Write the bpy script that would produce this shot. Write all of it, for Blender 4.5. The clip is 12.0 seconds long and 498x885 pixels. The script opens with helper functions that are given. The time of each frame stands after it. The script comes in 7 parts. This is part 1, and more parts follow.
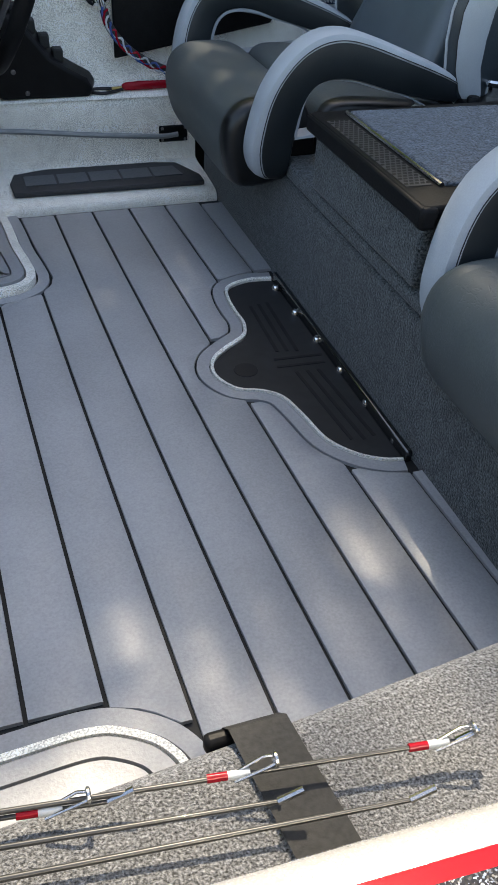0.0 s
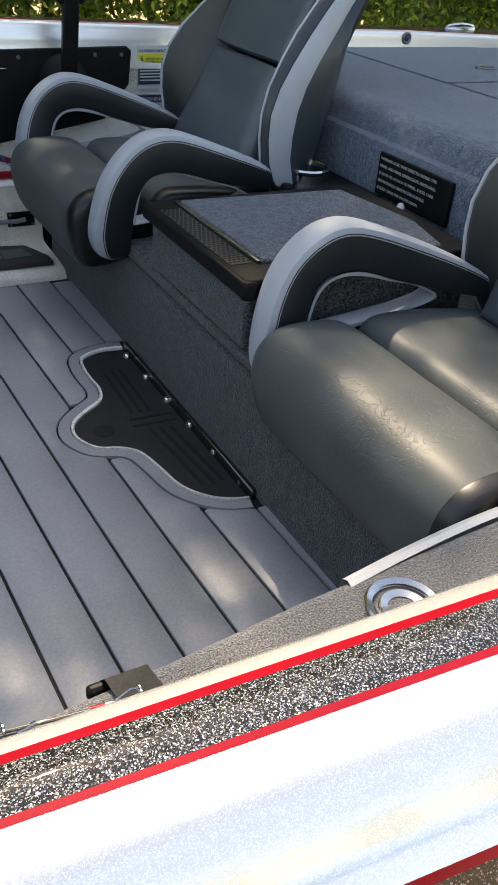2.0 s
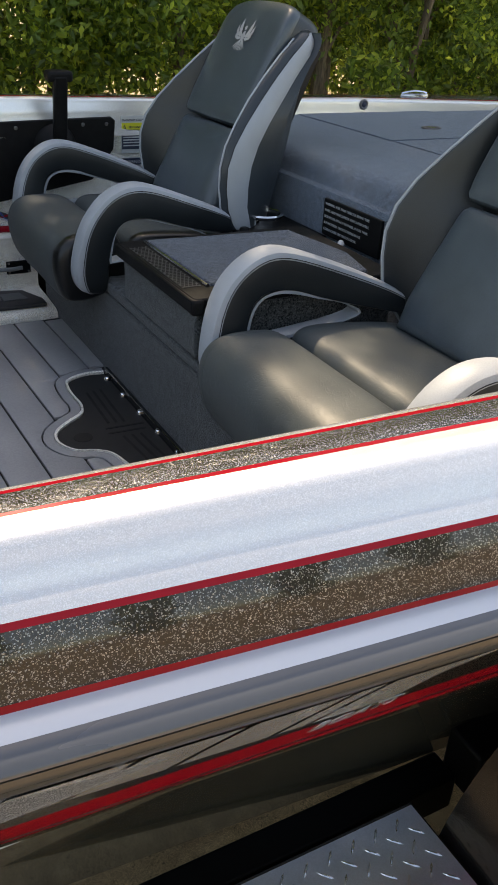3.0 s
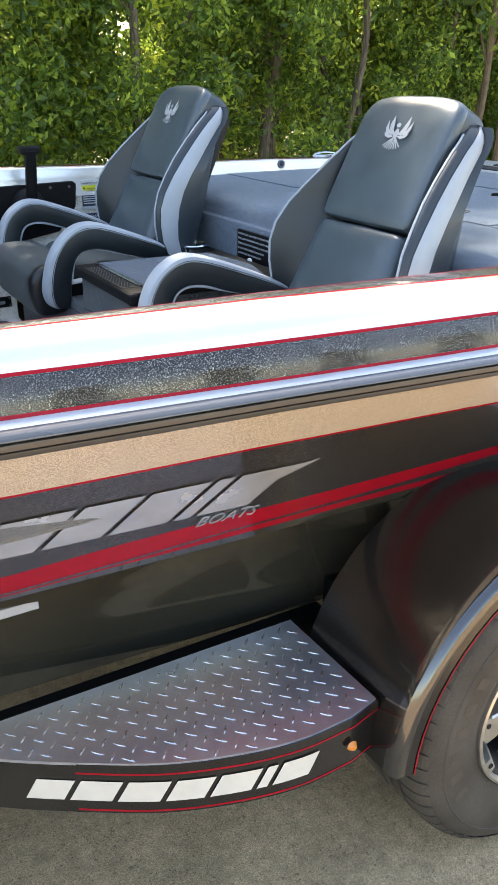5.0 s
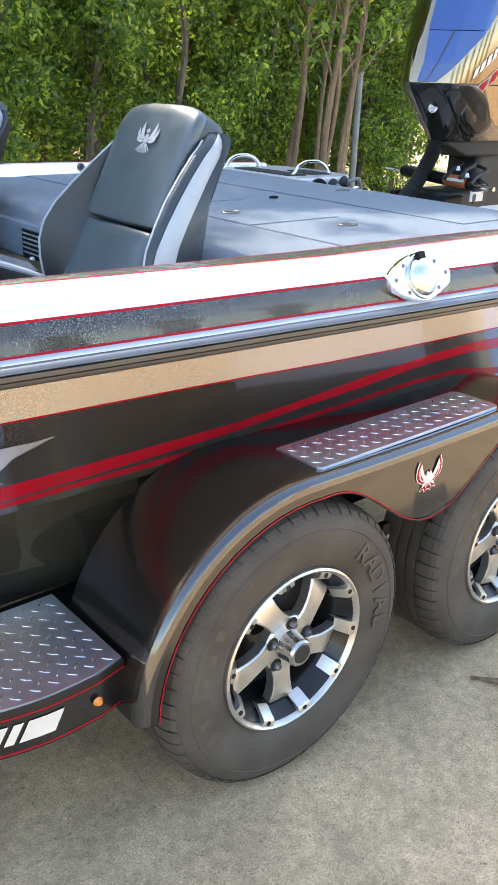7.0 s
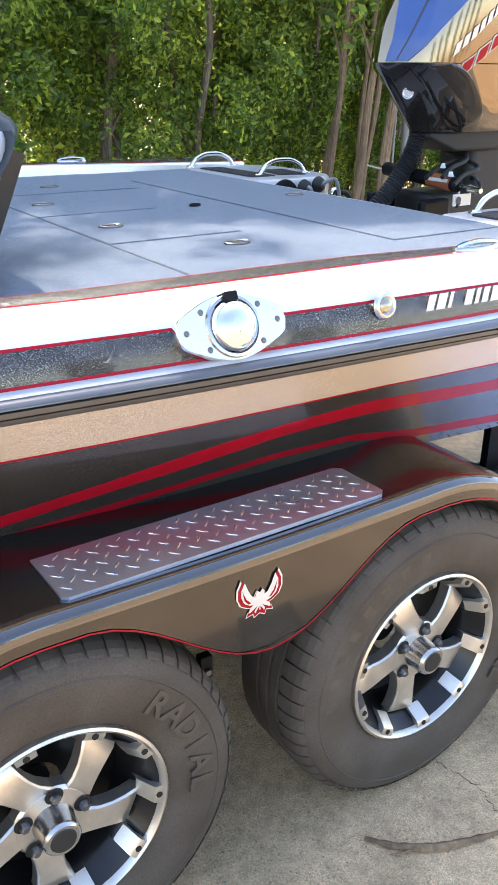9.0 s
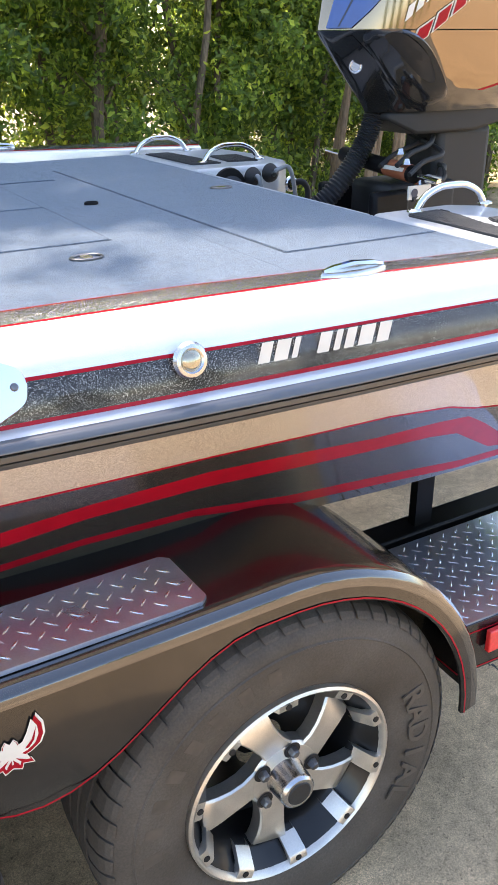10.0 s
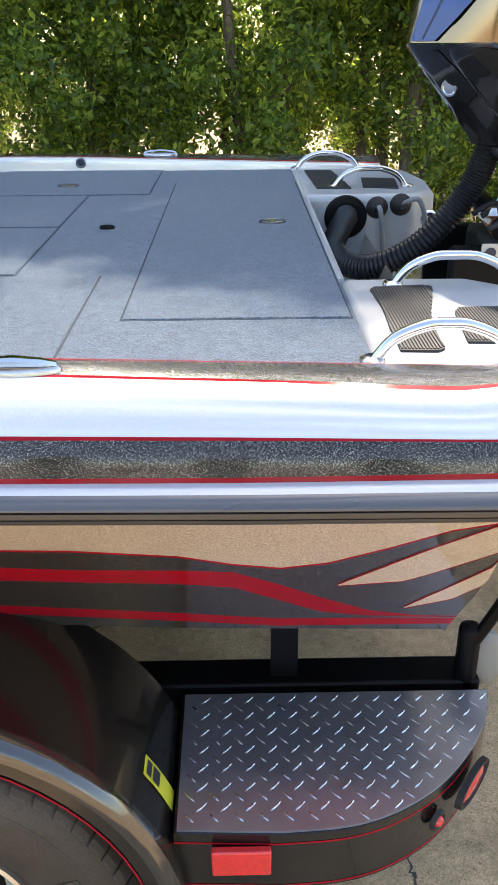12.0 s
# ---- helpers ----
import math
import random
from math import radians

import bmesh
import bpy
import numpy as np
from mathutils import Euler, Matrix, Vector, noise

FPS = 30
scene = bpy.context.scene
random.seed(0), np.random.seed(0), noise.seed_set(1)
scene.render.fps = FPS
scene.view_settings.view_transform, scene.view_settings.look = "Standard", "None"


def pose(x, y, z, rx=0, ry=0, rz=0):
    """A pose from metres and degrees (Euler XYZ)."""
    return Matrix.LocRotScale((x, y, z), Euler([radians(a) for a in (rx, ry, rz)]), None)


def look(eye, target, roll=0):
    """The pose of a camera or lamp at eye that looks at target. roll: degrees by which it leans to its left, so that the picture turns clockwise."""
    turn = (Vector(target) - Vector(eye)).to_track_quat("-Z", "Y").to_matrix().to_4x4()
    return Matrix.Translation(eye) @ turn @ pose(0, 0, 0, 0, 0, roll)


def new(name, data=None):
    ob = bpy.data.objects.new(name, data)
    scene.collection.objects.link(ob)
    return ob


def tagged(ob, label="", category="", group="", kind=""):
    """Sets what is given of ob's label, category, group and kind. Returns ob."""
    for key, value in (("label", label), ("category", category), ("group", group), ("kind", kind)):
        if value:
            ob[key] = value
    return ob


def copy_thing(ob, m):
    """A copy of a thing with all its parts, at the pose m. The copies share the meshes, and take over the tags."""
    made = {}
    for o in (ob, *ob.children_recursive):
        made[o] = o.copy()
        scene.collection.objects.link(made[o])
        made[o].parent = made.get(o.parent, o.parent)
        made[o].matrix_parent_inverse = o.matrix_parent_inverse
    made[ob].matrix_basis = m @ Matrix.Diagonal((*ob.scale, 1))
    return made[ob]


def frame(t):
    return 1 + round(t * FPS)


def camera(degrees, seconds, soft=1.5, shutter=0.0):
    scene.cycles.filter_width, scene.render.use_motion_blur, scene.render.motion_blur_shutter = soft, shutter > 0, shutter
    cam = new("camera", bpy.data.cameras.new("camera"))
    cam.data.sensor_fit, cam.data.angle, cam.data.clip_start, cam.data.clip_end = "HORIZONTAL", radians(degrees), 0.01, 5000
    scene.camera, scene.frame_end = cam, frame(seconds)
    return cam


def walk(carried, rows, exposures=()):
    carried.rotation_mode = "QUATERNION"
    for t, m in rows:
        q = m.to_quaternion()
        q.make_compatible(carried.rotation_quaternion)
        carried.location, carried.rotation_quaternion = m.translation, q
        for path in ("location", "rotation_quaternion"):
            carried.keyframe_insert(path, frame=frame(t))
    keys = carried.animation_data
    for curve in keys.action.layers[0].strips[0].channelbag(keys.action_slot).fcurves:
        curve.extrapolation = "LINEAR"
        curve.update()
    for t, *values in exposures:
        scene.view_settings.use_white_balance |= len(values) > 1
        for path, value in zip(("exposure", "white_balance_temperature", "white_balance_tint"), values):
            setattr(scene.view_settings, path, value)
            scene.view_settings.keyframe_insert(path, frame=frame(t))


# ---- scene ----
cam = camera(33.4, 12.0)
PATH = [
    (0, (-1.017, 0.209, 1.472), (-0.473, 1.679, 0.23), 3.1),
    (0.5, (-1.008, 0.202, 1.483), (-0.366, 1.631, 0.239), 3.0),
    (1, (-1.02, 0.207, 1.502), (-0.355, 1.648, 0.286), 3.2),
    (1.5, (-1.059, 0.156, 1.536), (-0.295, 1.612, 0.398), 4.4),
    (2, (-1.062, 0.067, 1.549), (-0.193, 1.495, 0.452), 5.1),
    (2.5, (-1.055, -0.075, 1.56), (-0.187, 1.394, 0.517), 4.3),
    (2.7, (-1.058, -0.139, 1.568), (-0.201, 1.356, 0.553), 3.9),
    (4.3, (-1.301, -0.506, 1.576), (-0.336, 1.039, 0.751), 0.3),
    (4.5, (-1.306, -0.564, 1.576), (-0.349, 0.99, 0.757), 0.2),
    (5, (-1.253, -0.847, 1.564), (-0.325, 0.729, 0.754), 0.4),
    (5.5, (-1.227, -1.039, 1.576), (-0.269, 0.522, 0.773), 1.0),
    (6, (-1.204, -1.087, 1.581), (-0.152, 0.414, 0.779), 1.1),
    (6.5, (-1.186, -1.095, 1.578), (-0.074, 0.364, 0.782), 1.3),
    (7, (-1.13, -1.112, 1.575), (0.063, 0.284, 0.782), 2.0),
    (7.2, (-1.098, -1.104, 1.57), (0.101, 0.287, 0.775), 1.9),
    (8.8, (-0.398, -1.029, 1.549), (0.651, 0.476, 0.752), 0.2),
    (9, (-0.303, -1.025, 1.555), (0.707, 0.501, 0.749), 0.4),
    (9.5, (-0.035, -0.941, 1.535), (0.945, 0.591, 0.703), 0.7),
    (10, (0.268, -0.886, 1.558), (1.164, 0.683, 0.7), -0.6),
    (10.5, (0.522, -0.881, 1.578), (1.062, 0.838, 0.711), 0.7),
    (11, (0.786, -0.87, 1.572), (1.221, 0.873, 0.693), -0.4),
    (11.5, (1.106, -0.831, 1.603), (1.477, 0.926, 0.723), 0.2),
    (12, (1.393, -0.832, 1.616), (1.414, 0.966, 0.741), -0.5),
]
EXPOSURES = [(0.0, 1.75, 8000, 9), (1.5, 1.76, 8100, 11), (2.0, 1.62, 8800, 13), (2.7, 1.34, 9400, 14), (4.3, 2.15, 8000, 11), (5.0, 2.33, 7700, 11), (6.5, 2.56, 7250, 9), (7.2, 2.42, 7250, 12), (9.0, 2.38, 7100, 15), (10.0, 2.2, 7150, 15), (10.5, 1.97, 7350, 15), (12.0, 1.88, 7550, 13)]
walk(cam, [(t, look(eye, target, roll)) for t, eye, target, roll in PATH], EXPOSURES)

# ---- world, sun and exposure ----
world = bpy.data.worlds.new("sky")
scene.world = world
world.use_nodes = True
wn = world.node_tree
sky = wn.nodes.new("ShaderNodeTexSky")
sky.sky_type = "NISHITA"
sky.sun_disc = False
SUN_EL, SUN_AZ = radians(51), radians(12)
sky.sun_elevation, sky.sun_rotation = SUN_EL, SUN_AZ
wn.nodes["Background"].inputs["Strength"].default_value = 0.15
wn.links.new(sky.outputs[0], wn.nodes["Background"].inputs["Color"])
sun = new("sun", bpy.data.lights.new("sun", "SUN"))
sun.data.energy, sun.data.angle, sun.data.color = 2.4, radians(0.6), (1.0, 0.95, 0.86)
sun_dir = Vector((math.sin(SUN_AZ) * math.cos(SUN_EL), math.cos(SUN_AZ) * math.cos(SUN_EL), math.sin(SUN_EL)))
sun.matrix_world = look(sun_dir * 30, (0, 0, 0))

# ---- materials ----


def material(name, base, rough=0.5, metal=0.0, var=0.25, scale=30.0, fine=0.0, fine_scale=400.0, bump=0.0, bump_scale=None,
             coat=0.0, spec=0.5, tint=None, stretch=(1, 1, 1), per_object=0.0, sheen=0.0):
    """A node material: base colour varied at two scales, with its own roughness and relief."""
    m = bpy.data.materials.new(name)
    m.use_nodes = True
    nt = m.node_tree
    bsdf = nt.nodes["Principled BSDF"]
    co = nt.nodes.new("ShaderNodeTexCoord")
    mp = nt.nodes.new("ShaderNodeMapping")
    mp.inputs["Scale"].default_value = stretch
    nt.links.new(co.outputs["Object"], mp.inputs["Vector"])
    big = nt.nodes.new("ShaderNodeTexNoise")
    big.inputs["Scale"].default_value, big.inputs["Detail"].default_value = scale, 6
    nt.links.new(mp.outputs[0], big.inputs["Vector"])
    small = nt.nodes.new("ShaderNodeTexNoise")
    small.inputs["Scale"].default_value, small.inputs["Detail"].default_value = fine_scale, 3
    nt.links.new(mp.outputs[0], small.inputs["Vector"])
    dark = [c * (1 - var) for c in base]
    light = [min(1, c * (1 + var)) for c in (tint or base)]
    mix = nt.nodes.new("ShaderNodeMix")
    mix.data_type = "RGBA"
    mix.inputs[6].default_value, mix.inputs[7].default_value = (*dark, 1), (*light, 1)
    ramp = nt.nodes.new("ShaderNodeMapRange")
    ramp.inputs["From Min"].default_value, ramp.inputs["From Max"].default_value = 0.3, 0.7
    nt.links.new(big.outputs["Fac"], ramp.inputs["Value"])
    nt.links.new(ramp.outputs[0], mix.inputs[0])
    out = mix.outputs[2]
    if fine:
        fr = nt.nodes.new("ShaderNodeMapRange")
        fr.inputs["From Min"].default_value, fr.inputs["From Max"].default_value = 0.3, 0.7
        fr.inputs["To Min"].default_value, fr.inputs["To Max"].default_value = 1 - fine, 1 + fine
        nt.links.new(small.outputs["Fac"], fr.inputs["Value"])
        mul = nt.nodes.new("ShaderNodeVectorMath")
        mul.operation = "SCALE"
        nt.links.new(out, mul.inputs[0])
        nt.links.new(fr.outputs[0], mul.inputs["Scale"])
        out = mul.outputs[0]
    if per_object:
        info = nt.nodes.new("ShaderNodeObjectInfo")
        pr = nt.nodes.new("ShaderNodeMapRange")
        pr.inputs["To Min"].default_value, pr.inputs["To Max"].default_value = 1 - per_object, 1 + per_object
        nt.links.new(info.outputs["Random"], pr.inputs["Value"])
        mul2 = nt.nodes.new("ShaderNodeVectorMath")
        mul2.operation = "SCALE"
        nt.links.new(out, mul2.inputs[0])
        nt.links.new(pr.outputs[0], mul2.inputs["Scale"])
        out = mul2.outputs[0]
    nt.links.new(out, bsdf.inputs["Base Color"])
    rr = nt.nodes.new("ShaderNodeMapRange")
    rr.inputs["To Min"].default_value, rr.inputs["To Max"].default_value = max(0.02, rough * 0.8), min(1, rough * 1.2)
    nt.links.new(big.outputs["Fac"], rr.inputs["Value"])
    nt.links.new(rr.outputs[0], bsdf.inputs["Roughness"])
    bsdf.inputs["Metallic"].default_value = metal
    bsdf.inputs["Specular IOR Level"].default_value = spec
    bsdf.inputs["Coat Weight"].default_value = coat
    bsdf.inputs["Coat Roughness"].default_value = 0.03
    bsdf.inputs["Sheen Weight"].default_value = sheen
    if bump:
        bp = nt.nodes.new("ShaderNodeBump")
        bp.inputs["Strength"].default_value, bp.inputs["Distance"].default_value = bump, 0.003
        nt.links.new((small if bump_scale is None else big).outputs["Fac"], bp.inputs["Height"])
        nt.links.new(bp.outputs[0], bsdf.inputs["Normal"])
    return m


def flake(name, dark, light, rough=0.3, scale=700.0, spread=0.5, metal=0.9, coat=1.0, pick=0.5, spec=0.5):
    """Metal-flake gelcoat: small facets, each with its own brightness and lean, under a clear coat."""
    m = bpy.data.materials.new(name)
    m.use_nodes = True
    nt = m.node_tree
    bsdf = nt.nodes["Principled BSDF"]
    co = nt.nodes.new("ShaderNodeTexCoord")
    vor = nt.nodes.new("ShaderNodeTexVoronoi")
    vor.inputs["Scale"].default_value = scale
    nt.links.new(co.outputs["Object"], vor.inputs["Vector"])
    sep = nt.nodes.new("ShaderNodeSeparateColor")
    nt.links.new(vor.outputs["Color"], sep.inputs[0])
    rng = nt.nodes.new("ShaderNodeMapRange")
    rng.inputs["From Min"].default_value = pick
    nt.links.new(sep.outputs[0], rng.inputs["Value"])
    mix = nt.nodes.new("ShaderNodeMix")
    mix.data_type = "RGBA"
    mix.inputs[6].default_value, mix.inputs[7].default_value = (*dark, 1), (*light, 1)
    nt.links.new(rng.outputs[0], mix.inputs[0])
    nt.links.new(mix.outputs[2], bsdf.inputs["Base Color"])
    geo = nt.nodes.new("ShaderNodeNewGeometry")
    sub = nt.nodes.new("ShaderNodeVectorMath")
    sub.operation = "SUBTRACT"
    sub.inputs[1].default_value = (0.5, 0.5, 0.5)
    nt.links.new(vor.outputs["Color"], sub.inputs[0])
    sc = nt.nodes.new("ShaderNodeVectorMath")
    sc.operation = "SCALE"
    sc.inputs["Scale"].default_value = spread
    nt.links.new(sub.outputs[0], sc.inputs[0])
    add = nt.nodes.new("ShaderNodeVectorMath")
    nt.links.new(geo.outputs["Normal"], add.inputs[0])
    nt.links.new(sc.outputs[0], add.inputs[1])
    nrm = nt.nodes.new("ShaderNodeVectorMath")
    nrm.operation = "NORMALIZE"
    nt.links.new(add.outputs[0], nrm.inputs[0])
    nt.links.new(nrm.outputs[0], bsdf.inputs["Normal"])
    bsdf.inputs["Roughness"].default_value = rough
    bsdf.inputs["Metallic"].default_value = metal
    bsdf.inputs["Specular IOR Level"].default_value = spec
    bsdf.inputs["Coat Weight"].default_value = coat
    bsdf.inputs["Coat Roughness"].default_value = 0.02
    return m


def concrete_material():
    """Worn concrete: wide stains, fine sand grains of their own shade, and dark pits."""
    m = material("concrete", (0.495, 0.348, 0.203), 0.92, var=0.2, scale=1.7, fine=0.16, fine_scale=34)
    nt = m.node_tree
    bsdf = nt.nodes["Principled BSDF"]
    out = bsdf.inputs["Base Color"].links[0].from_socket
    co = nt.nodes.new("ShaderNodeTexCoord")

    def layer(scale, lo, hi, a, b, cells=True):
        tex = nt.nodes.new("ShaderNodeTexVoronoi" if cells else "ShaderNodeTexNoise")
        tex.inputs["Scale"].default_value = scale
        nt.links.new(co.outputs["Object"], tex.inputs["Vector"])
        rng = nt.nodes.new("ShaderNodeMapRange")
        rng.inputs["From Min"].default_value, rng.inputs["From Max"].default_value = a, b
        rng.inputs["To Min"].default_value, rng.inputs["To Max"].default_value = lo, hi
        if cells:
            sep = nt.nodes.new("ShaderNodeSeparateColor")
            nt.links.new(tex.outputs["Color"], sep.inputs[0])
            nt.links.new(sep.outputs[0], rng.inputs["Value"])
        else:
            tex.inputs["Detail"].default_value = 8
            nt.links.new(tex.outputs["Fac"], rng.inputs["Value"])
        mul = nt.nodes.new("ShaderNodeVectorMath")
        mul.operation = "SCALE"
        nt.links.new(out, mul.inputs[0])
        nt.links.new(rng.outputs[0], mul.inputs["Scale"])
        return mul.outputs[0], rng.outputs[0]

    out, _ = layer(620.0, 0.62, 1.38, 0.0, 1.0)
    out, _ = layer(260.0, 0.5, 1.0, 0.0, 0.07)
    out, _ = layer(5.5, 0.82, 1.12, 0.32, 0.62, False)
    out, grain = layer(190.0, 0.80, 1.18, 0.3, 0.7, False)
    nt.links.new(out, bsdf.inputs["Base Color"])
    bp = nt.nodes.new("ShaderNodeBump")
    bp.inputs["Strength"].default_value, bp.inputs["Distance"].default_value = 0.35, 0.002
    nt.links.new(grain, bp.inputs["Height"])
    nt.links.new(bp.outputs[0], bsdf.inputs["Normal"])
    return m


M_CONCRETE = concrete_material()
M_CARPET = material("marine_carpet", (0.088, 0.120, 0.160), 0.95, var=0.25, scale=60, fine=0.75, fine_scale=330, bump=1.0, spec=0.1, sheen=0.3)
M_CARPET_SIDE = material("side_carpet", (0.132, 0.134, 0.138), 0.95, var=0.55, scale=420, fine=0.9, fine_scale=760, bump=0.8, spec=0.1, sheen=0.3)
M_CARPETLID = material("lid_carpet", (0.075, 0.09, 0.11), 0.95, var=0.3, scale=60, fine=0.8, fine_scale=300, bump=1.0, spec=0.1, sheen=0.2)
M_CARPET_BOX = material("seat_box_carpet", (0.062, 0.071, 0.074), 0.95, var=0.3, scale=60, fine=0.95, fine_scale=300, bump=1.0, spec=0.1, sheen=0.2)
M_SILVER = flake("silver_flake", (0.80, 0.79, 0.77), (1.0, 0.99, 0.97), 0.24, 1900, 0.22, metal=0.6)
M_DARKFLAKE = flake("charcoal_flake", (0.020, 0.020, 0.0215), (0.72, 0.74, 0.78), 0.22, 1600, 0.6, metal=0.55, coat=0.5, pick=0.72, spec=0.1)
M_SIDEFLAKE = flake("charcoal_side_flake", (0.018, 0.017, 0.017), (0.38, 0.38, 0.38), 0.3, 1200, 0.55, metal=0.4, coat=0.75, pick=0.78, spec=0.2)
M_GOLD = flake("gold_flake", (0.44, 0.345, 0.25), (0.95, 0.81, 0.63), 0.42, 950, 0.55, metal=0.3, pick=0.25)
M_HULLDARK = flake("dark_hull_flake", (0.018, 0.016, 0.013), (0.22, 0.19, 0.15), 0.3, 1100, 0.35, metal=0.5, pick=0.6)
# black gloss with an olive tint painted in for the reflected concrete
M_HULLBOTTOM = material("hull_bottom_gloss", (0.04, 0.036, 0.026), 0.1, var=0.2, scale=5, coat=1.0)
M_RED = material("red_gelcoat", (0.30, 0.006, 0.015), 0.16, var=0.1, scale=20, spec=0.2)
M_RAILDARK = material("rail_dark", (0.075, 0.082, 0.095), 0.28, var=0.1, scale=12, coat=0.5, stretch=(0.1, 1, 1))
M_WEBBING = material("black_webbing", (0.012, 0.012, 0.012), 0.8, var=0.4, scale=70, fine=0.4, fine_scale=300, bump=0.2)
M_BLACKGLOSS = material("black_gloss", (0.012, 0.012, 0.012), 0.12, var=0.3, scale=8, coat=1.0)
M_FENDER = material("fender_black", (0.010, 0.009, 0.0086), 0.2, var=0.3, scale=6, coat=0.4)
M_BLACKPLASTIC = material("black_plastic", (0.007, 0.007, 0.0075), 0.5, var=0.25, scale=40, fine=0.2, bump=0.08, spec=0.14)
M_RUBBER = material("black_rubber", (0.012, 0.012, 0.012), 0.65, var=0.3, scale=30, fine=0.2, bump=0.15)
M_TYRE = material("tyre_rubber", (0.054, 0.042, 0.031), 0.7, var=0.3, scale=9, fine=0.2, fine_scale=260, bump=0.1, tint=(0.058, 0.049, 0.04))
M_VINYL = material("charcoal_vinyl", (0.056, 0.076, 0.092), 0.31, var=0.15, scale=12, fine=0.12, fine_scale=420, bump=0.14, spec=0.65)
M_VINYLGREY = material("grey_vinyl", (0.34, 0.37, 0.40), 0.5, var=0.08, scale=12, fine=0.06, fine_scale=500, bump=0.1)
M_EVA = material("foam_decking", (0.33, 0.332, 0.34), 0.43, var=0.1, scale=5, fine=0.1, fine_scale=300, bump=0.12, per_object=0.04)
M_EVADARK = material("dark_foam", (0.032, 0.033, 0.036), 0.65, var=0.15, scale=20, fine=0.2, fine_scale=300, bump=0.15)
M_GROOVE = material("groove_black", (0.004, 0.004, 0.0045), 0.7, var=0.2)
M_PLATE = material("tread_plate", (0.60, 0.65, 0.76), 0.30, metal=0.9, var=0.1, scale=14, fine=0.06)
M_CHROME = material("chrome", (0.8, 0.8, 0.8), 0.08, metal=1.0, var=0.04)
M_STEEL = material("brushed_steel", (0.5, 0.5, 0.5), 0.25, metal=1.0, var=0.08, scale=50)
M_MACHINED = material("machined_alloy", (0.6, 0.57, 0.52), 0.36, metal=0.9, var=0.1, scale=25, fine=0.05)
M_WHITE = material("white_paint", (0.75, 0.75, 0.75), 0.4, var=0.05)
M_FRAMEBLACK = material("frame_black", (0.004, 0.004, 0.0042), 0.45, var=0.3, scale=10, spec=0.12)
M_BLUE = material("blue_gloss", (0.012, 0.06, 0.24), 0.3, var=0.15, scale=10, coat=0.3)
M_SILVERCOAT = material("silver_gelcoat", (0.47, 0.48, 0.49), 0.35, var=0.06, scale=10, fine=0.1, fine_scale=700, coat=0.4)
M_SPECKLE = material("speckled_gelcoat", (0.90, 0.87, 0.79), 0.5, var=0.1, scale=40, fine=0.5, fine_scale=430, bump=0.4)
M_RAIL = material("rail_silver", (0.60, 0.62, 0.66), 0.34, metal=0.3, var=0.06, scale=20, stretch=(0.1, 1, 1))
M_RUBRAIL = material("rub_rail_grey", (0.05, 0.047, 0.044), 0.32, var=0.15, scale=10, coat=0.3)
M_STEELDARK = material("dark_steel", (0.16, 0.16, 0.165), 0.35, metal=0.9, var=0.1)
M_PALETEXT = material("pale_print", (0.33, 0.35, 0.36), 0.6, var=0.05)
M_PALEGREY = material("pale_grey", (0.5, 0.52, 0.53), 0.5, var=0.06)
M_YELLOW = material("yellow_print", (0.62, 0.6, 0.04), 0.5, var=0.06)
M_NAVY = material("navy_print", (0.02, 0.03, 0.06), 0.45, var=0.1)
M_INK = material("ink", (0.015, 0.02, 0.04), 0.6, var=0.1)
M_GOLDMETAL = material("brass", (0.6, 0.42, 0.15), 0.3, metal=1.0, var=0.1)
M_CABLEGREY = material("grey_cable", (0.22, 0.23, 0.24), 0.35, var=0.1, coat=0.3)
M_ROD = material("graphite", (0.026, 0.026, 0.026), 0.36, var=0.25, scale=80, coat=0.25)
M_LENS = material("lens", (0.4, 0.37, 0.28), 0.1, metal=0.7, var=0.1, coat=1.0)
M_CONDUIT = material("conduit_black", (0.022, 0.023, 0.026), 0.38, var=0.2, scale=20)
# black cowl; the bronze base colour stands for the sunlit ground it mirrors
M_COWL = material("cowl_gloss_reflect_tint", (0.24, 0.185, 0.13), 0.13, metal=1.0, var=0.05, scale=3, coat=0.5)
M_CREAM = material("cream_decal", (0.60, 0.58, 0.53), 0.4, var=0.05)
M_DECAL = material("silver_decal", (0.60, 0.60, 0.59), 0.26, metal=0.65, var=0.1, scale=12)
M_RUST = material("rust_label", (0.3, 0.09, 0.04), 0.5, var=0.15)
M_CRACK = material("crack_dark", (0.07, 0.065, 0.06), 0.95, var=0.2)
M_POSTGREY = material("grey_pipe", (0.22, 0.22, 0.21), 0.7, var=0.2, scale=8)
M_TRAY = material("tray_plastic", (0.030, 0.030, 0.031), 0.5, var=0.2, scale=40, bump=0.05, spec=0.2)
M_SEAMCARPET = material("seam_carpet", (0.06, 0.076, 0.096), 0.95, var=0.3, scale=90, spec=0.1)
M_TYREWORD = material("tyre_word", (0.064, 0.052, 0.041), 0.6, var=0.3, scale=40)
M_ORANGE = material("amber_lens", (0.7, 0.22, 0.02), 0.2, var=0.1, coat=1.0)
M_REFLECT = material("red_reflector", (0.75, 0.03, 0.03), 0.25, var=0.1, scale=120, coat=1.0)
M_STEMBROWN = material("stem_bark", (0.19, 0.125, 0.074), 0.85, var=0.35, scale=14, fine=0.3, fine_scale=90, bump=0.5, stretch=(1, 1, 0.2))
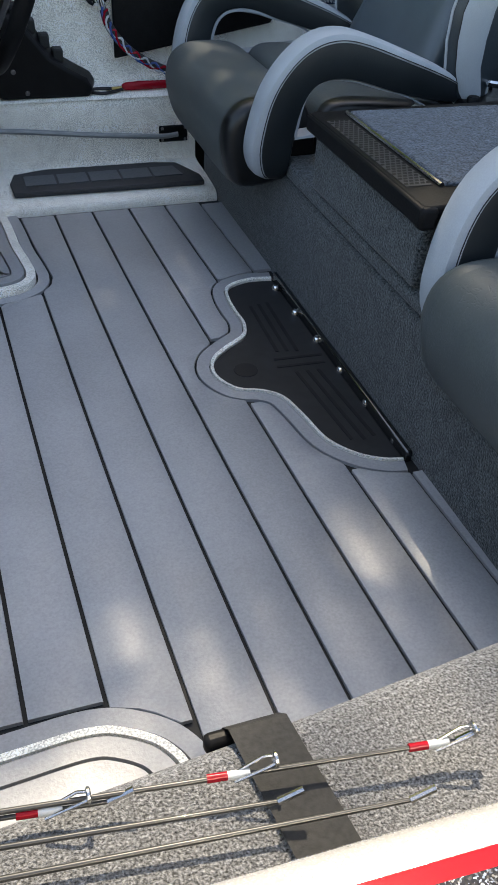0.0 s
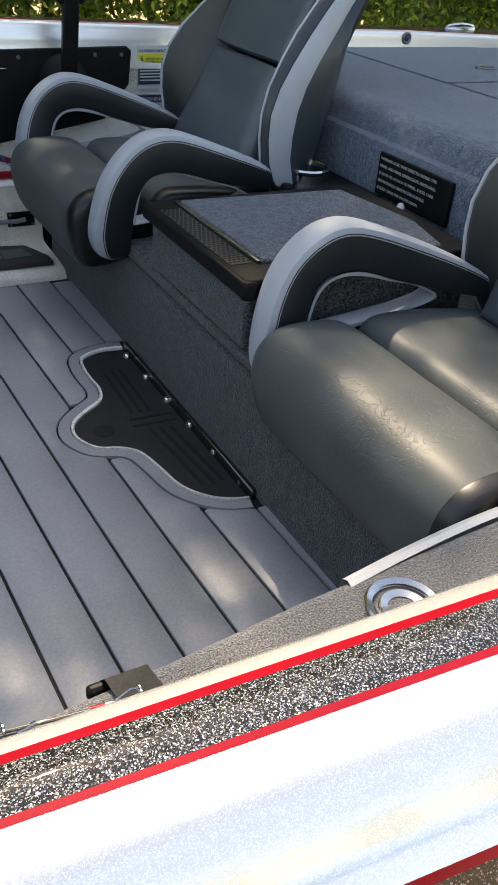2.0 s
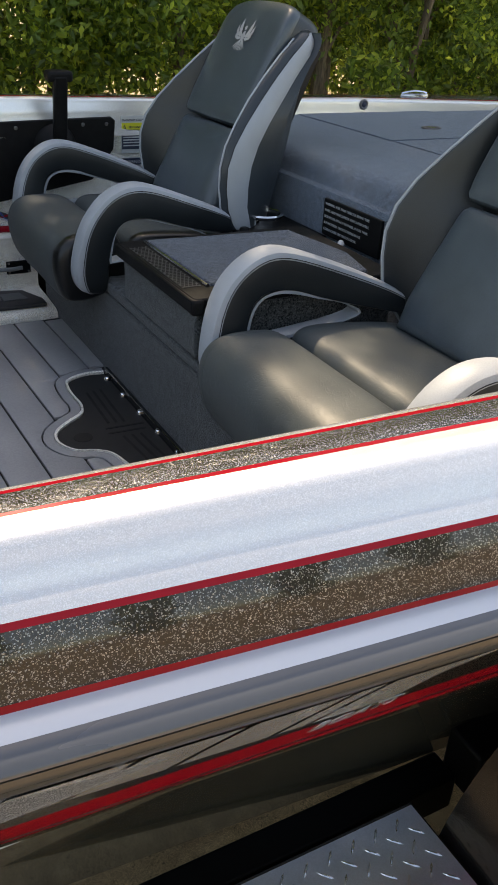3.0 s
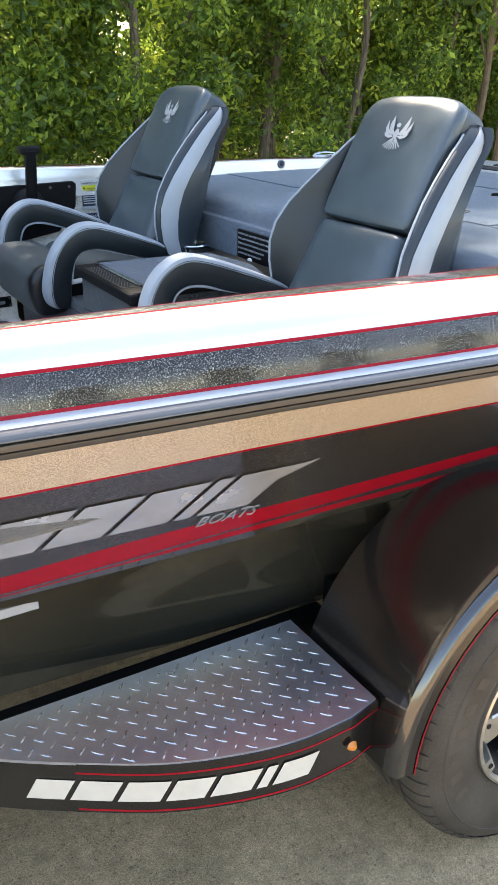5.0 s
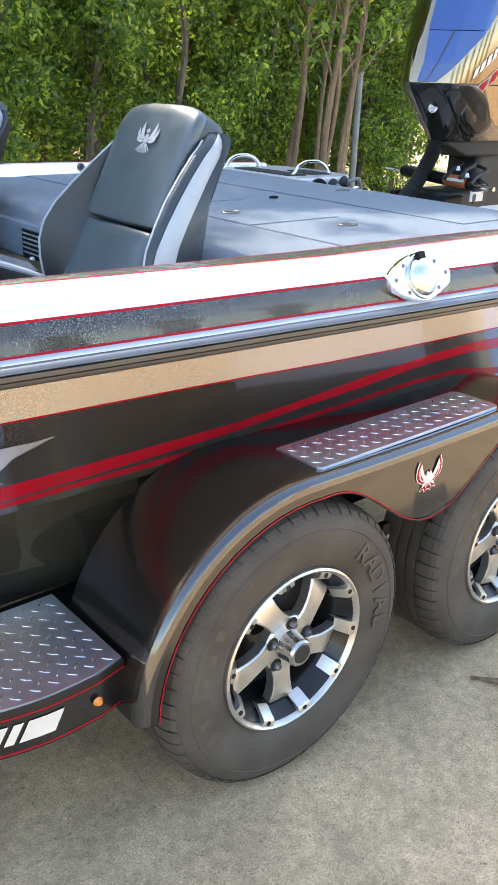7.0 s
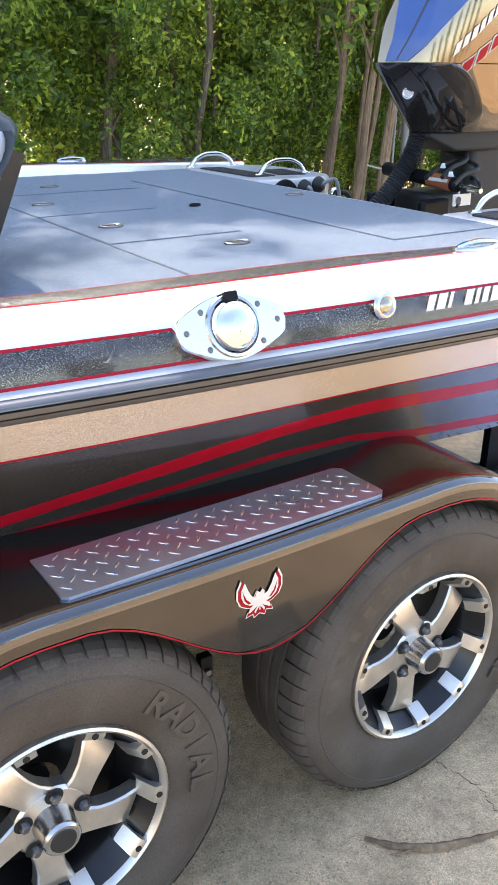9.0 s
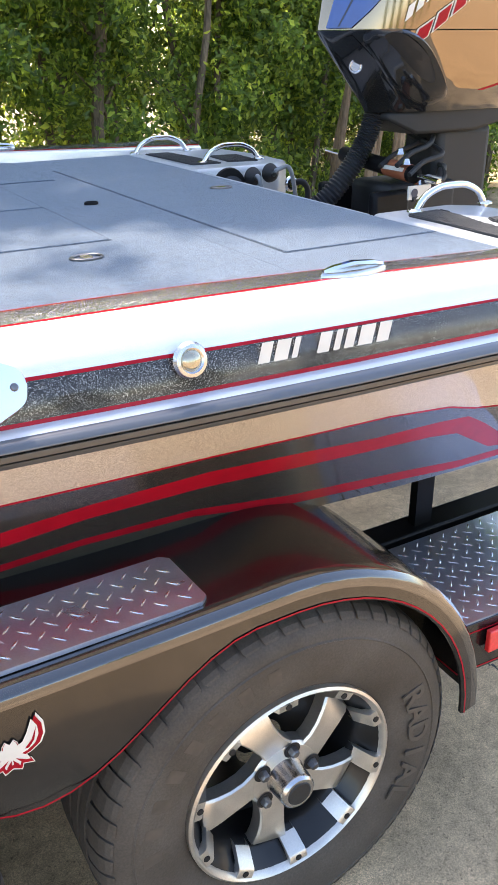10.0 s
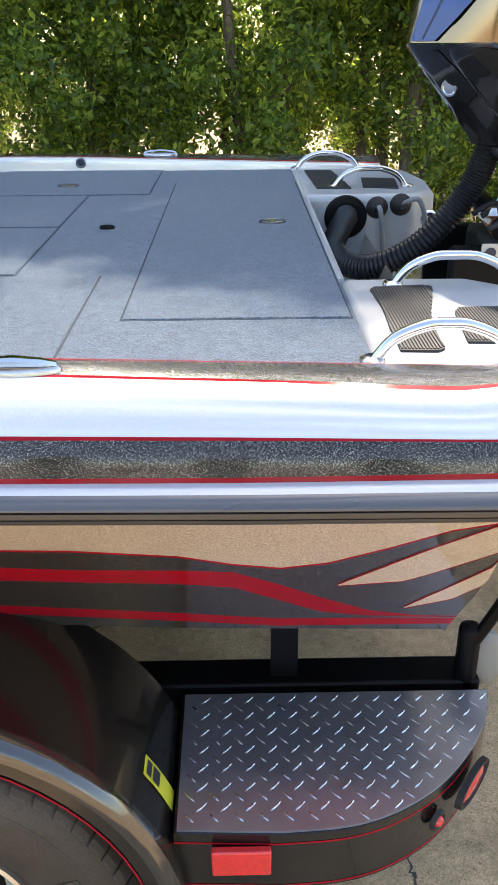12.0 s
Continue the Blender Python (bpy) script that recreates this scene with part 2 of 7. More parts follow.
M_BARK = material("bark", (0.13, 0.10, 0.07), 0.9, var=0.4, scale=14, fine=0.4, fine_scale=80, bump=0.6, stretch=(1, 1, 0.2))

def leaf_material():
    m = bpy.data.materials.new("green_leaf")
    m.use_nodes = True
    nt = m.node_tree
    bsdf = nt.nodes["Principled BSDF"]
    geo = nt.nodes.new("ShaderNodeNewGeometry")
    ramp = nt.nodes.new("ShaderNodeValToRGB")
    ramp.color_ramp.elements[0].color = (0.034, 0.068, 0.012, 1)
    ramp.color_ramp.elements[1].color = (0.30, 0.37, 0.055, 1)
    ramp.color_ramp.elements.new(0.6).color = (0.105, 0.175, 0.032, 1)
    nt.links.new(geo.outputs["Random Per Island"], ramp.inputs["Fac"])
    nt.links.new(ramp.outputs["Color"], bsdf.inputs["Base Color"])
    bsdf.inputs["Roughness"].default_value = 0.42
    tr = nt.nodes.new("ShaderNodeBsdfTranslucent")
    hs = nt.nodes.new("ShaderNodeHueSaturation")
    hs.inputs["Value"].default_value = 2.7
    hs.inputs["Hue"].default_value = 0.486
    nt.links.new(ramp.outputs["Color"], hs.inputs["Color"])
    nt.links.new(hs.outputs["Color"], tr.inputs["Color"])
    mix = nt.nodes.new("ShaderNodeMixShader")
    mix.inputs[0].default_value = 0.5
    nt.links.new(bsdf.outputs[0], mix.inputs[1])
    nt.links.new(tr.outputs[0], mix.inputs[2])
    nt.links.new(mix.outputs[0], nt.nodes["Material Output"].inputs["Surface"])
    return m


M_LEAF = leaf_material()

# ---- mesh helpers ----


def thing(name, label, category, group="", loc=(0, 0, 0)):
    e = new(name)
    e.location = loc
    return tagged(e, label, category, group)


def part(name, bm, mat, parent=None, label="", smooth=True, bevel=0.0, seg=2):
    """Links a bmesh as one mesh object under a thing or a part."""
    bmesh.ops.recalc_face_normals(bm, faces=bm.faces)
    me = bpy.data.meshes.new(name)
    bm.to_mesh(me)
    bm.free()
    me.materials.append(mat)
    if smooth:
        me.shade_smooth()
        me.set_sharp_from_angle(angle=radians(38))
    ob = new(name, me)
    if parent is not None:
        ob.parent = parent
    if label:
        ob["label"] = label
    if bevel:
        b = ob.modifiers.new("bevel", "BEVEL")
        b.width, b.segments, b.limit_method, b.angle_limit = bevel, seg, "ANGLE", radians(40)
    return ob


def loft(rows, closed=False, caps=False, bm=None):
    """Quads between rows of points; closed: each row is a ring."""
    bm = bm or bmesh.new()
    vs = [[bm.verts.new(p) for p in r] for r in rows]
    n = len(rows[0])
    for a, b in zip(vs, vs[1:]):
        for i in range(n if closed else n - 1):
            j = (i + 1) % n
            bm.faces.new((a[i], a[j], b[j], b[i]))
    if caps and closed:
        bm.faces.new(vs[0])
        bm.faces.new(vs[-1])
    return bm


def box(x0, x1, y0, y1, z0, z1, bm=None):
    ring = [(x0, y0), (x1, y0), (x1, y1), (x0, y1)]
    return loft([[(x, y, z0) for x, y in ring], [(x, y, z1) for x, y in ring]], True, True, bm)


def prism(outline, z0, z1, bm=None):
    """A flat outline (x, y) given thickness along z."""
    return loft([[(x, y, z0) for x, y in outline], [(x, y, z1) for x, y in outline]], True, True, bm)


def upright(outline, y0, y1, bm=None):
    """A flat outline (x, z) given thickness along y."""
    return loft([[(x, y0, z) for x, z in outline], [(x, y1, z) for x, z in outline]], True, True, bm)


def smooth_line(pts, n=8, closed=False):
    """Catmull-Rom through points of any dimension."""
    pts = [np.array(p, float) for p in pts]
    out = []
    m = len(pts)
    for i in range(m if closed else m - 1):
        p1, p2 = pts[i], pts[(i + 1) % m]
        p0 = pts[i - 1] if closed or i else 2 * p1 - p2
        p3 = pts[(i + 2) % m] if closed or i + 2 < m else 2 * p2 - p1
        for k in range(n):
            t = k / n
            out.append(0.5 * (2 * p1 + (p2 - p0) * t + (2 * p0 - 5 * p1 + 4 * p2 - p3) * t * t + (3 * p1 - p0 - 3 * p2 + p3) * t**3))
    if not closed:
        out.append(pts[-1])
    return [tuple(float(v) for v in p) for p in out]


def tube(path, r, seg=10, bm=None, caps=True):
    """A round tube along points; r is one radius or one a point."""
    path = [Vector(p) for p in path]
    rings = []
    up = None
    for i, p in enumerate(path):
        d = (path[min(i + 1, len(path) - 1)] - path[max(i - 1, 0)]).normalized()
        if up is None:
            up = Vector((0, 0, 1)) if abs(d.z) < 0.9 else Vector((1, 0, 0))
        up = (up - d * up.dot(d)).normalized()
        side = d.cross(up)
        rad = r[i] if isinstance(r, (list, tuple)) else r
        rings.append([tuple(p + (up * math.cos(a) + side * math.sin(a)) * rad) for a in (2 * math.pi * k / seg for k in range(seg))])
    return loft(rings, True, caps, bm)


def lathe(profile, seg=48, centre=(0, 0, 0), axis="y", bm=None, closed=False, start=0.0, span=2 * math.pi):
    """Turns a profile of (radius, along) round an axis through centre."""
    rows = []
    full = span > 6.28
    for k in range(seg if full else seg + 1):
        a = start + span * k / seg
        c, s = math.cos(a), math.sin(a)
        row = []
        for rad, al in profile:
            u = {"y": (rad * c, al, rad * s), "z": (rad * c, rad * s, al), "x": (al, rad * c, rad * s)}[axis]
            row.append((centre[0] + u[0], centre[1] + u[1], centre[2] + u[2]))
        rows.append(row)
    bm = bm or bmesh.new()
    vs = [[bm.verts.new(p) for p in r] for r in rows]
    n = len(profile)
    for k in range(seg):
        a, b = vs[k], vs[(k + 1) % len(vs)]
        for i in range(n if closed else n - 1):
            j = (i + 1) % n
            bm.faces.new((a[i], a[j], b[j], b[i]))
    bmesh.ops.remove_doubles(bm, verts=bm.verts, dist=1e-6)
    return bm


def arc(cx, cy, r, a0, a1, n=8):
    return [(cx + r * math.cos(radians(a0 + (a1 - a0) * k / n)), cy + r * math.sin(radians(a0 + (a1 - a0) * k / n))) for k in range(n + 1)]


def lerp_line(x, pts):
    return float(np.interp(x, [p[0] for p in pts], [p[1] for p in pts]))


# ---- the boat: hull and gunwale ----
YC = 1.345
boat = thing("bass_boat", "bass boat with silver, charcoal and gold metal-flake hull on a trailer", "boat")
XS = [-5.3, -5.15, -4.9, -4.6, -4.2, -3.8, -3.4, -3.0, -2.6, -2.2, -1.9, -1.6, -1.4, -1.2, -1.0, -0.8, -0.6, -0.4, -0.2, 0.0, 0.2, 0.4, 0.6, 0.8, 1.0, 1.15, 1.3, 1.38, 1.45, 1.52, 1.6, 1.68, 1.76, 1.84, 1.93]


def inward(x):
    """How far the outer side has drawn in towards the bow."""
    return 0.085 * max(0.0, (0.75 - x) / 1.65) ** 1.6 + 0.062 * max(0.0, -2.4 - x) ** 2


def sheer(x):
    return -0.021 * (x - 0.75)


def top_sheer(x):
    return 0.004 * min(1.0, max(0.0, 0.75 - x)) - 0.034 * max(0.0, x - 0.75)


E1 = [(-3.4, 1.22), (-1, 1.205), (-0.6, 1.200), (0, 1.193), (0.6, 1.182), (1, 1.174), (1.4, 1.167), (1.93, 1.155)]
E2 = [(-3.4, 1.175), (-1, 1.153), (-0.6, 1.147), (0, 1.141), (0.6, 1.130), (1, 1.123), (1.4, 1.119), (1.93, 1.121)]
E3 = [(-3.4, 1.15), (-1, 1.132), (-0.6, 1.130), (0, 1.121), (0.6, 1.109), (1, 1.098), (1.4, 1.093), (1.93, 1.089)]
E4 = [(-3.4, 1.11), (-1, 1.098), (-0.6, 1.097), (0, 1.089), (0.6, 1.077), (1, 1.068), (1.4, 1.062), (1.93, 1.060)]


def gun(x, y, z):
    """A gunwale section point moved to its station: the inner edge runs nearly straight, the outer edge draws in."""
    if z > 1.184 and y < 0.26:
        # the dark top band broadens towards the stern
        wide = lerp_line(x, [(0.9, 0.0), (1.15, 0.004), (1.375, 0.016), (1.52, 0.027), (1.66, 0.039), (1.73, 0.028), (1.93, 0.012)]) * lerp_line(y, [(0.104, 0), (0.188, 1), (0.196, 1), (0.258, 0)])
        dome = [(0.104, 1.183), (0.118, 1.201), (0.14, 1.217), (0.165, 1.2255), (0.196, 1.228), (0.258, 1.2285)]
        z += lerp_line(y - wide, dome) - lerp_line(y, dome)
        y -= wide
    if z > 1.20 and x < 0.2:
        # the inner top edge rises towards the cockpit and its dark band narrows
        fore = lerp_line(x, [(-0.6, 1.0), (0.2, 0.0)])
        z += 0.014 * fore * lerp_line(y, [(0.118, 0.0), (0.155, 1.0)])
        y += fore * lerp_line(y, [(0.14, 0.0), (0.192, 0.006), (0.263, -0.020), (0.30, -0.012)])
    k = min(1.0, max(0.0, (0.29 - y) / 0.17))
    f = 0.3 + 0.7 * k
    yy = min(YC - 0.001, y + inward(x) * (f + (1 - f) * min(1.0, max(0.0, (-2.4 - x) / 1.2))))
    if z > 1.189:
        top = z + sheer(x) * 0.2 * k + top_sheer(x) * (1 - k)
        w = max(0.0, min(1.0, (1.2275 - z) / 0.0385))
        return yy, top + (lerp_line(x, E1) - (1.189 + sheer(x) * 0.2 * k + top_sheer(x) * (1 - k))) * w ** 0.7
    zs = [(1.04, lerp_line(x, E4) - 0.013), (1.053, lerp_line(x, E4)), (1.092, lerp_line(x, E3)), (1.12, lerp_line(x, E2)), (1.189, lerp_line(x, E1))]
    return yy, lerp_line(z, zs)


def strip(name, pts, mat, parent, label="", mirror=False, x0=-9, x1=9):
    """A strip along the boat's side through section points (y, z)."""
    rows = []
    for x in XS:
        if not x0 <= x <= x1:
            continue
        row = []
        for y, z in pts:
            gy, gz = gun(x, y, z)
            row.append((x, 2 * YC - gy if mirror else gy, gz))
        rows.append(row)
    return part(name, loft(rows), mat, parent, label)


G_TOP = smooth_line([(0.258, 1.2285), (0.225, 1.2295), (0.196, 1.228)], 5)
G_WHITE = smooth_line([(0.188, 1.2275), (0.165, 1.2255), (0.14, 1.217), (0.118, 1.201), (0.107, 1.189)], 5)
G_SIDE = smooth_line([(0.104, 1.183), (0.094, 1.155), (0.088, 1.12)], 3)
G_RAIL = smooth_line([(0.086, 1.113), (0.075, 1.1115), (0.0645, 1.1075)], 3)
G_ROUND = smooth_line([(0.0645, 1.1075), (0.0585, 1.1055), (0.053, 1.102), (0.048, 1.096), (0.047, 1.092)], 4)
G_RUB = [(0.048, 1.0905), (0.056, 1.0895), (0.056, 1.087), (0.050, 1.086), (0.049, 1.081), (0.050, 1.076), (0.057, 1.075), (0.057, 1.0725), (0.053, 1.0715), (0.054, 1.066), (0.056, 1.062), (0.064, 1.061), (0.064, 1.0585)]
G_RUB2 = [(0.064, 1.0585), (0.066, 1.057), (0.072, 1.053), (0.078, 1.053), (0.125, 1.049)]
for mirror in (False, True):
    strip("inner_lip", smooth_line([(0.300, 1.10), (0.290, 1.17), (0.287, 1.210), (0.284, 1.2225), (0.268, 1.2275)], 3), M_SILVER, boat, "silver inner lip of the gunwale", mirror)
    strip("pinstripe", [(0.268, 1.2275), (0.258, 1.2285)], M_RED, boat, "red pinstripe", mirror)
    strip("top_band", G_TOP, M_DARKFLAKE, boat, "charcoal metal-flake band", mirror)
    strip("pinstripe", [(0.196, 1.228), (0.188, 1.2275)], M_RED, boat, "red pinstripe", mirror)
    strip("gunwale_band", G_WHITE, M_SILVER, boat, "bright silver metal-flake band", mirror)
    strip("pinstripe", [(0.107, 1.189), (0.104, 1.183)], M_RED, boat, "red pinstripe", mirror)
    strip("side_band", G_SIDE, M_SIDEFLAKE, boat, "charcoal metal-flake band", mirror)
    strip("pinstripe", [(0.088, 1.12), (0.086, 1.113)], M_RED, boat, "red pinstripe", mirror)
    strip("rail_top", G_RAIL, M_RAIL, boat, "silver moulding over the rub rail", mirror)
    strip("rub_rail", G_ROUND, M_RAILDARK, boat, "smooth dark grey rub rail", mirror)
    strip("rub_rail_rib", G_RUB, M_RUBRAIL, boat, "dark grey rubber rub rail", mirror)
    strip("rub_rail_base", G_RUB2, M_RUBBER, boat, "", mirror)

# hull side: stripes between lines that run along the boat
Z5 = [(-3.4, 1.03), (-1.02, 1.003), (-0.6, 1.006), (-0.1, 1.002), (0.25, 0.990), (0.6, 0.986), (0.85, 0.982), (1.05, 0.972), (1.21, 0.968), (1.29, 0.955), (1.37, 0.931), (1.435, 0.914), (1.5, 0.921), (1.58, 0.954), (1.65, 0.999), (1.72, 1.038), (1.93, 1.045)]
R1T = [(-3.4, 0.79), (-1.016, 0.80), (-0.826, 0.817), (-0.5, 0.832), (0, 0.857), (0.27, 0.893), (0.43, 0.920), (0.63, 0.940), (0.87, 0.945), (1.0, 0.928), (1.04, 0.917), (1.285, 0.911), (1.369, 0.909), (1.411, 0.89), (1.572, 0.785), (1.65, 0.76), (1.93, 0.745)]
R1B = [(-3.4, 0.745), (-1.016, 0.755), (-0.82, 0.768), (-0.6, 0.785), (-0.3, 0.802), (0, 0.826), (0.25, 0.860), (0.36, 0.870), (0.64, 0.908), (0.92, 0.902), (1.02, 0.885), (1.285, 0.87), (1.368, 0.863), (1.536, 0.765), (1.65, 0.755), (1.93, 0.742)]
R2T = [(-3.4, 0.742), (-1, 0.750), (-0.8, 0.763), (-0.55, 0.784), (-0.3, 0.794), (0, 0.802), (0.3, 0.826), (0.66, 0.855), (0.78, 0.850), (1.0, 0.808), (1.27, 0.778), (1.45, 0.755), (1.65, 0.751), (1.93, 0.740)]
R2B = [(-3.4, 0.740), (-1, 0.747), (-0.8, 0.758), (-0.55, 0.766), (-0.3, 0.777), (0, 0.783), (0.3, 0.806), (0.66, 0.838), (0.78, 0.832), (1.0, 0.780), (1.27, 0.752), (1.45, 0.731), (1.65, 0.730), (1.93, 0.728)]
ZCH = [(-3.4, 0.71), (-1.0, 0.737), (-0.6, 0.748), (0, 0.758), (0.66, 0.785), (1.0, 0.750), (1.3, 0.727), (1.93, 0.705)]


def side_in(d):
    """The hull's flare: how far in the side lies at a depth below the rub rail."""
    return lerp_line(d, [(0.0, 0.095), (0.05, 0.128), (0.09, 0.155), (0.16, 0.195), (0.22, 0.23), (0.28, 0.262), (0.34, 0.29), (0.45, 0.33)])


def rail_z(x):
    return lerp_line(x, E4) - 0.004


def hull_point(x, z, proud=0.0):
    """A point on the port hull side; the stern edge is raked."""
    xe = min(x, lerp_line(z, [(0.70, 1.735), (0.85, 1.768), (0.95, 1.768), (1.06, 1.80)]))
    return xe, min(YC - 0.001, side_in(rail_z(xe) - z) + inward(xe) - proud), z


def hull_strip(name, top, bottom, mat, label="", mirror=False, n=4, proud=0.0, x0=-9, x1=9):
    rows = []
    for x in XS:
        if not x0 <= x <= x1:
            continue
        zt = top if isinstance(top, float) else lerp_line(x, top)
        zb = lerp_line(x, bottom)
        row = []
        for k in range(n + 1):
            px, y, z = hull_point(x, zt + (zb - zt) * k / n, proud)
            row.append((px, 2 * YC - y + (0.06 if x > -3 else 0.0) if mirror else y, z))
        rows.append(row)
    return part(name, loft(rows), mat, boat, label)


def offset_line(line, d):
    return [(x, z + d) for x, z in line]


for mirror in (False, True):
    hull_strip("gold_panel", [(x, rail_z(x)) for x in XS], Z5, M_GOLD, "gold metal-flake hull panel", mirror)
    hull_strip("pinstripe", Z5, offset_line(Z5, -0.005), M_RED, "red pinstripe", mirror, 1)
    hull_strip("hull_panel", offset_line(Z5, -0.005), R1T, M_HULLDARK, "dark charcoal hull panel", mirror)
    hull_strip("red_stripe", R1T, R1B, M_RED, "broad red stripe", mirror, 2)
    hull_strip("hull_panel", R1B, R2T, M_HULLDARK, "dark charcoal hull panel", mirror, 2)
    hull_strip("red_stripe", R2T, R2B, M_RED, "narrow red stripe", mirror, 2)
    hull_strip("chine_panel", R2B, ZCH, M_HULLBOTTOM, "glossy black chine", mirror, 2)
# gold flashes over the dark panel at the stern, each edged in red
for top, bottom in (([(1.54, 0.863), (1.64, 0.945), (1.737, 1.024), (1.80, 1.05)], [(1.54, 0.860), (1.643, 0.872), (1.76, 0.951), (1.80, 0.985)]),
                    ([(1.654, 0.787), (1.71, 0.845), (1.77, 0.916), (1.80, 0.95)], [(1.654, 0.784), (1.726, 0.812), (1.782, 0.874), (1.80, 0.895)])):
    xs = [top[0][0] + (1.80 - top[0][0]) * k / 8 for k in range(9)]
    for nm, up, dn, mat, pr in (("flash_edge", 0.004, -0.004, M_RED, 0.0010), ("gold_flash", 0.0, 0.0, M_GOLD, 0.0018)):
        rows = [[hull_point(x, lerp_line(x, top) + up, pr), hull_point(x, lerp_line(x, bottom) + dn, pr)] for x in xs]
        part(nm, loft(rows), mat, boat, "gold flash with a red edge")

rows = []
for x in XS:
    px, yc, zc = hull_point(x, lerp_line(x, ZCH))
    k = min(1.0, max(0.0, (1.25 - x) / 0.5))
    half = [(yc, zc), (yc + 0.06 - 0.03 * k, zc - 0.012)] + [(yc + 0.06 + (0.08 - 0.01 * k) * f, zc - 0.012 - 0.04 * f - 0.25 * k * f ** 0.9) for f in (0.25, 0.5, 0.75, 1.0)] + [(yc + 0.5, zc - 0.17 - 0.17 * k), (YC, zc - 0.40)]
    half = [(min(y, YC - 0.001 * (8 - i)), z) for i, (y, z) in enumerate(half)]
    rows.append([(px, y, z) for y, z in half] + [(px, 2 * YC - y + (0.06 if x > -3 else 0.0), z) for y, z in half[-2::-1]])
part("hull_bottom", loft(rows), M_HULLBOTTOM, boat, "glossy dark hull bottom, reflected olive in its colour")
ring = []
for z in (1.06, 1.0, 0.9, 0.82, 0.75):
    ring.append(hull_point(9, z))
ring += [(1.715, 0.62, 0.63), (1.715, YC, 0.43)]
ring = ring + [(x, 2 * YC - y, z) for x, y, z in ring[-2::-1]]
bm = bmesh.new()
bm.faces.new([bm.verts.new((x - 0.004, y, z)) for x, y, z in ring])
part("transom", bm, M_GOLD, boat, "gold metal-flake transom")

# ---- rear deck ----
DZ = 1.176
deck_y0, deck_y1 = 0.292, 2 * YC - 0.292
HATCHES = [(1.187, 1.592, 0.562, 2.09), (0.540, 1.109, 0.286, 0.868), (0.542, 0.929, 0.878, 1.361), (0.542, 0.929, 1.369, 1.852), (0.540, 1.118, 1.862, 2.404)]


def carpet_panel(name, x0, x1, y0, y1, z0, z1, parent, label="", r=0.007):
    return part(name, box(x0, x1, y0, y1, z0, z1), M_CARPET, parent, label, bevel=r, seg=2)


DECKFRONT = [(0.117, 0.86), (0.117, 1.10), (0.126, 1.118), (0.145, 1.122), (0.150, 1.132), (0.158, 1.152), (0.178, 1.168), (0.20, 1.174)]
bm = loft([[(x, y, z) for x, z in DECKFRONT] + [(0.23, y, DZ), (1.594, y, DZ), (1.602, y, DZ - 0.008), (1.604, y, DZ - 0.03)] for y in (deck_y0, YC, deck_y1)])
part("rear_deck", bm, M_CARPET, boat, "grey carpeted rear casting deck")
for x0, x1, y0, y1 in HATCHES:
    hatch = carpet_panel("deck_hatch", x0 + 0.002, x1 - 0.002, y0 + 0.002, y1 - 0.002, DZ - 0.015, DZ + 0.0028, boat, "carpeted deck hatch", 0.0028)
    ring_o = [(x0 - 0.0015, y0 - 0.0015), (x1 + 0.0015, y0 - 0.0015), (x1 + 0.0015, y1 + 0.0015), (x0 - 0.0015, y1 + 0.0015)]
    part("hatch_seam", prism(ring_o, DZ - 0.01, DZ + 0.0006), M_SEAMCARPET, boat)


def latch(x, y, chrome=True):
    l = thing("hatch_latch", "flush oval chrome hatch latch in the deck carpet" if chrome else "small black flush fitting in the deck carpet", "latch", "hatch latches", (x, y, DZ + 0.0035))
    ov = lambda a, b, n=24: [(a * math.cos(2 * math.pi * k / n), b * math.sin(2 * math.pi * k / n)) for k in range(n)]
    a, b = (0.036, 0.026) if chrome else (0.02, 0.014)
    ring = lambda k, z: [(u * k, v * k, z) for u, v in ov(a, b)]
    part("bezel", loft([ring(1.0, -0.003), ring(0.99, 0.003), ring(0.9, 0.0045), ring(0.8, 0.003), ring(0.76, -0.001)], True), M_STEELDARK if chrome else M_BLACKPLASTIC, l, "chrome bezel" if chrome else "")
    part("recess", loft([ring(0.78, -0.001), ring(0.3, -0.002)], True, True), M_BLACKPLASTIC, l, "black recess")
    if chrome:
        part("pull", loft([[(u * 0.35, v * 0.75, z) for u, v in ov(a, b, 16)] for z in (-0.001, 0.003)], True, True), M_STEEL, l)


for x, y, c in ((0.652, 1.108, True), (0.816, 0.726, True), (1.056, 1.350, False), (1.486, 1.400, True), (0.647, 1.606, True), (0.832, 2.036, True)):
    latch(x, y, c)

# front deck closing the bow
rows = []
for x in XS:
    if x > -1.9:
        break
    y, z = gun(x, 0.292, 1.10)
    rows.append([(x, y, DZ), (x, YC, DZ + 0.004), (x, 2 * YC - y, DZ)])
y, z = gun(-1.9, 0.292, 1.10)
rows.append([(-1.88, y, DZ - 0.01), (-1.88, YC, DZ - 0.006), (-1.88, 2 * YC - y, DZ - 0.01)])
rows.append([(-1.87, y, 0.66), (-1.87, YC, 0.66), (-1.87, 2 * YC - y, 0.66)])
part("front_deck", loft(rows), M_CARPET, boat, "grey carpeted front casting deck")

# ---- cockpit ----
FZ = 0.675
part("cockpit_floor", box(-2.6, -0.42, 0.50, 2.12, FZ - 0.06, FZ - 0.006), M_GROOVE, boat, "black base under the foam decking")


def tilt_x(x, y):
    """The planking lies at a slight angle to the beam."""
    return x + 0.033 * (1.4 - y)


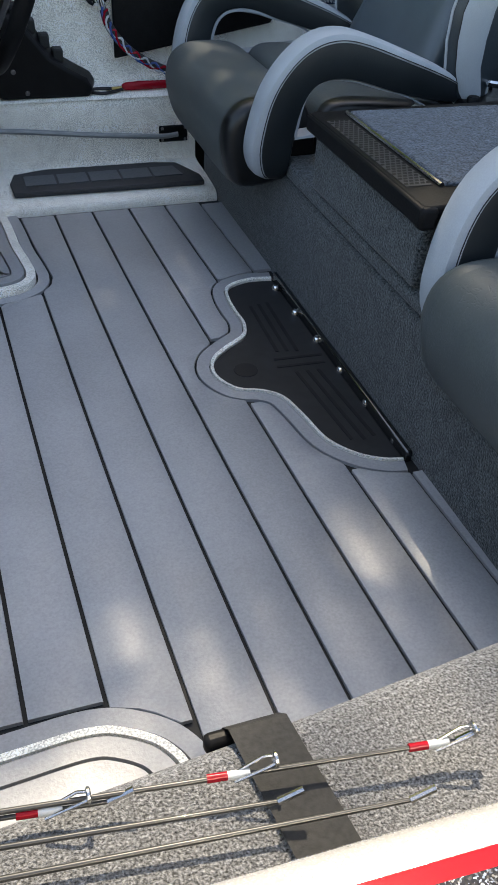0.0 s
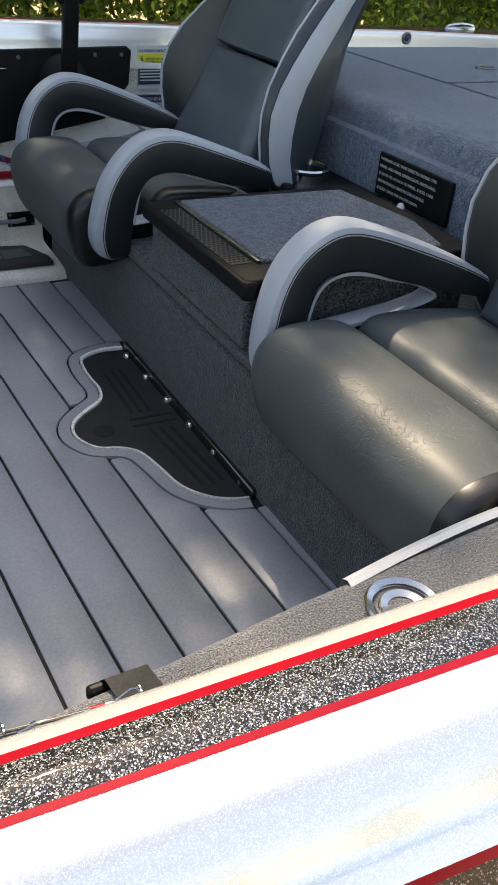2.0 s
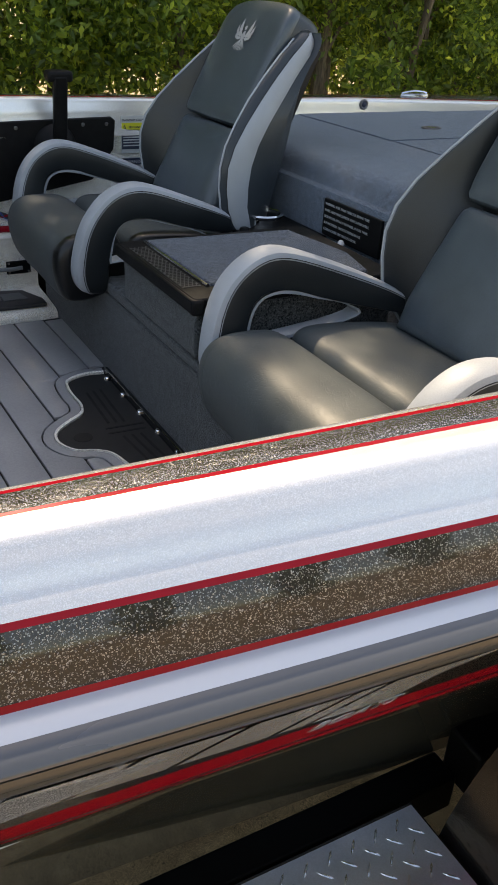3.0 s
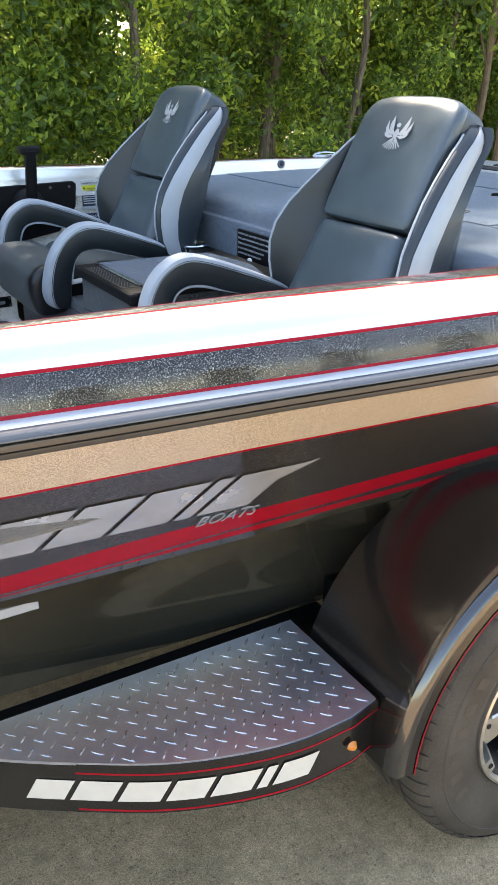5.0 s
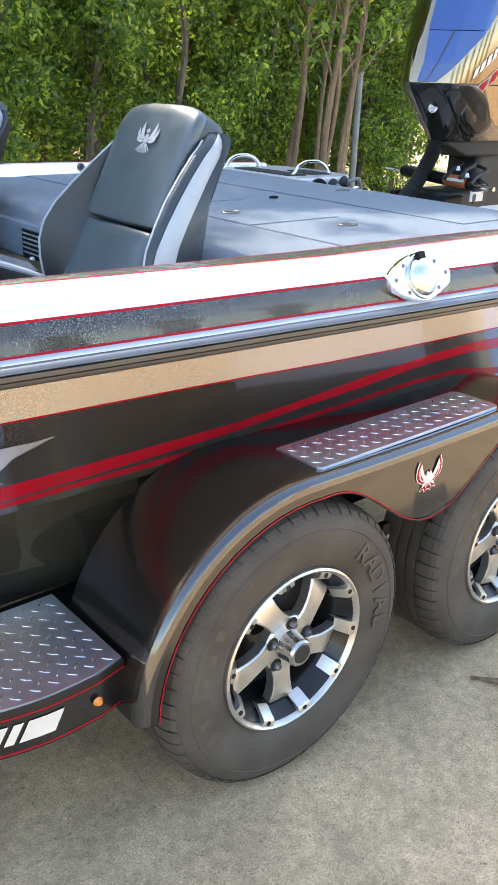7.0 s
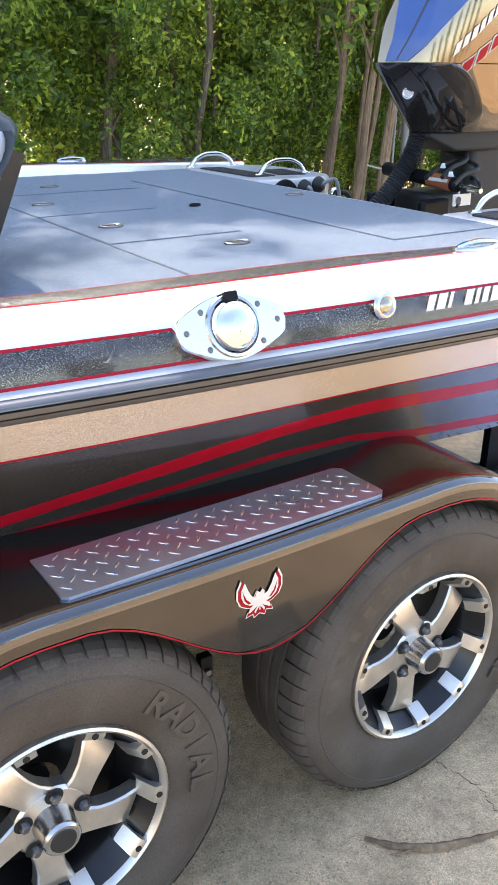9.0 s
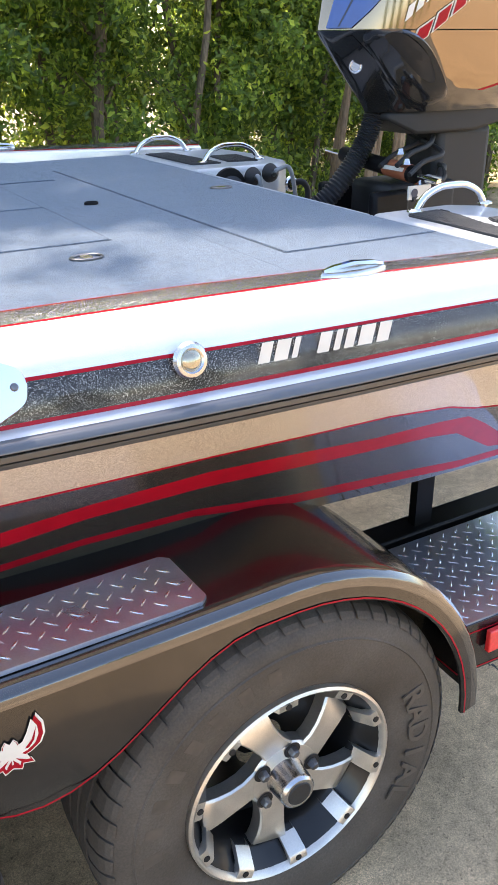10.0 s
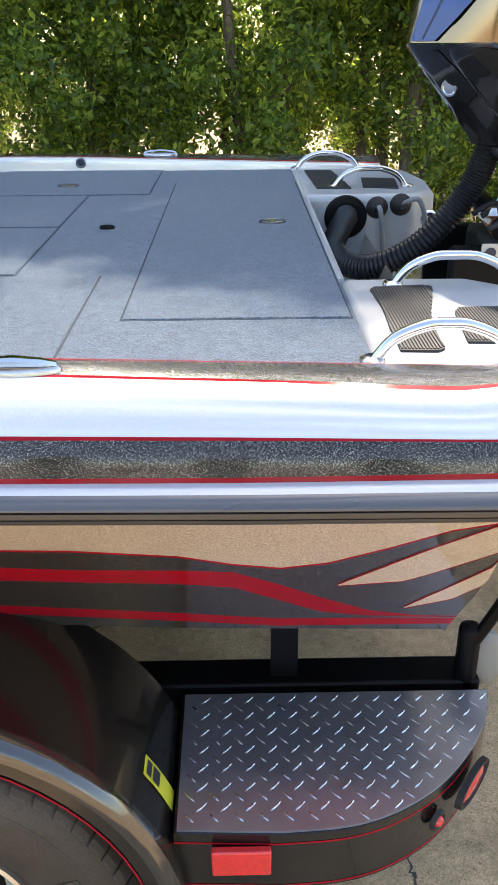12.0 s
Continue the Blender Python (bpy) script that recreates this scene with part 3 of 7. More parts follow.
TRAY = smooth_line([(-0.452, 1.655), (-0.50, 1.66), (-0.548, 1.64), (-0.560, 1.60), (-0.562, 1.55), (-0.560, 1.50), (-0.575, 1.455), (-0.615, 1.425), (-0.652, 1.39), (-0.662, 1.345), (-0.640, 1.30), (-0.600, 1.282), (-0.572, 1.255), (-0.558, 1.20), (-0.545, 1.13), (-0.515, 1.085), (-0.48, 1.062), (-0.452, 1.055)], 4)
TRAY = [(x, y) for x, y in TRAY if x < -0.45]


def grow(line, d):
    """The open tray outline moved outwards by d."""
    out = []
    for i, (x, y) in enumerate(line):
        a, b = line[max(i - 1, 0)], line[min(i + 1, len(line) - 1)]
        L = math.hypot(b[0] - a[0], b[1] - a[1]) or 1
        out.append((x + (b[1] - a[1]) / L * d, y - (b[0] - a[0]) / L * d))
    return out


def tray_x(y, d):
    """The least x of the grown tray outline at y, or None."""
    pts = grow(TRAY, d)
    hits = []
    for (x1, y1), (x2, y2) in zip(pts, pts[1:]):
        if (y1 - y) * (y2 - y) <= 0 and y1 != y2:
            hits.append(x1 + (x2 - x1) * (y - y1) / (y2 - y1))
    return min(hits) if hits else None


BORDER = 0.03
SEAMS = [-0.467, -0.5535] + [-0.640 - 0.0865 * k for k in range(11)]


def curve_limit(y):
    """The aft edge of the port hatch frame and of the starboard bow step at y: planks stay aft of it."""
    if y < 0.758:
        return lerp_line(y, [(0.50, -0.862), (0.64, -0.864), (0.70, -0.885), (0.738, -0.93), (0.752, -0.975), (0.758, -1.09)])
    if y > 1.668:
        return lerp_line(y, [(1.668, -1.3), (1.679, -0.993), (1.697, -0.928), (1.735, -0.893), (1.772, -0.885), (1.84, -0.893), (1.909, -0.902), (2.094, -0.917)])
    return -9.0


def plank(xa, xb):
    """One plank between two seams, cut back round the tray."""
    ys = [0.50 + 0.01 * k for k in range(158)]
    left, right = [], []
    for y in ys:
        l, r = tilt_x(xb, y) + 0.0027, tilt_x(xa, y) - 0.0027
        t = tray_x(y, BORDER + 0.004)
        if t is not None:
            r = min(r, t)
        l = max(l, curve_limit(y) + 0.004)
        ok = r - l > 0.004 and y <= 2.075
        left.append((l, y) if ok else None)
        right.append((r, y))
    runs, cur = [], []
    for l, r in zip(left, right):
        if l:
            cur.append((l, r))
        elif cur:
            runs.append(cur)
            cur = []
    if cur:
        runs.append(cur)
    for run in runs:
        if len(run) < 3:
            continue
        rows = []
        for (lx, y), (rx, _) in run:
            rows.append([(lx, y, FZ - 0.008), (lx, y, FZ - 0.001), (lx + 0.0015, y, FZ), (rx - 0.0015, y, FZ), (rx, y, FZ - 0.001), (rx, y, FZ - 0.008)])
        part("plank", loft(rows, True, True), M_EVA, boat)


for xa, xb in zip(SEAMS, SEAMS[1:]):
    plank(xa, xb)
# border strip beside the seat box and round the tray
edge = [(y, tilt_x(-0.467, y) + 0.002) for y in [0.50 + 0.02 * k for k in range(79)]]
for lo, hi in ((0.46, 1.022), (1.688, 2.075)):
    rows = [[(x, y, FZ - 0.008), (x, y, FZ), (-0.437, y, FZ), (-0.437, y, FZ - 0.008)] for y, x in edge if lo <= y <= hi]
    part("border_strip", loft(rows, True, True), M_EVA, boat)
out, inn = grow(TRAY, BORDER), grow(TRAY, 0.008)
rows = [[(a, b, FZ - 0.008), (a, b, FZ), (c, d, FZ), (c, d, FZ - 0.008)] for (a, b), (c, d) in zip(out, inn)]
part("tray_border", loft(rows, True, True), M_EVA, boat, "foam border round the foot tray")
rows = [[(a, b, FZ - 0.006), (a, b, FZ + 0.003), (c, d, FZ + 0.001), (c, d, FZ - 0.02)] for (a, b), (c, d) in zip(grow(TRAY, 0.006), grow(TRAY, 0.0))]
part("tray_rim", loft(rows, True, True), M_SPECKLE, boat, "pale rim of the foot tray")
tray = thing("foot_tray", "black moulded tray let into the floor, with slots and screws", "tray")
bm = bmesh.new()
bm.faces.new([bm.verts.new((x, y, FZ - 0.0045)) for x, y in TRAY])
part("tray_plate", bm, M_TRAY, tray)
part("tray_flange", box(-0.449, -0.4385, 1.05, 1.66, FZ - 0.012, FZ + 0.013), M_BLACKGLOSS, tray, bevel=0.003)
for xa, ya, xb, yb in ((-0.528, 1.565, -0.533, 1.395), (-0.510, 1.568, -0.515, 1.392), (-0.492, 1.570, -0.497, 1.389), (-0.548, 1.371, -0.458, 1.366), (-0.551, 1.347, -0.462, 1.342), (-0.523, 1.324, -0.507, 1.122), (-0.503, 1.323, -0.487, 1.117), (-0.483, 1.322, -0.468, 1.122)):
    d = Vector((xb - xa, yb - ya, 0)).normalized() * 0.003
    part("slot", prism([(xa - d.y, ya + d.x), (xa + d.y, ya - d.x), (xb + d.y, yb - d.x), (xb - d.y, yb + d.x)], FZ - 0.012, FZ - 0.0036), M_GROOVE, tray)
part("drain_hole", lathe([(0.0, FZ - 0.0038), (0.021, FZ - 0.0038), (0.022, FZ - 0.005)], 24, (-0.607, 1.352, 0), "z"), M_GROOVE, tray, "dark round drain hole")
for k in range(6):
    y = 1.616 - k * 0.1035
    part("screw", lathe([(0.0, 0.011), (0.005, 0.0105), (0.008, 0.006), (0.0088, 0.0)], 12, (-0.457 + 0.003 * k, y, FZ - 0.004), "z"), M_CHROME, tray, "round screw head")
# foam hatch frame forward on the port side
HUMP = smooth_line([(-0.862, 0.50), (-0.864, 0.64), (-0.885, 0.70), (-0.93, 0.738), (-0.985, 0.756), (-1.08, 0.752), (-1.25, 0.74), (-1.60, 0.72)], 6)
for d0, d1, z1, mat in ((0.002, 0.024, 0.0, M_EVA), (0.029, 0.038, 0.008, M_SPECKLE), (0.043, 0.066, 0.010, M_EVA)):
    a, b = grow(HUMP, -d0), grow(HUMP, -d1)
    rows = [[(p[0], p[1], FZ - 0.008), (p[0], p[1], FZ + z1), (q[0], q[1], FZ + z1), (q[0], q[1], FZ - 0.008)] for p, q in zip(a, b)]
    part("hatch_frame", loft(rows, True, True), mat, boat, "rounded foam frame of a floor hatch")

part("hatch_lid", prism(grow(HUMP, -0.070) + [(-1.6, 0.44), (-0.94, 0.44)], FZ - 0.008, FZ + 0.010), M_EVA, boat, "foam lid of a floor hatch")
part("seat_box", box(-0.437, 0.125, 0.48, 2.22, FZ - 0.02, 0.885), M_CARPET_BOX, boat, "carpeted seat box", bevel=0.006)
part("seat_box_lid", box(-0.437, 0.125, 0.48, 2.22, 0.888, 0.915), M_CARPET_BOX, boat, "carpeted seat box", bevel=0.006)
part("console_box", box(-0.440, 0.028, 1.135, 1.525, 0.917, 1.035), M_CARPET_BOX, boat, "carpeted centre console", bevel=0.008)

con = thing("console_top", "black console top with a carpeted lid and a perforated grille", "console")
part("frame", prism([(-0.452, 1.128), (-0.445, 1.120), (0.03, 1.13), (0.035, 1.53), (-0.448, 1.53), (-0.455, 1.522)], 1.026, 1.047), M_BLACKPLASTIC, con, bevel=0.004)
part("rear_shelf", box(-0.09, 0.114, 1.533, 1.78, 0.985, 1.014), M_BLACKPLASTIC, con, bevel=0.004)
part("corner", box(-0.456, -0.43, 1.116, 1.14, 1.014, 1.046), M_BLACKPLASTIC, con, bevel=0.006)
part("front_lip", box(-0.457, -0.445, 1.12, 1.53, 1.018, 1.046), M_BLACKPLASTIC, con, bevel=0.004)
lid = part("lid", prism([(-0.388, 1.182), (-0.034, 1.150), (0.0, 1.28), (-0.03, 1.488), (-0.388, 1.508)], 1.042, 1.0525), M_CARPETLID, con, "grey carpeted lid", bevel=0.003)
part("hinge", tube([(-0.394, 1.182, 1.049), (-0.394, 1.508, 1.049)], 0.004, 8), M_STEEL, con, "silver piano hinge")
grille = part("grille", box(-0.444, -0.404, 1.19, 1.475, 1.045, 1.0482), M_STEELDARK, con, "perforated dark metal grille")
bm = bmesh.new()
for i in range(30):
    for j in range(5):
        x, y = -0.4405 + j * 0.0085 + (0.0042 if i % 2 else 0), 1.198 + i * 0.0094
        if x > -0.406:
            continue
        pts = [(x + u * 0.0032 + v * 0.0012, y + v * 0.0033) for u, v in ((-1, -1), (1, -1), (1, 1), (-1, 1))]
        bm.faces.new([bm.verts.new((px, py, 1.0486)) for px, py in pts])
tagged(part("perforation", bm, M_GROOVE, grille), kind="stuff")

cup = thing("cup_holder", "polished steel cup holder set in the console", "cup holder", "cup holders", (0.012, 1.685, 1.014))
part("rim", lathe([(0.046, -0.004), (0.0465, 0.018), (0.051, 0.022), (0.052, 0.027), (0.049, 0.031), (0.044, 0.030), (0.042, 0.022)], 40, axis="z"), M_CHROME, cup)
part("well", lathe([(0.043, 0.024), (0.041, -0.06), (0.0, -0.062)], 40, axis="z"), M_STEEL, cup)
c = thing("cap_knob", "small black capped fitting on the console", "fitting", "fittings", (-0.073, 1.63, 1.014))
part("knob", lathe([(0.0, 0.012), (0.010, 0.011), (0.013, 0.007), (0.013, 0.0)], 20, axis="z"), M_BLACKPLASTIC, c)

# warning plate on the deck's front wall
plate = thing("warning_plate", "dark plate with white warning lines on the carpeted wall", "sign")
part("plate", box(0.107, 0.116, 1.305, 1.548, 1.016, 1.107), M_BLACKPLASTIC, plate, bevel=0.002)


def lettering(name, words, size, m, mat, parent, label="", depth=0.0006, align="LEFT", shear=0.0):
    """Raised writing in the built-in font, turned into a mesh."""
    cu = bpy.data.curves.new(name, "FONT")
    cu.body, cu.size, cu.extrude, cu.align_x, cu.shear, cu.resolution_u = words, size, depth, align, shear, 3
    cu.offset = size * 0.025 if name == "sidewall_word" else 0.0
    tmp = new(name, cu)
    dg = bpy.context.evaluated_depsgraph_get()
    me = bpy.data.meshes.new_from_object(tmp.evaluated_get(dg))
    bpy.data.objects.remove(tmp)
    bpy.data.curves.remove(cu)
    me.materials.clear()
    me.materials.append(mat)
    ob = new(name, me)
    ob.parent = parent
    ob.matrix_local = m
    if label:
        ob["label"] = label
    return ob


FACE_BOW = Matrix(((0, 0, -1, 0), (-1, 0, 0, 0), (0, 1, 0, 0), (0, 0, 0, 1)))
for k, w in enumerate(("WARNING: FUEL TANK DIRECTLY BEHIND THIS", "PANEL AND PANEL UNDER SEATS. NEVER DRILL", "SCREWS OR ATTACH TO PANEL. IF FUEL TANK", "IS PUNCTURED, UNDETECTED LEAKAGE", "COULD CAUSE FIRE OR EXPLOSION.")):
    lettering("warning_line", w, 0.0088, Matrix.Translation((0.1065, 1.540, 1.092 - k * 0.0155)) @ FACE_BOW, M_PALETEXT, plate)
knob = thing("latch_knob", "black lever with a white ball knob", "lever", "", (0.0, 0.0, 0.0))
part("lever", tube([(0.116, 1.385, 0.995), (0.085, 1.40, 1.005), (0.072, 1.408, 1.024)], 0.006, 10), M_BLACKPLASTIC, knob)
part("ball", lathe([(0.0, -0.009), (0.005, -0.0075), (0.009, 0.0), (0.005, 0.0075), (0.0, 0.009)], 20, (0.072, 1.408, 1.030), "z"), M_WHITE, knob, "white ball")

# port ledge
part("port_ledge", prism([(-2.6, 0.288), (0.16, 0.288), (0.16, 0.50), (-0.55, 0.462), (-0.77, 0.446), (-0.91, 0.431), (-1.1, 0.415), (-2.6, 0.36)], 0.90, 1.10), M_CARPET_SIDE, boat, "carpeted port side ledge", bevel=0.012, seg=3)
part("ledge_trim", loft([[(x, y + a, 1.094 + b) for a, b in ((0.004, -0.02), (0.009, -0.004), (0.006, 0.005), (0.0, 0.008), (-0.006, 0.006))] for x, y in smooth_line([(-0.73, 0.444), (-0.66, 0.455), (-0.58, 0.464), (-0.50, 0.468), (-0.42, 0.470), (-0.2, 0.476)], 4)]), M_SILVERCOAT, boat, "silver edge moulding of the ledge")
part("port_wall", box(-2.6, -0.44, 0.47, 0.50, FZ - 0.02, 0.905), M_CARPET_SIDE, boat, "")
# starboard side: foot ledge, low wall, shelf and sloping silver wall
part("starboard_liner", loft([[(x, y, z) for y, z in smooth_line([(2.085, FZ - 0.02), (2.088, FZ + 0.004), (2.105, FZ + 0.018), (2.20, FZ + 0.026), (2.275, FZ + 0.03), (2.288, FZ + 0.05), (2.286, 0.83), (2.29, 0.856), (2.30, 0.862)], 3)] for x in (-2.6, -1.5, -0.44)]), M_SPECKLE, boat, "speckled silver liner")
part("starboard_shelf", loft([[(x, y, z) for y, z in [(2.285, 0.8625), (2.295, 0.866), (2.37, 0.866), (2.385, 0.87), (2.395, 0.90), (2.405, 1.02), (2.412, 1.20)]] for x in (-2.6, -1.5, -0.44, 0.1)]), M_SPECKLE, boat, "silver starboard inner wall")
M_PADTILE = material("pad_foam", (0.085, 0.092, 0.10), 0.6, var=0.12, scale=20, fine=0.15, fine_scale=300, bump=0.1)
part("foot_pad", prism([(-0.462, 2.12), (-0.462, 2.165), (-0.50, 2.255), (-0.56, 2.268), (-0.83, 2.272), (-0.905, 2.25), (-0.918, 2.20), (-0.915, 2.13)], FZ + 0.022, FZ + 0.034), M_EVADARK, boat, "dark foam foot pad", bevel=0.003)
for k in range(5):
    x1 = -0.505 - k * 0.077
    for a, b, c, d in ((x1 - 0.071, x1, 2.165, 2.225),):
        part("pad_tile", prism([(a, c), (b, c), (b - (0.012 if k == 0 else 0), d), (a, d)], FZ + 0.0335, FZ + 0.0370), M_PADTILE, boat)
BOWSTEP = smooth_line([(-0.918, 2.10), (-0.908, 2.0), (-0.902, 1.909), (-0.892, 1.84), (-0.886, 1.775), (-0.898, 1.73), (-0.93, 1.697), (-0.993, 1.679), (-1.15, 1.672), (-1.6, 1.66)], 6)
for d0, d1, z1, mat in ((0.002, 0.024, 0.0, M_EVA), (0.028, 0.046, 0.012, M_SPECKLE), (0.050, 0.074, 0.016, M_EVA), (0.078, 0.14, 0.016, M_EVA)):
    a, b = grow(BOWSTEP, d0), grow(BOWSTEP, d1)
    rows = [[(p[0], p[1], FZ - 0.008), (p[0], p[1], FZ + z1), (q[0], q[1], FZ + z1), (q[0], q[1], FZ - 0.008)] for p, q in zip(a, b)]
    part("bow_step", loft(rows, True, True), mat, boat, "rounded foam step edge")

# ---- trailer ----
trailer = thing("boat_trailer", "black tandem-axle boat trailer with tread-plate steps", "trailer")
HZ, TR = 0.365, 0.3645


def wheel(name, x, turn=0):
    w = thing(name, "trailer wheel with black tyre and machined five-spoke alloy rim", "wheel", "trailer wheels", (x, -0.010, HZ))
    yo, yi = 0.022, 0.235
    prof = [(0.207, yo + 0.012), (0.216, yo + 0.004), (0.24, yo - 0.003), (0.27, yo - 0.009), (0.30, yo - 0.011), (0.322, yo - 0.008), (0.337, yo - 0.001),
            (0.3425, yo + 0.0035), (0.3505, yo + 0.0115), (0.3575, yo + 0.025), (TR - 0.003, yo + 0.047), (TR - 0.004, yo + 0.062), (TR - 0.007, yo + 0.066), (TR - 0.008, 0.5 * (yo + yi))]
    prof += [(r, yo + yi - y) for r, y in prof[-2::-1]]
    tyre = part("tyre", lathe(prof, 96), M_TYRE, w, "black radial tyre with worn sidewall")
    # shoulder blocks that wrap over the edge, and tread ribs
    bm = bmesh.new()
    for k in range(58):
        a = 2 * math.pi * k / 58
        lug = [(0.3430, yo + 0.0012, 0.034), (0.3470, yo + 0.0030, 0.041), (0.354, yo + 0.0095, 0.046), (0.361, yo + 0.0235, 0.047), (TR + 0.001, yo + 0.045, 0.046), (TR + 0.0015, yo + 0.062, 0.041)]
        loft([[(r * math.cos(a + d), y, r * math.sin(a + d)) for r, y, d in ((r - 0.005, y + 0.003, -w), (r, y, -w), (r, y, w), (r - 0.005, y + 0.003, w))] for r, y, w in lug], bm=bm)
    for y0, y1 in ((yo + 0.068, yo + 0.096), (yo + 0.104, yo + 0.132), (yo + 0.140, yo + 0.20)):
        lathe([(TR - 0.008, y0), (TR + 0.002, y0 + 0.001), (TR + 0.002, y1 - 0.001), (TR - 0.008, y1)], 96, bm=bm)
    part("tread", bm, M_TYRE, tyre, smooth=False)
    # rings moulded on the sidewall
    part("bead_ring", lathe([(0.310, yo - 0.0098), (0.312, yo - 0.0118), (0.315, yo - 0.0095)], 72), M_TYRE, tyre)
    for k, ch in enumerate("RADIAL"):
        a = radians(46 + turn - k * 10.2)
        m = Matrix.Translation((0.254 * math.cos(a), yo - 0.0108, 0.254 * math.sin(a))) @ Matrix.Rotation(-(a - math.pi / 2), 4, "Y") @ Matrix(((1, 0, 0, 0), (0, 0, -1, 0), (0, 1, 0, 0), (0, 0, 0, 1)))
        lettering("sidewall_word", ch, 0.066, m, M_TYREWORD, tyre, "", 0.0018, "CENTER")
    for k in range(8):
        a = radians(205 + turn - k * 11.5)
        c, s2 = math.cos(a), math.sin(a)
        bm = bmesh.new()
        pts = []
        for du, dv in ((-0.5, 0), (0.5, 0), (0.5, 1), (-0.5, 1)):
            ang, rr = a - du * 0.085, 0.262 + dv * 0.034
            pts.append(bm.verts.new((rr * math.cos(ang), yo - 0.0085 - dv * 0.0030, rr * math.sin(ang))))
        bm.faces.new(pts)
        part("sidewall_block", bm, M_TYREWORD, tyre, smooth=False)
    barrel = part("rim_barrel", lathe([(0.198, yo + 0.008), (0.190, yo + 0.016), (0.172, yo + 0.05), (0.165, yo + 0.06), (0.160, yo + 0.12), (0.05, yo + 0.125)], 60), M_BARREL, w, "black painted rim barrel")
    part("rim_flange", lathe([(0.196, yo + 0.012), (0.199, yo + 0.001), (0.205, yo - 0.004), (0.210, yo - 0.001), (0.2105, yo + 0.014)], 72), M_MACHINED, w, "machined silver rim flange")
    for k in range(5):
        a = 2 * math.pi * k / 5 + radians(RIM_TURN)
        # a spoke that widens towards the rim and dips to the hub
        rows = []
        for r, hw, y in ((0.035, 0.034, yo + 0.036), (0.060, 0.030, yo + 0.031), (0.085, 0.0265, yo + 0.028), (0.110, 0.0275, yo + 0.028), (0.135, 0.032, yo + 0.030), (0.156, 0.037, yo + 0.034), (0.165, 0.038, yo + 0.040), (0.168, 0.036, yo + 0.055)):
            row = []
            for s, dy in ((-1, 0.03), (-1, 0.004), (-0.88, 0), (0.88, 0), (1, 0.004), (1, 0.03)):
                u, v = r, s * hw + 0.22 * (r - 0.11)
                row.append((u * math.cos(a) - v * math.sin(a), y + dy, u * math.sin(a) + v * math.cos(a)))
            rows.append(row)
        part("spoke", loft(rows), M_MACHINED, w)
    for k in range(10):
        a = 2 * math.pi * (k + 0.5) / 10 + radians(RIM_TURN)
        rows = []
        for r, hw, y in ((0.163, 0.017, yo + 0.040), (0.168, 0.0175, yo + 0.030), (0.182, 0.018, yo + 0.004), (0.186, 0.0185, yo + 0.0005), (0.200, 0.019, yo - 0.001)):
            row = []
            for s, dy in ((-1, 0.018), (-1, 0), (1, 0), (1, 0.018)):
                u, v = r, s * hw
                row.append((u * math.cos(a) - v * math.sin(a), y + dy, u * math.sin(a) + v * math.cos(a)))
            rows.append(row)
        tab = part("rim_tab", loft(rows), M_MACHINED, w)
        part("bolt_hole", lathe([(0.0, yo - 0.0005), (0.0062, yo - 0.0005), (0.0062, yo + 0.004)], 12, (0.192 * math.cos(a), -0.0014, 0.192 * math.sin(a))), M_GROOVE, tab)
    part("hub_plate", lathe([(0.0, yo + 0.030), (0.066, yo + 0.030), (0.072, yo + 0.036), (0.072, yo + 0.06)], 40), M_MACHINED, w)
    for k in range(5):
        a = 2 * math.pi * (k + 0.5) / 5 + radians(RIM_TURN)
        c = (0.057 * math.cos(a), 0, 0.057 * math.sin(a))
        part("nut_pocket", lathe([(0.017, yo + 0.0285), (0.0165, yo + 0.028), (0.0, yo + 0.028)], 16, c), M_GROOVE, w)
        part("lug_nut", lathe([(0.0, yo + 0.014), (0.006, yo + 0.014), (0.0095, yo + 0.018), (0.0105, yo + 0.03)], 6, c), M_STEELDARK, w)
    cap = part("hub_cap", lathe([(0.0, 0.004), (0.030, 0.004), (0.034, 0.008), (0.035, 0.014), (0.037, 0.05), (0.043, 0.058), (0.046, 0.07), (0.046, 0.09)], 40), M_STEEL, w, "brushed steel hub cap")
    part("cap_plug", lathe([(0.0, 0.0015), (0.022, 0.0015), (0.024, 0.004)], 32), M_RUBBER, cap, "black rubber plug")
    return w


RIM_TURN = 48
M_BARREL = material("rim_black", (0.008, 0.008, 0.0085), 0.3, var=0.25, scale=20, coat=0.15, spec=0.35)
wheel_a = wheel("trailer_wheel", 0.0)
wheel_b = wheel("trailer_wheel", 0.866, -17)
wheel_b.matrix_world = pose(0.866, -0.010, HZ, 0, 8, 0)
copy_thing(wheel_a, pose(0.0, 2 * YC + 0.010, HZ, 0, 0, 180))
copy_thing(wheel_a, pose(0.86, 2 * YC + 0.010, HZ, 0, 0, 180))

# fenders: tandem arch with a dropped skirt between the wheels
RF = 0.442


def fender_top(n=14):
    pts = []
    for k in range(n + 1):
        a = radians(178 - 88 * k / n)
        pts.append((RF * math.cos(a), HZ + RF * math.sin(a)))
    pts += [(x, HZ + RF - 0.006 * math.sin(math.pi * (x - 0.0) / 0.86)) for x in [0.86 * k / 22 for k in range(1, 22)]]
    for k in range(n + 1):
        a = radians(90 - 90 * k / n)
        pts.append((0.86 + RF * math.cos(a), HZ + RF * math.sin(a)))
    return pts


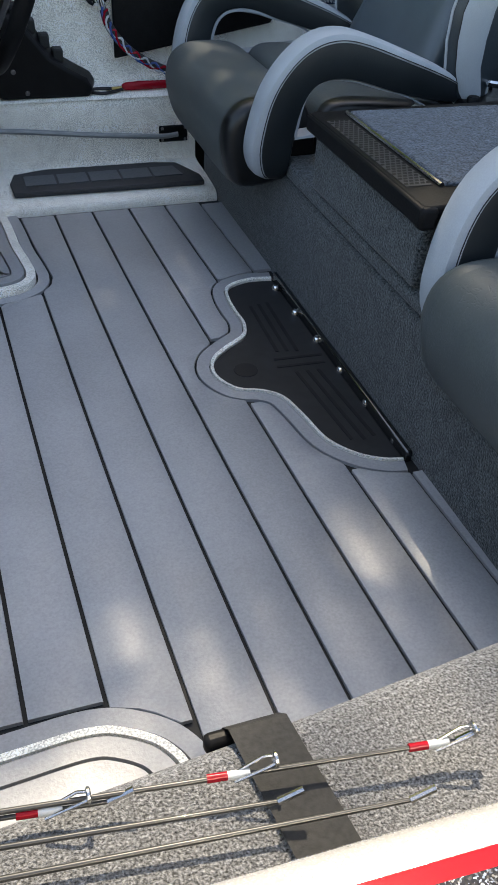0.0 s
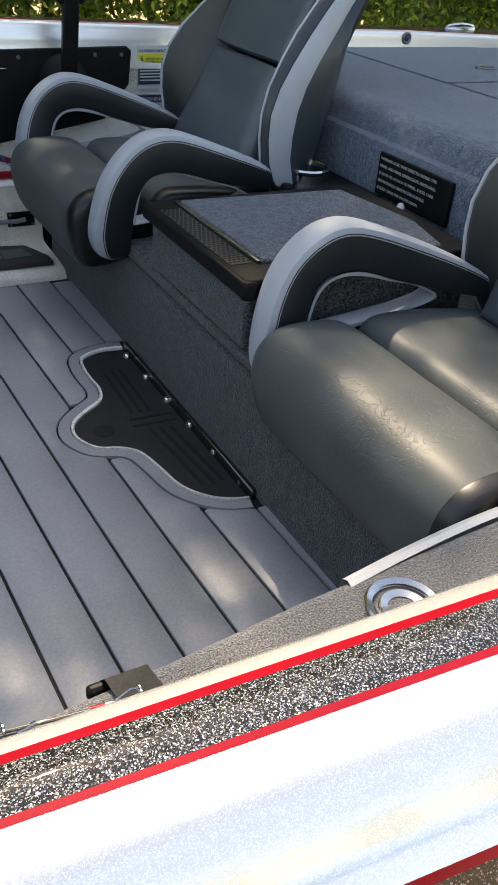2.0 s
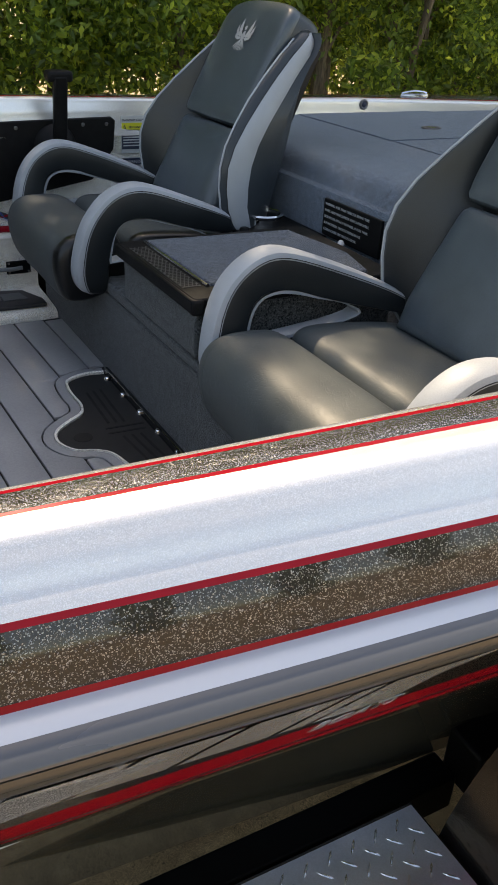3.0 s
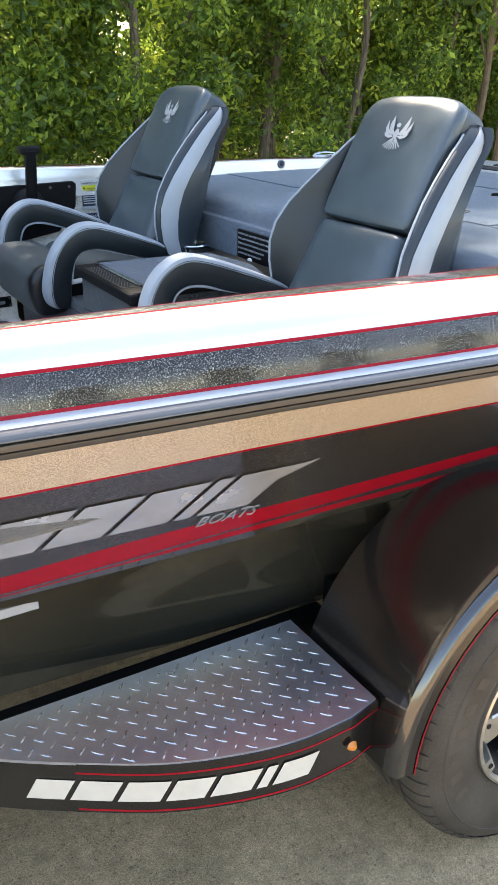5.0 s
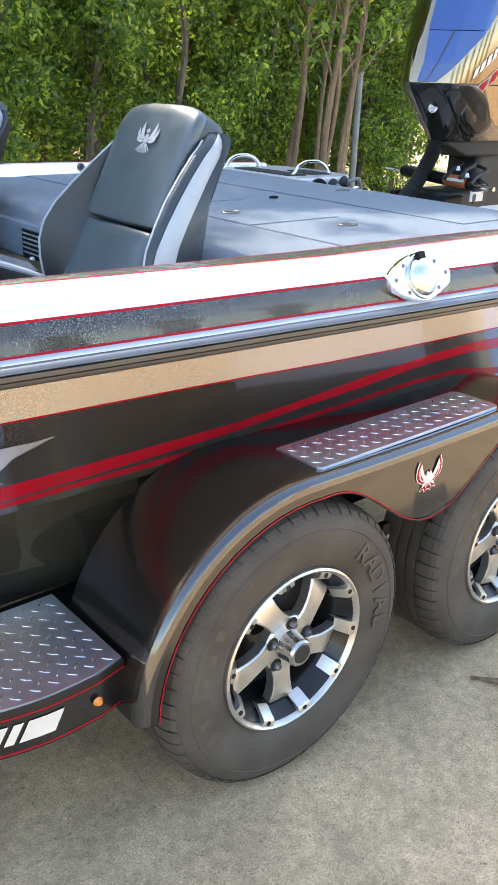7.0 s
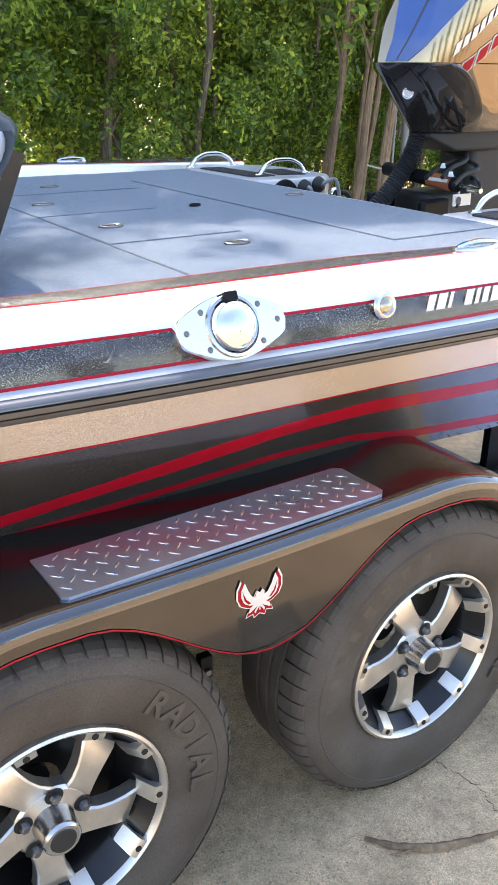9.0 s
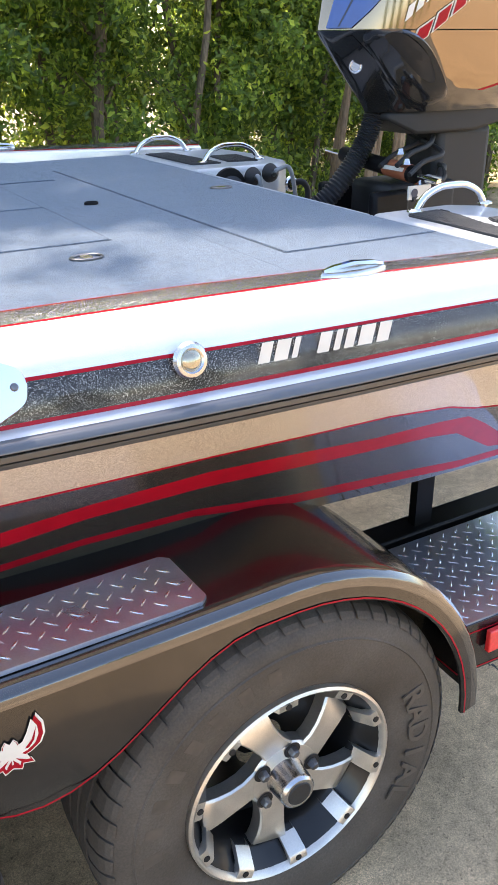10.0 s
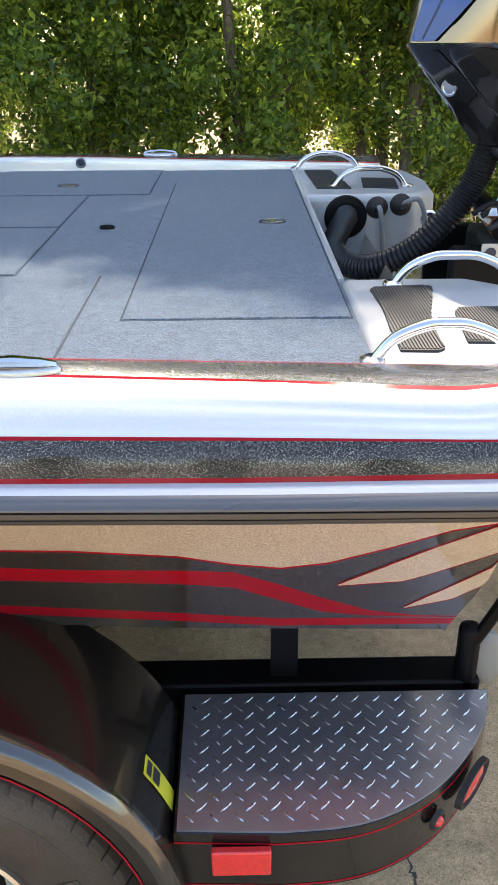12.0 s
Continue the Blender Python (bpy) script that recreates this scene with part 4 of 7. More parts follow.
def skirt_low(x, z):
    """How far the outer skirt hangs below the top edge."""
    d = abs(x - 0.43)
    return 0.022 + 0.168 * max(0.0, 0.5 + 0.5 * math.cos(min(1.0, d / 0.36) * math.pi))


def fender(sign, label):
    f = thing("fender", label, "fender", "trailer fenders")
    top = fender_top()
    ym = (lambda y: y) if sign > 0 else (lambda y: 2 * YC - y)
    rows = []
    for i, (x, z) in enumerate(top):
        a, b = top[max(i - 1, 0)], top[min(i + 1, len(top) - 1)]
        t = Vector((b[0] - a[0], 0, b[1] - a[1])).normalized()
        nx, nz = -t.z, t.x
        row = []
        for y, d in ((0.315, -0.03), (0.31, 0.0), (0.20, 0.002), (0.085, 0.001), (0.032, 0.0)):
            row.append((x + nx * d, ym(y), z + nz * d))
        rows.append(row)
    part("fender_top", loft(rows), M_FENDER, f)
    lip, skirt, pin, inner = [], [], [], []
    for i, (x, z) in enumerate(top):
        a, b = top[max(i - 1, 0)], top[min(i + 1, len(top) - 1)]
        t = Vector((b[0] - a[0], 0, b[1] - a[1])).normalized()
        nx, nz = -t.z, t.x
        h = skirt_low(x, z)
        P = lambda y, d: (x + nx * d, ym(y), z + nz * d)
        lip.append([P(0.032, 0.0), P(0.0160, -0.0003), P(0.0140, -0.0010), P(0.0120, -0.0021), P(0.0060, -0.0060), P(0.0020, -0.0095), P(0.0007, -0.0125), P(0.0, -0.026)])
        skirt.append([P(0.0, -0.026), P(-0.002, -0.030 - h * 0.5), P(-0.003, -0.026 - h), P(0.0, -0.030 - h), P(0.006, -0.030 - h), P(0.012, -0.028)])
        pin.append([P(-0.0046, -0.0225 - h), P(-0.0046, -0.0258 - h)])
    part("fender_lip", loft(lip), M_SILVERPAINT, f, "rounded glossy edge of the fender")
    part("skirt", loft(skirt), M_FENDER, f)
    part("pinstripe", loft(pin), M_RED, f, "red pinstripe")
    return f


M_SILVERPAINT = material("fender_edge", (0.018, 0.017, 0.016), 0.12, var=0.1, coat=1.0, spec=1.0)
fender(1, "glossy black tandem fender with red pinstripe")
fender(-1, "glossy black tandem fender with red pinstripe")


def tread_bars(outline, z, pitch=0.039):
    """Raised lozenges of a tread plate inside an outline."""
    bm = bmesh.new()

    def inside(x, y):
        c = False
        for (x1, y1), (x2, y2) in zip(outline, outline[1:] + outline[:1]):
            if (y1 > y) != (y2 > y) and x < (x2 - x1) * (y - y1) / (y2 - y1) + x1:
                c = not c
        return c

    x0, y0 = min(p[0] for p in outline), min(p[1] for p in outline)
    nx, ny = int((max(p[0] for p in outline) - x0) / pitch) + 2, int((max(p[1] for p in outline) - y0) / pitch * 2) + 2
    for j in range(ny):
        for i in range(nx):
            x, y = x0 + (i + 0.5 * (j % 2)) * pitch, y0 + 0.008 + j * pitch * 0.5
            a = radians(-48 if j % 2 else 48)
            c, s = math.cos(a), math.sin(a)
            if not all(inside(x + c * d, y + s * d) for d in (-0.013, 0.013)):
                continue
            ring = [(x + u * c - v * s, y + u * s + v * c) for u, v in ((-0.0130, 0), (-0.007, 0.0019), (0.007, 0.0019), (0.0130, 0), (0.007, -0.0019), (-0.007, -0.0019))]
            lo = [bm.verts.new((px, py, z)) for px, py in ring]
            hi = [bm.verts.new((x + (px - x) * 0.62, y + (py - y) * 0.5, z + 0.0014)) for px, py in ring]
            bm.faces.new(hi)
            for k in range(6):
                bm.faces.new((lo[k], lo[(k + 1) % 6], hi[(k + 1) % 6], hi[k]))
    return bm


def step(outline, z, h, label):
    s = thing("tread_step", label, "step", "trailer steps")
    pl = part("tread_plate", prism(outline, z - 0.006, z), M_PLATE, s, "silver tread plate")
    t = part("tread_relief", tread_bars(outline, z), M_TREAD, pl, "raised polished lozenges", smooth=False)
    t["kind"] = "stuff"
    cx = sum(p[0] for p in outline) / len(outline)
    cy = sum(p[1] for p in outline) / len(outline)
    grow = [(cx + (x - cx) * 1.012, cy + (y - cy) * 1.03) for x, y in outline]
    part("skirt", loft([[(x, y, z - 0.004) for x, y in grow], [(x, y, z - h) for x, y in grow]], True, True), M_FENDER, s, "glossy black step skirt")
    for dz in (-0.022, -h + 0.008):
        out = [(cx + (x - cx) * 1.014, cy + (y - cy) * 1.035) for x, y in outline]
        part("pinstripe", loft([[(x, y, z + dz) for x, y in out], [(x, y, z + dz - 0.004) for x, y in out]], True), M_RED, s, "red pinstripe")
    return s


M_TREAD = material("tread_bar", (0.66, 0.68, 0.72), 0.27, metal=1.0, var=0.08, scale=30)
FRONT = [(-0.438, 0.36)] + [(-0.432, 0.078)] + smooth_line([(-0.50, 0.062), (-0.61, 0.062), (-0.72, 0.085), (-0.84, 0.13), (-0.96, 0.20), (-1.08, 0.28), (-1.18, 0.365)], 5)
REAR = [(1.285, 0.345), (1.287, 0.053)] + smooth_line([(1.45, 0.047), (1.55, 0.055), (1.63, 0.08), (1.71, 0.13), (1.78, 0.205), (1.825, 0.28), (1.845, 0.345)], 5)
step(FRONT, 0.511, 0.112, "silver tread-plate step in front of the wheels, black skirt")
step(REAR, 0.527, 0.125, "silver tread-plate step behind the wheels, black skirt")
PAD = [(0.050, 0.172), (0.053, 0.042), (0.064, 0.033), (0.712, 0.036), (0.724, 0.048), (0.718, 0.168), (0.704, 0.180)]
fp = thing("fender_pad", "tread-plate pad on top of the fender", "step pad")
p = part("tread_plate", prism(PAD, HZ + RF - 0.004, HZ + RF + 0.0042), M_PLATE, fp)
t = part("tread_relief", tread_bars(PAD, HZ + RF + 0.0042), M_TREAD, p, smooth=False)
t["kind"] = "stuff"

# frame rails, posts and axles
for y, sgn in ((0.40, 1), (2 * YC - 0.40, -1)):
    part("frame_rail", box(-0.30, 1.838, y - 0.035, y + 0.04, 0.43, 0.53), M_FRAMEBLACK, trailer, bevel=0.006)
    part("frame_rail", box(-3.2, -0.30, y + 0.03 * sgn - 0.03, y + 0.03 * sgn + 0.03, 0.38, 0.455), M_FRAMEBLACK, trailer, bevel=0.006)
    for x in (0.35, 1.47):
        part("bunk_post", box(x - 0.025, x + 0.025, y - 0.012, y + 0.012, 0.5, 0.70), M_FRAMEBLACK, trailer)
    part("bunk", box(-2.4, 0.9, y + sgn * 0.24, y + sgn * 0.34, 0.35, 0.40), M_RUBBER, trailer)
part("guide_post", box(1.792, 1.832, 0.365, 0.405, 0.50, 0.648), M_FRAMEBLACK, trailer, "black post at the end of the frame", bevel=0.014)
part("guide_pole", tube([(1.818, 0.375, 0.615), (1.838, 0.375, 0.655), (1.90, 0.375, 0.79), (1.965, 0.375, 0.94)], 0.0115, 10), M_FRAMEBLACK, trailer, "thin black guide pole")
part("end_guard", loft([[(1.852 + 0.036 * k * math.cos(a), y, 0.555 + 0.062 * k * math.sin(a)) for a in (2 * math.pi * n / 20 for n in range(20))] for y, k in ((0.418, 0.6), (0.414, 0.9), (0.408, 1.0), (0.396, 1.0), (0.390, 0.9), (0.386, 0.6))], True, True), M_POSTGREY, trailer, "grey rounded guard")
hang = part("skirt_bracket", box(0.300, 0.326, 0.040, 0.060, 0.535, 0.585), M_FRAMEBLACK, trailer, "small black bracket under the fender", bevel=0.003)
part("bolt_head", lathe([(0.0, 0.033), (0.007, 0.033), (0.0085, 0.036), (0.0085, 0.041)], 6, (0.313, 0.0, 0.553)), M_STEELDARK, hang)
for x in (0.0, 0.86):
    part("axle", tube([(x, 0.15, HZ), (x, 2 * YC - 0.15, HZ)], 0.035, 12), M_FRAMEBLACK, trailer)
for x in (-2.2, 0.43):
    part("cross_member", box(x - 0.04, x + 0.04, 0.40, 2 * YC - 0.40, 0.43, 0.51), M_FRAMEBLACK, trailer)

# ---- seats ----


def worn_vinyl():
    """Seat vinyl with fine cracked creases that come and go."""
    m = material("worn_vinyl", (0.066, 0.078, 0.079), 0.5, var=0.15, scale=9, fine=0.12, fine_scale=420, spec=0.4)
    nt = m.node_tree
    bsdf = nt.nodes["Principled BSDF"]
    co = nt.nodes.new("ShaderNodeTexCoord")
    bend = nt.nodes.new("ShaderNodeTexNoise")
    bend.inputs["Scale"].default_value, bend.inputs["Detail"].default_value = 16, 4
    nt.links.new(co.outputs["Object"], bend.inputs["Vector"])
    mix = nt.nodes.new("ShaderNodeMix")
    mix.data_type = "RGBA"
    mix.inputs[0].default_value = 0.22
    nt.links.new(co.outputs["Object"], mix.inputs[6])
    nt.links.new(bend.outputs["Color"], mix.inputs[7])
    cells = nt.nodes.new("ShaderNodeTexVoronoi")
    cells.feature = "DISTANCE_TO_EDGE"
    cells.inputs["Scale"].default_value = 34
    nt.links.new(mix.outputs[2], cells.inputs["Vector"])
    line = nt.nodes.new("ShaderNodeMapRange")
    line.inputs["From Max"].default_value = 0.055
    nt.links.new(cells.outputs["Distance"], line.inputs["Value"])
    where = nt.nodes.new("ShaderNodeTexNoise")
    where.inputs["Scale"].default_value, where.inputs["Detail"].default_value = 7, 3
    nt.links.new(co.outputs["Object"], where.inputs["Vector"])
    gate = nt.nodes.new("ShaderNodeMapRange")
    gate.inputs["From Min"].default_value, gate.inputs["From Max"].default_value = 0.44, 0.62
    nt.links.new(where.outputs["Fac"], gate.inputs["Value"])
    relief = nt.nodes.new("ShaderNodeMath")
    relief.operation = "MULTIPLY"
    flip = nt.nodes.new("ShaderNodeMath")
    flip.operation = "SUBTRACT"
    flip.inputs[0].default_value = 1.0
    nt.links.new(line.outputs[0], flip.inputs[1])
    nt.links.new(flip.outputs[0], relief.inputs[0])
    nt.links.new(gate.outputs[0], relief.inputs[1])
    bp = nt.nodes.new("ShaderNodeBump")
    bp.invert = True
    bp.inputs["Strength"].default_value, bp.inputs["Distance"].default_value = 0.2, 0.003
    nt.links.new(relief.outputs[0], bp.inputs["Height"])
    nt.links.new(bp.outputs[0], bsdf.inputs["Normal"])
    return m


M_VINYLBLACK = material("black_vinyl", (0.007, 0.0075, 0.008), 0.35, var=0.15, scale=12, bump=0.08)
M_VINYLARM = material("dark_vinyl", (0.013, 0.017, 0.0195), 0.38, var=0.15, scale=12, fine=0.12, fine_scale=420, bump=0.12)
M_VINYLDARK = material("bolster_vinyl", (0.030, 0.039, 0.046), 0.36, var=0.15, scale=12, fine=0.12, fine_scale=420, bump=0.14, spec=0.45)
M_VINYLWORN = worn_vinyl()
M_SEAM = material("dark_thread", (0.012, 0.013, 0.015), 0.7, var=0.1)
M_THREAD = material("silver_thread", (0.36, 0.38, 0.40), 0.5, var=0.1, scale=200)


def pillow(outline, to_world, thick, puff, inset=0.03, bm=None):
    """A puffed pad: rings of a flat outline drawn in as they rise."""
    cx = sum(p[0] for p in outline) / len(outline)
    cy = sum(p[1] for p in outline) / len(outline)

    def ring(k, d):
        out = []
        for u, v in outline:
            L = math.hypot(u - cx, v - cy)
            s = max(0.0, (L - k)) / L if L else 0
            out.append(to_world(cx + (u - cx) * s, cy + (v - cy) * s, d))
        return out

    rows = [ring(inset * 0.3, -0.01), ring(0, 0.0), ring(0, thick * 0.55), ring(inset * 0.25, thick * 0.85), ring(inset * 0.8, thick), ring(inset * 2.0, thick + puff * 0.45), ring(inset * 3.4, thick + puff * 0.85)]
    bm = loft(rows, True, False, bm)
    bm.verts.ensure_lookup_table()
    n = len(outline)
    bm.faces.new(bm.verts[-n:])
    return bm


WING_X = [(0.10, 0.070), (0.13, 0.046), (0.16, 0.022), (0.20, 0.006), (0.25, -0.001), (0.30, 0.0), (0.35, 0.015), (0.40, 0.047), (0.45, 0.090), (0.50, 0.140), (0.55, 0.194), (0.58, 0.232), (0.60, 0.260)]
WING_U = [(0.10, 0.262), (0.16, 0.268), (0.25, 0.270), (0.30, 0.271), (0.35, 0.266), (0.40, 0.254), (0.45, 0.234), (0.50, 0.216), (0.55, 0.199), (0.60, 0.180)]
BAND_W = [(0.10, 0.030), (0.16, 0.062), (0.25, 0.074), (0.35, 0.084), (0.45, 0.090), (0.55, 0.078), (0.60, 0.045)]
REAR_X = [(0.0, 0.14), (0.14, 0.168), (0.226, 0.191), (0.317, 0.215), (0.41, 0.238), (0.50, 0.268), (0.56, 0.287), (0.60, 0.292)]
PANEL_X = [(0.0, -0.04), (0.33, 0.098), (0.40, 0.150), (0.60, 0.262)]
ARM_OUT = [(-0.358, 0.024), (-0.380, 0.040), (-0.391, 0.078), (-0.386, 0.125), (-0.373, 0.175), (-0.352, 0.217), (-0.321, 0.252), (-0.282, 0.275), (-0.240, 0.281), (-0.19, 0.271), (-0.11, 0.243), (-0.02, 0.207), (0.035, 0.178), (0.068, 0.148)]
ARM_IN = [(-0.318, 0.020), (-0.311, 0.038), (-0.308, 0.070), (-0.306, 0.105), (-0.302, 0.140), (-0.294, 0.170), (-0.280, 0.190), (-0.258, 0.200), (-0.228, 0.202), (-0.188, 0.194), (-0.12, 0.172), (-0.03, 0.150), (0.03, 0.138), (0.062, 0.136)]


def seat(loc, label):
    s = thing("captain_seat", label, "boat seat", "captain seats", loc)
    # cushion: front roll, crease, rear pad; x fore and aft, y across, z above the box top
    prof_roll = smooth_line([(-0.22, 0.03), (-0.30, -0.004), (-0.36, -0.016), (-0.398, -0.010), (-0.416, 0.022), (-0.426, 0.08), (-0.413, 0.127), (-0.375, 0.152), (-0.31, 0.155), (-0.262, 0.146), (-0.241, 0.112)], 4)
    prof_rear = smooth_line([(0.12, 0.0), (-0.10, -0.01), (-0.234, 0.02), (-0.237, 0.10), (-0.214, 0.139), (-0.15, 0.144), (-0.03, 0.132), (0.06, 0.115)], 4)
    for name, pr in (("front_cushion", prof_roll), ("rear_cushion", prof_rear)):
        cx = sum(p[0] for p in pr) / len(pr)
        cz = sum(p[1] for p in pr) / len(pr)
        ring = lambda y, k: [(cx + (x - cx) * k, y, cz + (z - cz) * k) for x, z in pr]
        rows = [ring(y, k) for y, k in ((-0.206, 0.972), (-0.194, 0.986), (-0.176, 0.996), (-0.1, 1.0), (0.0, 0.994), (0.1, 1.0), (0.176, 0.996), (0.194, 0.986), (0.206, 0.972))]
        part(name, loft(rows, True), M_VINYLWORN, s, "creased charcoal vinyl cushion")
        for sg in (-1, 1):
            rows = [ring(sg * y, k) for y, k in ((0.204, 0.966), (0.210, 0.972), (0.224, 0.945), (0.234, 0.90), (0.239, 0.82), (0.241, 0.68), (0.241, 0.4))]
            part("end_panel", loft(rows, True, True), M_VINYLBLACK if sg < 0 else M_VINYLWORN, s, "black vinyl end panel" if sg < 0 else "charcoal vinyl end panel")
    part("seat_base", box(-0.27, 0.10, -0.20, 0.20, -0.10, 0.02), M_BLACKPLASTIC, s, bevel=0.01)
    # back: two wings, each an inner bolster coloured dark for its shade, a grey outer band and a dark side; the shell
    # closes the rear
    zs = [0.10, 0.115, 0.13, 0.145, 0.16, 0.18, 0.20, 0.225, 0.25, 0.275, 0.30, 0.325, 0.35, 0.375, 0.40, 0.425, 0.45, 0.475, 0.50, 0.525, 0.55, 0.57, 0.585, 0.595, 0.60]
    for sg in (1, -1):
        inner, edge, band, side, seam = [], [], [], [], []
        for z in zs:
            x, u, w = lerp_line(z, WING_X), lerp_line(z, WING_U), lerp_line(z, BAND_W)
            r, p = lerp_line(z, REAR_X), lerp_line(z, PANEL_X)
            top = max(0.0, (z - 0.57) / 0.03)
            u -= 0.014 * top * top
            w *= 1 - 0.35 * top * top
            P = lambda a, b, dz=0.0: (a, sg * b, z + dz)
            e = 0.014 * min(1.0, max(0.0, (z - 0.30) / 0.15))
            inner.append([P(p + 0.06, 0.125), P(p + 0.046, 0.150), P(x * 0.25 + p * 0.75 + 0.030, u * 0.22 + 0.122), P(x * 0.55 + p * 0.45 + 0.014, u * 0.55 + 0.066), P(x * 0.85 + p * 0.15 + 0.004, u * 0.85 + 0.010), P(x - 0.001, u - 0.013)])
            edge.append([P(x - 0.001, u - 0.013), P(x - 0.004, u - 0.007), P(x - 0.002, u + 0.001), P(x + 0.004 + e * 0.2, u + 0.006), P(x + 0.008 + e, u + 0.0085)])
            band.append([P(x + 0.008 + e, u + 0.0085), P(x + 0.012 + e, u + 0.0115), P(x + e + (w - e) * 0.45, u + 0.0125), P(x + e + (w - e) * 0.75, u + 0.010), P(x + w, u + 0.002), P(x + w + 0.003, u - 0.006)])
            m = max(r, x + w + 0.02)
            side.append([P(x + w, u + 0.0005), P(x + w + (m - x - w) * 0.5, u * 0.55 + 0.106), P(m - 0.012, u * 0.35 + 0.125), P(m + 0.004, u * 0.3 + 0.105), P(m + 0.014, 0.10), P(m + 0.018, 0.0)])
            seam.append(P(x + 0.0085 + e, u + 0.0092))
        # the arms' darker vinyl paints in the shade between pads and wing
        part("bolster", loft(inner), M_VINYLARM, s, "charcoal vinyl bolster, shade put in its colour")
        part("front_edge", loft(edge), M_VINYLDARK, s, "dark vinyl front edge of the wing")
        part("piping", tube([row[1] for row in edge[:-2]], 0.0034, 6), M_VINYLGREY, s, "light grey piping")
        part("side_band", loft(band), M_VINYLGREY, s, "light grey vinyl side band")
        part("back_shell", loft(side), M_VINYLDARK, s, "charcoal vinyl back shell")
        part("seam", tube(seam[2:-1], 0.0010, 5), M_SEAM, s, "dark stitched seam")
        ring = edge[-1] + band[-1][1:]
        mx, my = sum(p[0] for p in ring) / len(ring), sum(p[1] for p in ring) / len(ring)
        cap = [[(mx + (px - mx) * k, my + (py - my) * k, pz + dz) for px, py, pz in ring] for k, dz in ((1.0, 0.0), (0.93, 0.003), (0.7, 0.005), (0.2, 0.006))]
        part("wing_top", loft(cap, True, True), M_VINYLARM, s)
    lean = radians(24)

    def back(u, v, d):
        """u across, v up along the back, d forward of it."""
        return (0.020 + v * math.sin(lean) - d * math.cos(lean), u, 0.092 + v * math.cos(lean) + d * math.sin(lean))

    tip = radians(27)

    def head(u, v, d):
        """As back(), for the head panel, whose top rolls backwards."""
        e = max(0.0, v - 0.25)
        d -= 2.0 * e * e
        return (0.083 + v * math.sin(tip) - d * math.cos(tip), u, 0.375 + (v - 0.5 * e * e) * math.cos(tip) + d * math.sin(tip))

    part("back_filler", loft([[back(u * k, v, d) for u, v in ((0.17, 0.0), (0.17, 0.55), (-0.17, 0.55), (-0.17, 0.0))] for d, k in ((-0.10, 0.9), (-0.02, 1.0))], True, True), M_VINYLBLACK, s)
    lower = [(0.185, 0.02), (0.192, 0.08), (0.182, 0.17), (0.168, 0.262), (0.162, 0.276), (0.150, 0.284), (0.0, 0.288)]
    lower = lower + [(-u, v) for u, v in lower[-2::-1]]
    part("lower_panel", pillow(lower, back, 0.052, 0.012, 0.020), M_VINYL, s, "charcoal vinyl lumbar panel")
    upper = smooth_line([(0.166, 0.018), (0.171, 0.06), (0.171, 0.14), (0.171, 0.24), (0.165, 0.294), (0.142, 0.325), (0.078, 0.340), (0.0, 0.343)], 3)
    upper = upper + [(-u, v) for u, v in upper[-2::-1]] + [(-0.158, 0.010), (0.0, 0.007), (0.158, 0.010)]
    part("upper_panel", pillow(upper, lambda u, v, d: head(u, v, d - 0.030), 0.025, 0.006, 0.014), M_VINYL, s, "charcoal vinyl head panel")
    part("head_cap", loft([[head(u * k, (v - 0.16) * k2 + 0.16, d) for u, v in upper] for d, k, k2 in ((-0.016, 0.996, 0.998), (-0.072, 0.992, 0.995), (-0.084, 0.985, 0.991), (-0.096, 0.97, 0.980), (-0.107, 0.94, 0.958), (-0.116, 0.89, 0.92), (-0.122, 0.80, 0.85), (-0.126, 0.62, 0.7))], True, True), M_VINYLDARK, s, "darker vinyl side and back of the head panel")
    for sg in (1, -1):
        part("seam", tube([head(sg * u, v, -0.018) for u, v in ((0.1695, 0.03), (0.1717, 0.10), (0.1717, 0.18), (0.170, 0.24))], 0.0008, 5), M_SEAM, s)

    # embroidered bird: wings of several feathers, body, head and a fanned tail
    bm = bmesh.new()

    def poly(pts):
        bm.faces.new([bm.verts.new(head(u * 0.047, 0.231 + v * 0.047, 0.0022)) for u, v in pts])

    for sg in (1, -1):
        for q in ([(0.10, -0.12), (0.30, 0.12), (0.62, 0.92), (0.72, 0.45), (0.62, 0.0), (0.40, -0.15)], [(0.45, -0.10), (0.70, 0.15), (0.95, 0.62), (0.98, 0.22), (0.82, -0.08)], [(0.12, -0.2), (0.5, -0.13), (0.95, -0.02), (0.80, -0.22), (0.45, -0.32)]):
            poly([(sg * u, v) for u, v in q])
        for a in (4, 16, 28, 42):
            c, k = math.sin(radians(a)), math.cos(radians(a))
            poly([(sg * (0.02 + 0.08 * c), -0.30), (sg * (c * 0.95 - 0.03), -0.30 - 0.62 * k), (sg * (c * 0.95 + 0.05), -0.30 - 0.58 * k), (sg * (0.07 + 0.08 * c), -0.27)])
    poly([(-0.14, -0.32), (0.14, -0.32), (0.2, 0.0), (0.08, 0.2), (-0.08, 0.2), (-0.2, 0.0)])
    poly([(-0.08, 0.3), (0.1, 0.26), (0.24, 0.4), (0.06, 0.52), (-0.1, 0.46)])
    part("embroidery", bm, M_THREAD, s, "pale embroidered bird emblem", smooth=False)

    # armrests: an arch from the seat's side up and back, grey over the outside, with a lined opening
    outer, inside = smooth_line(ARM_OUT, 3), smooth_line(ARM_IN, 3)
    n = len(outer)
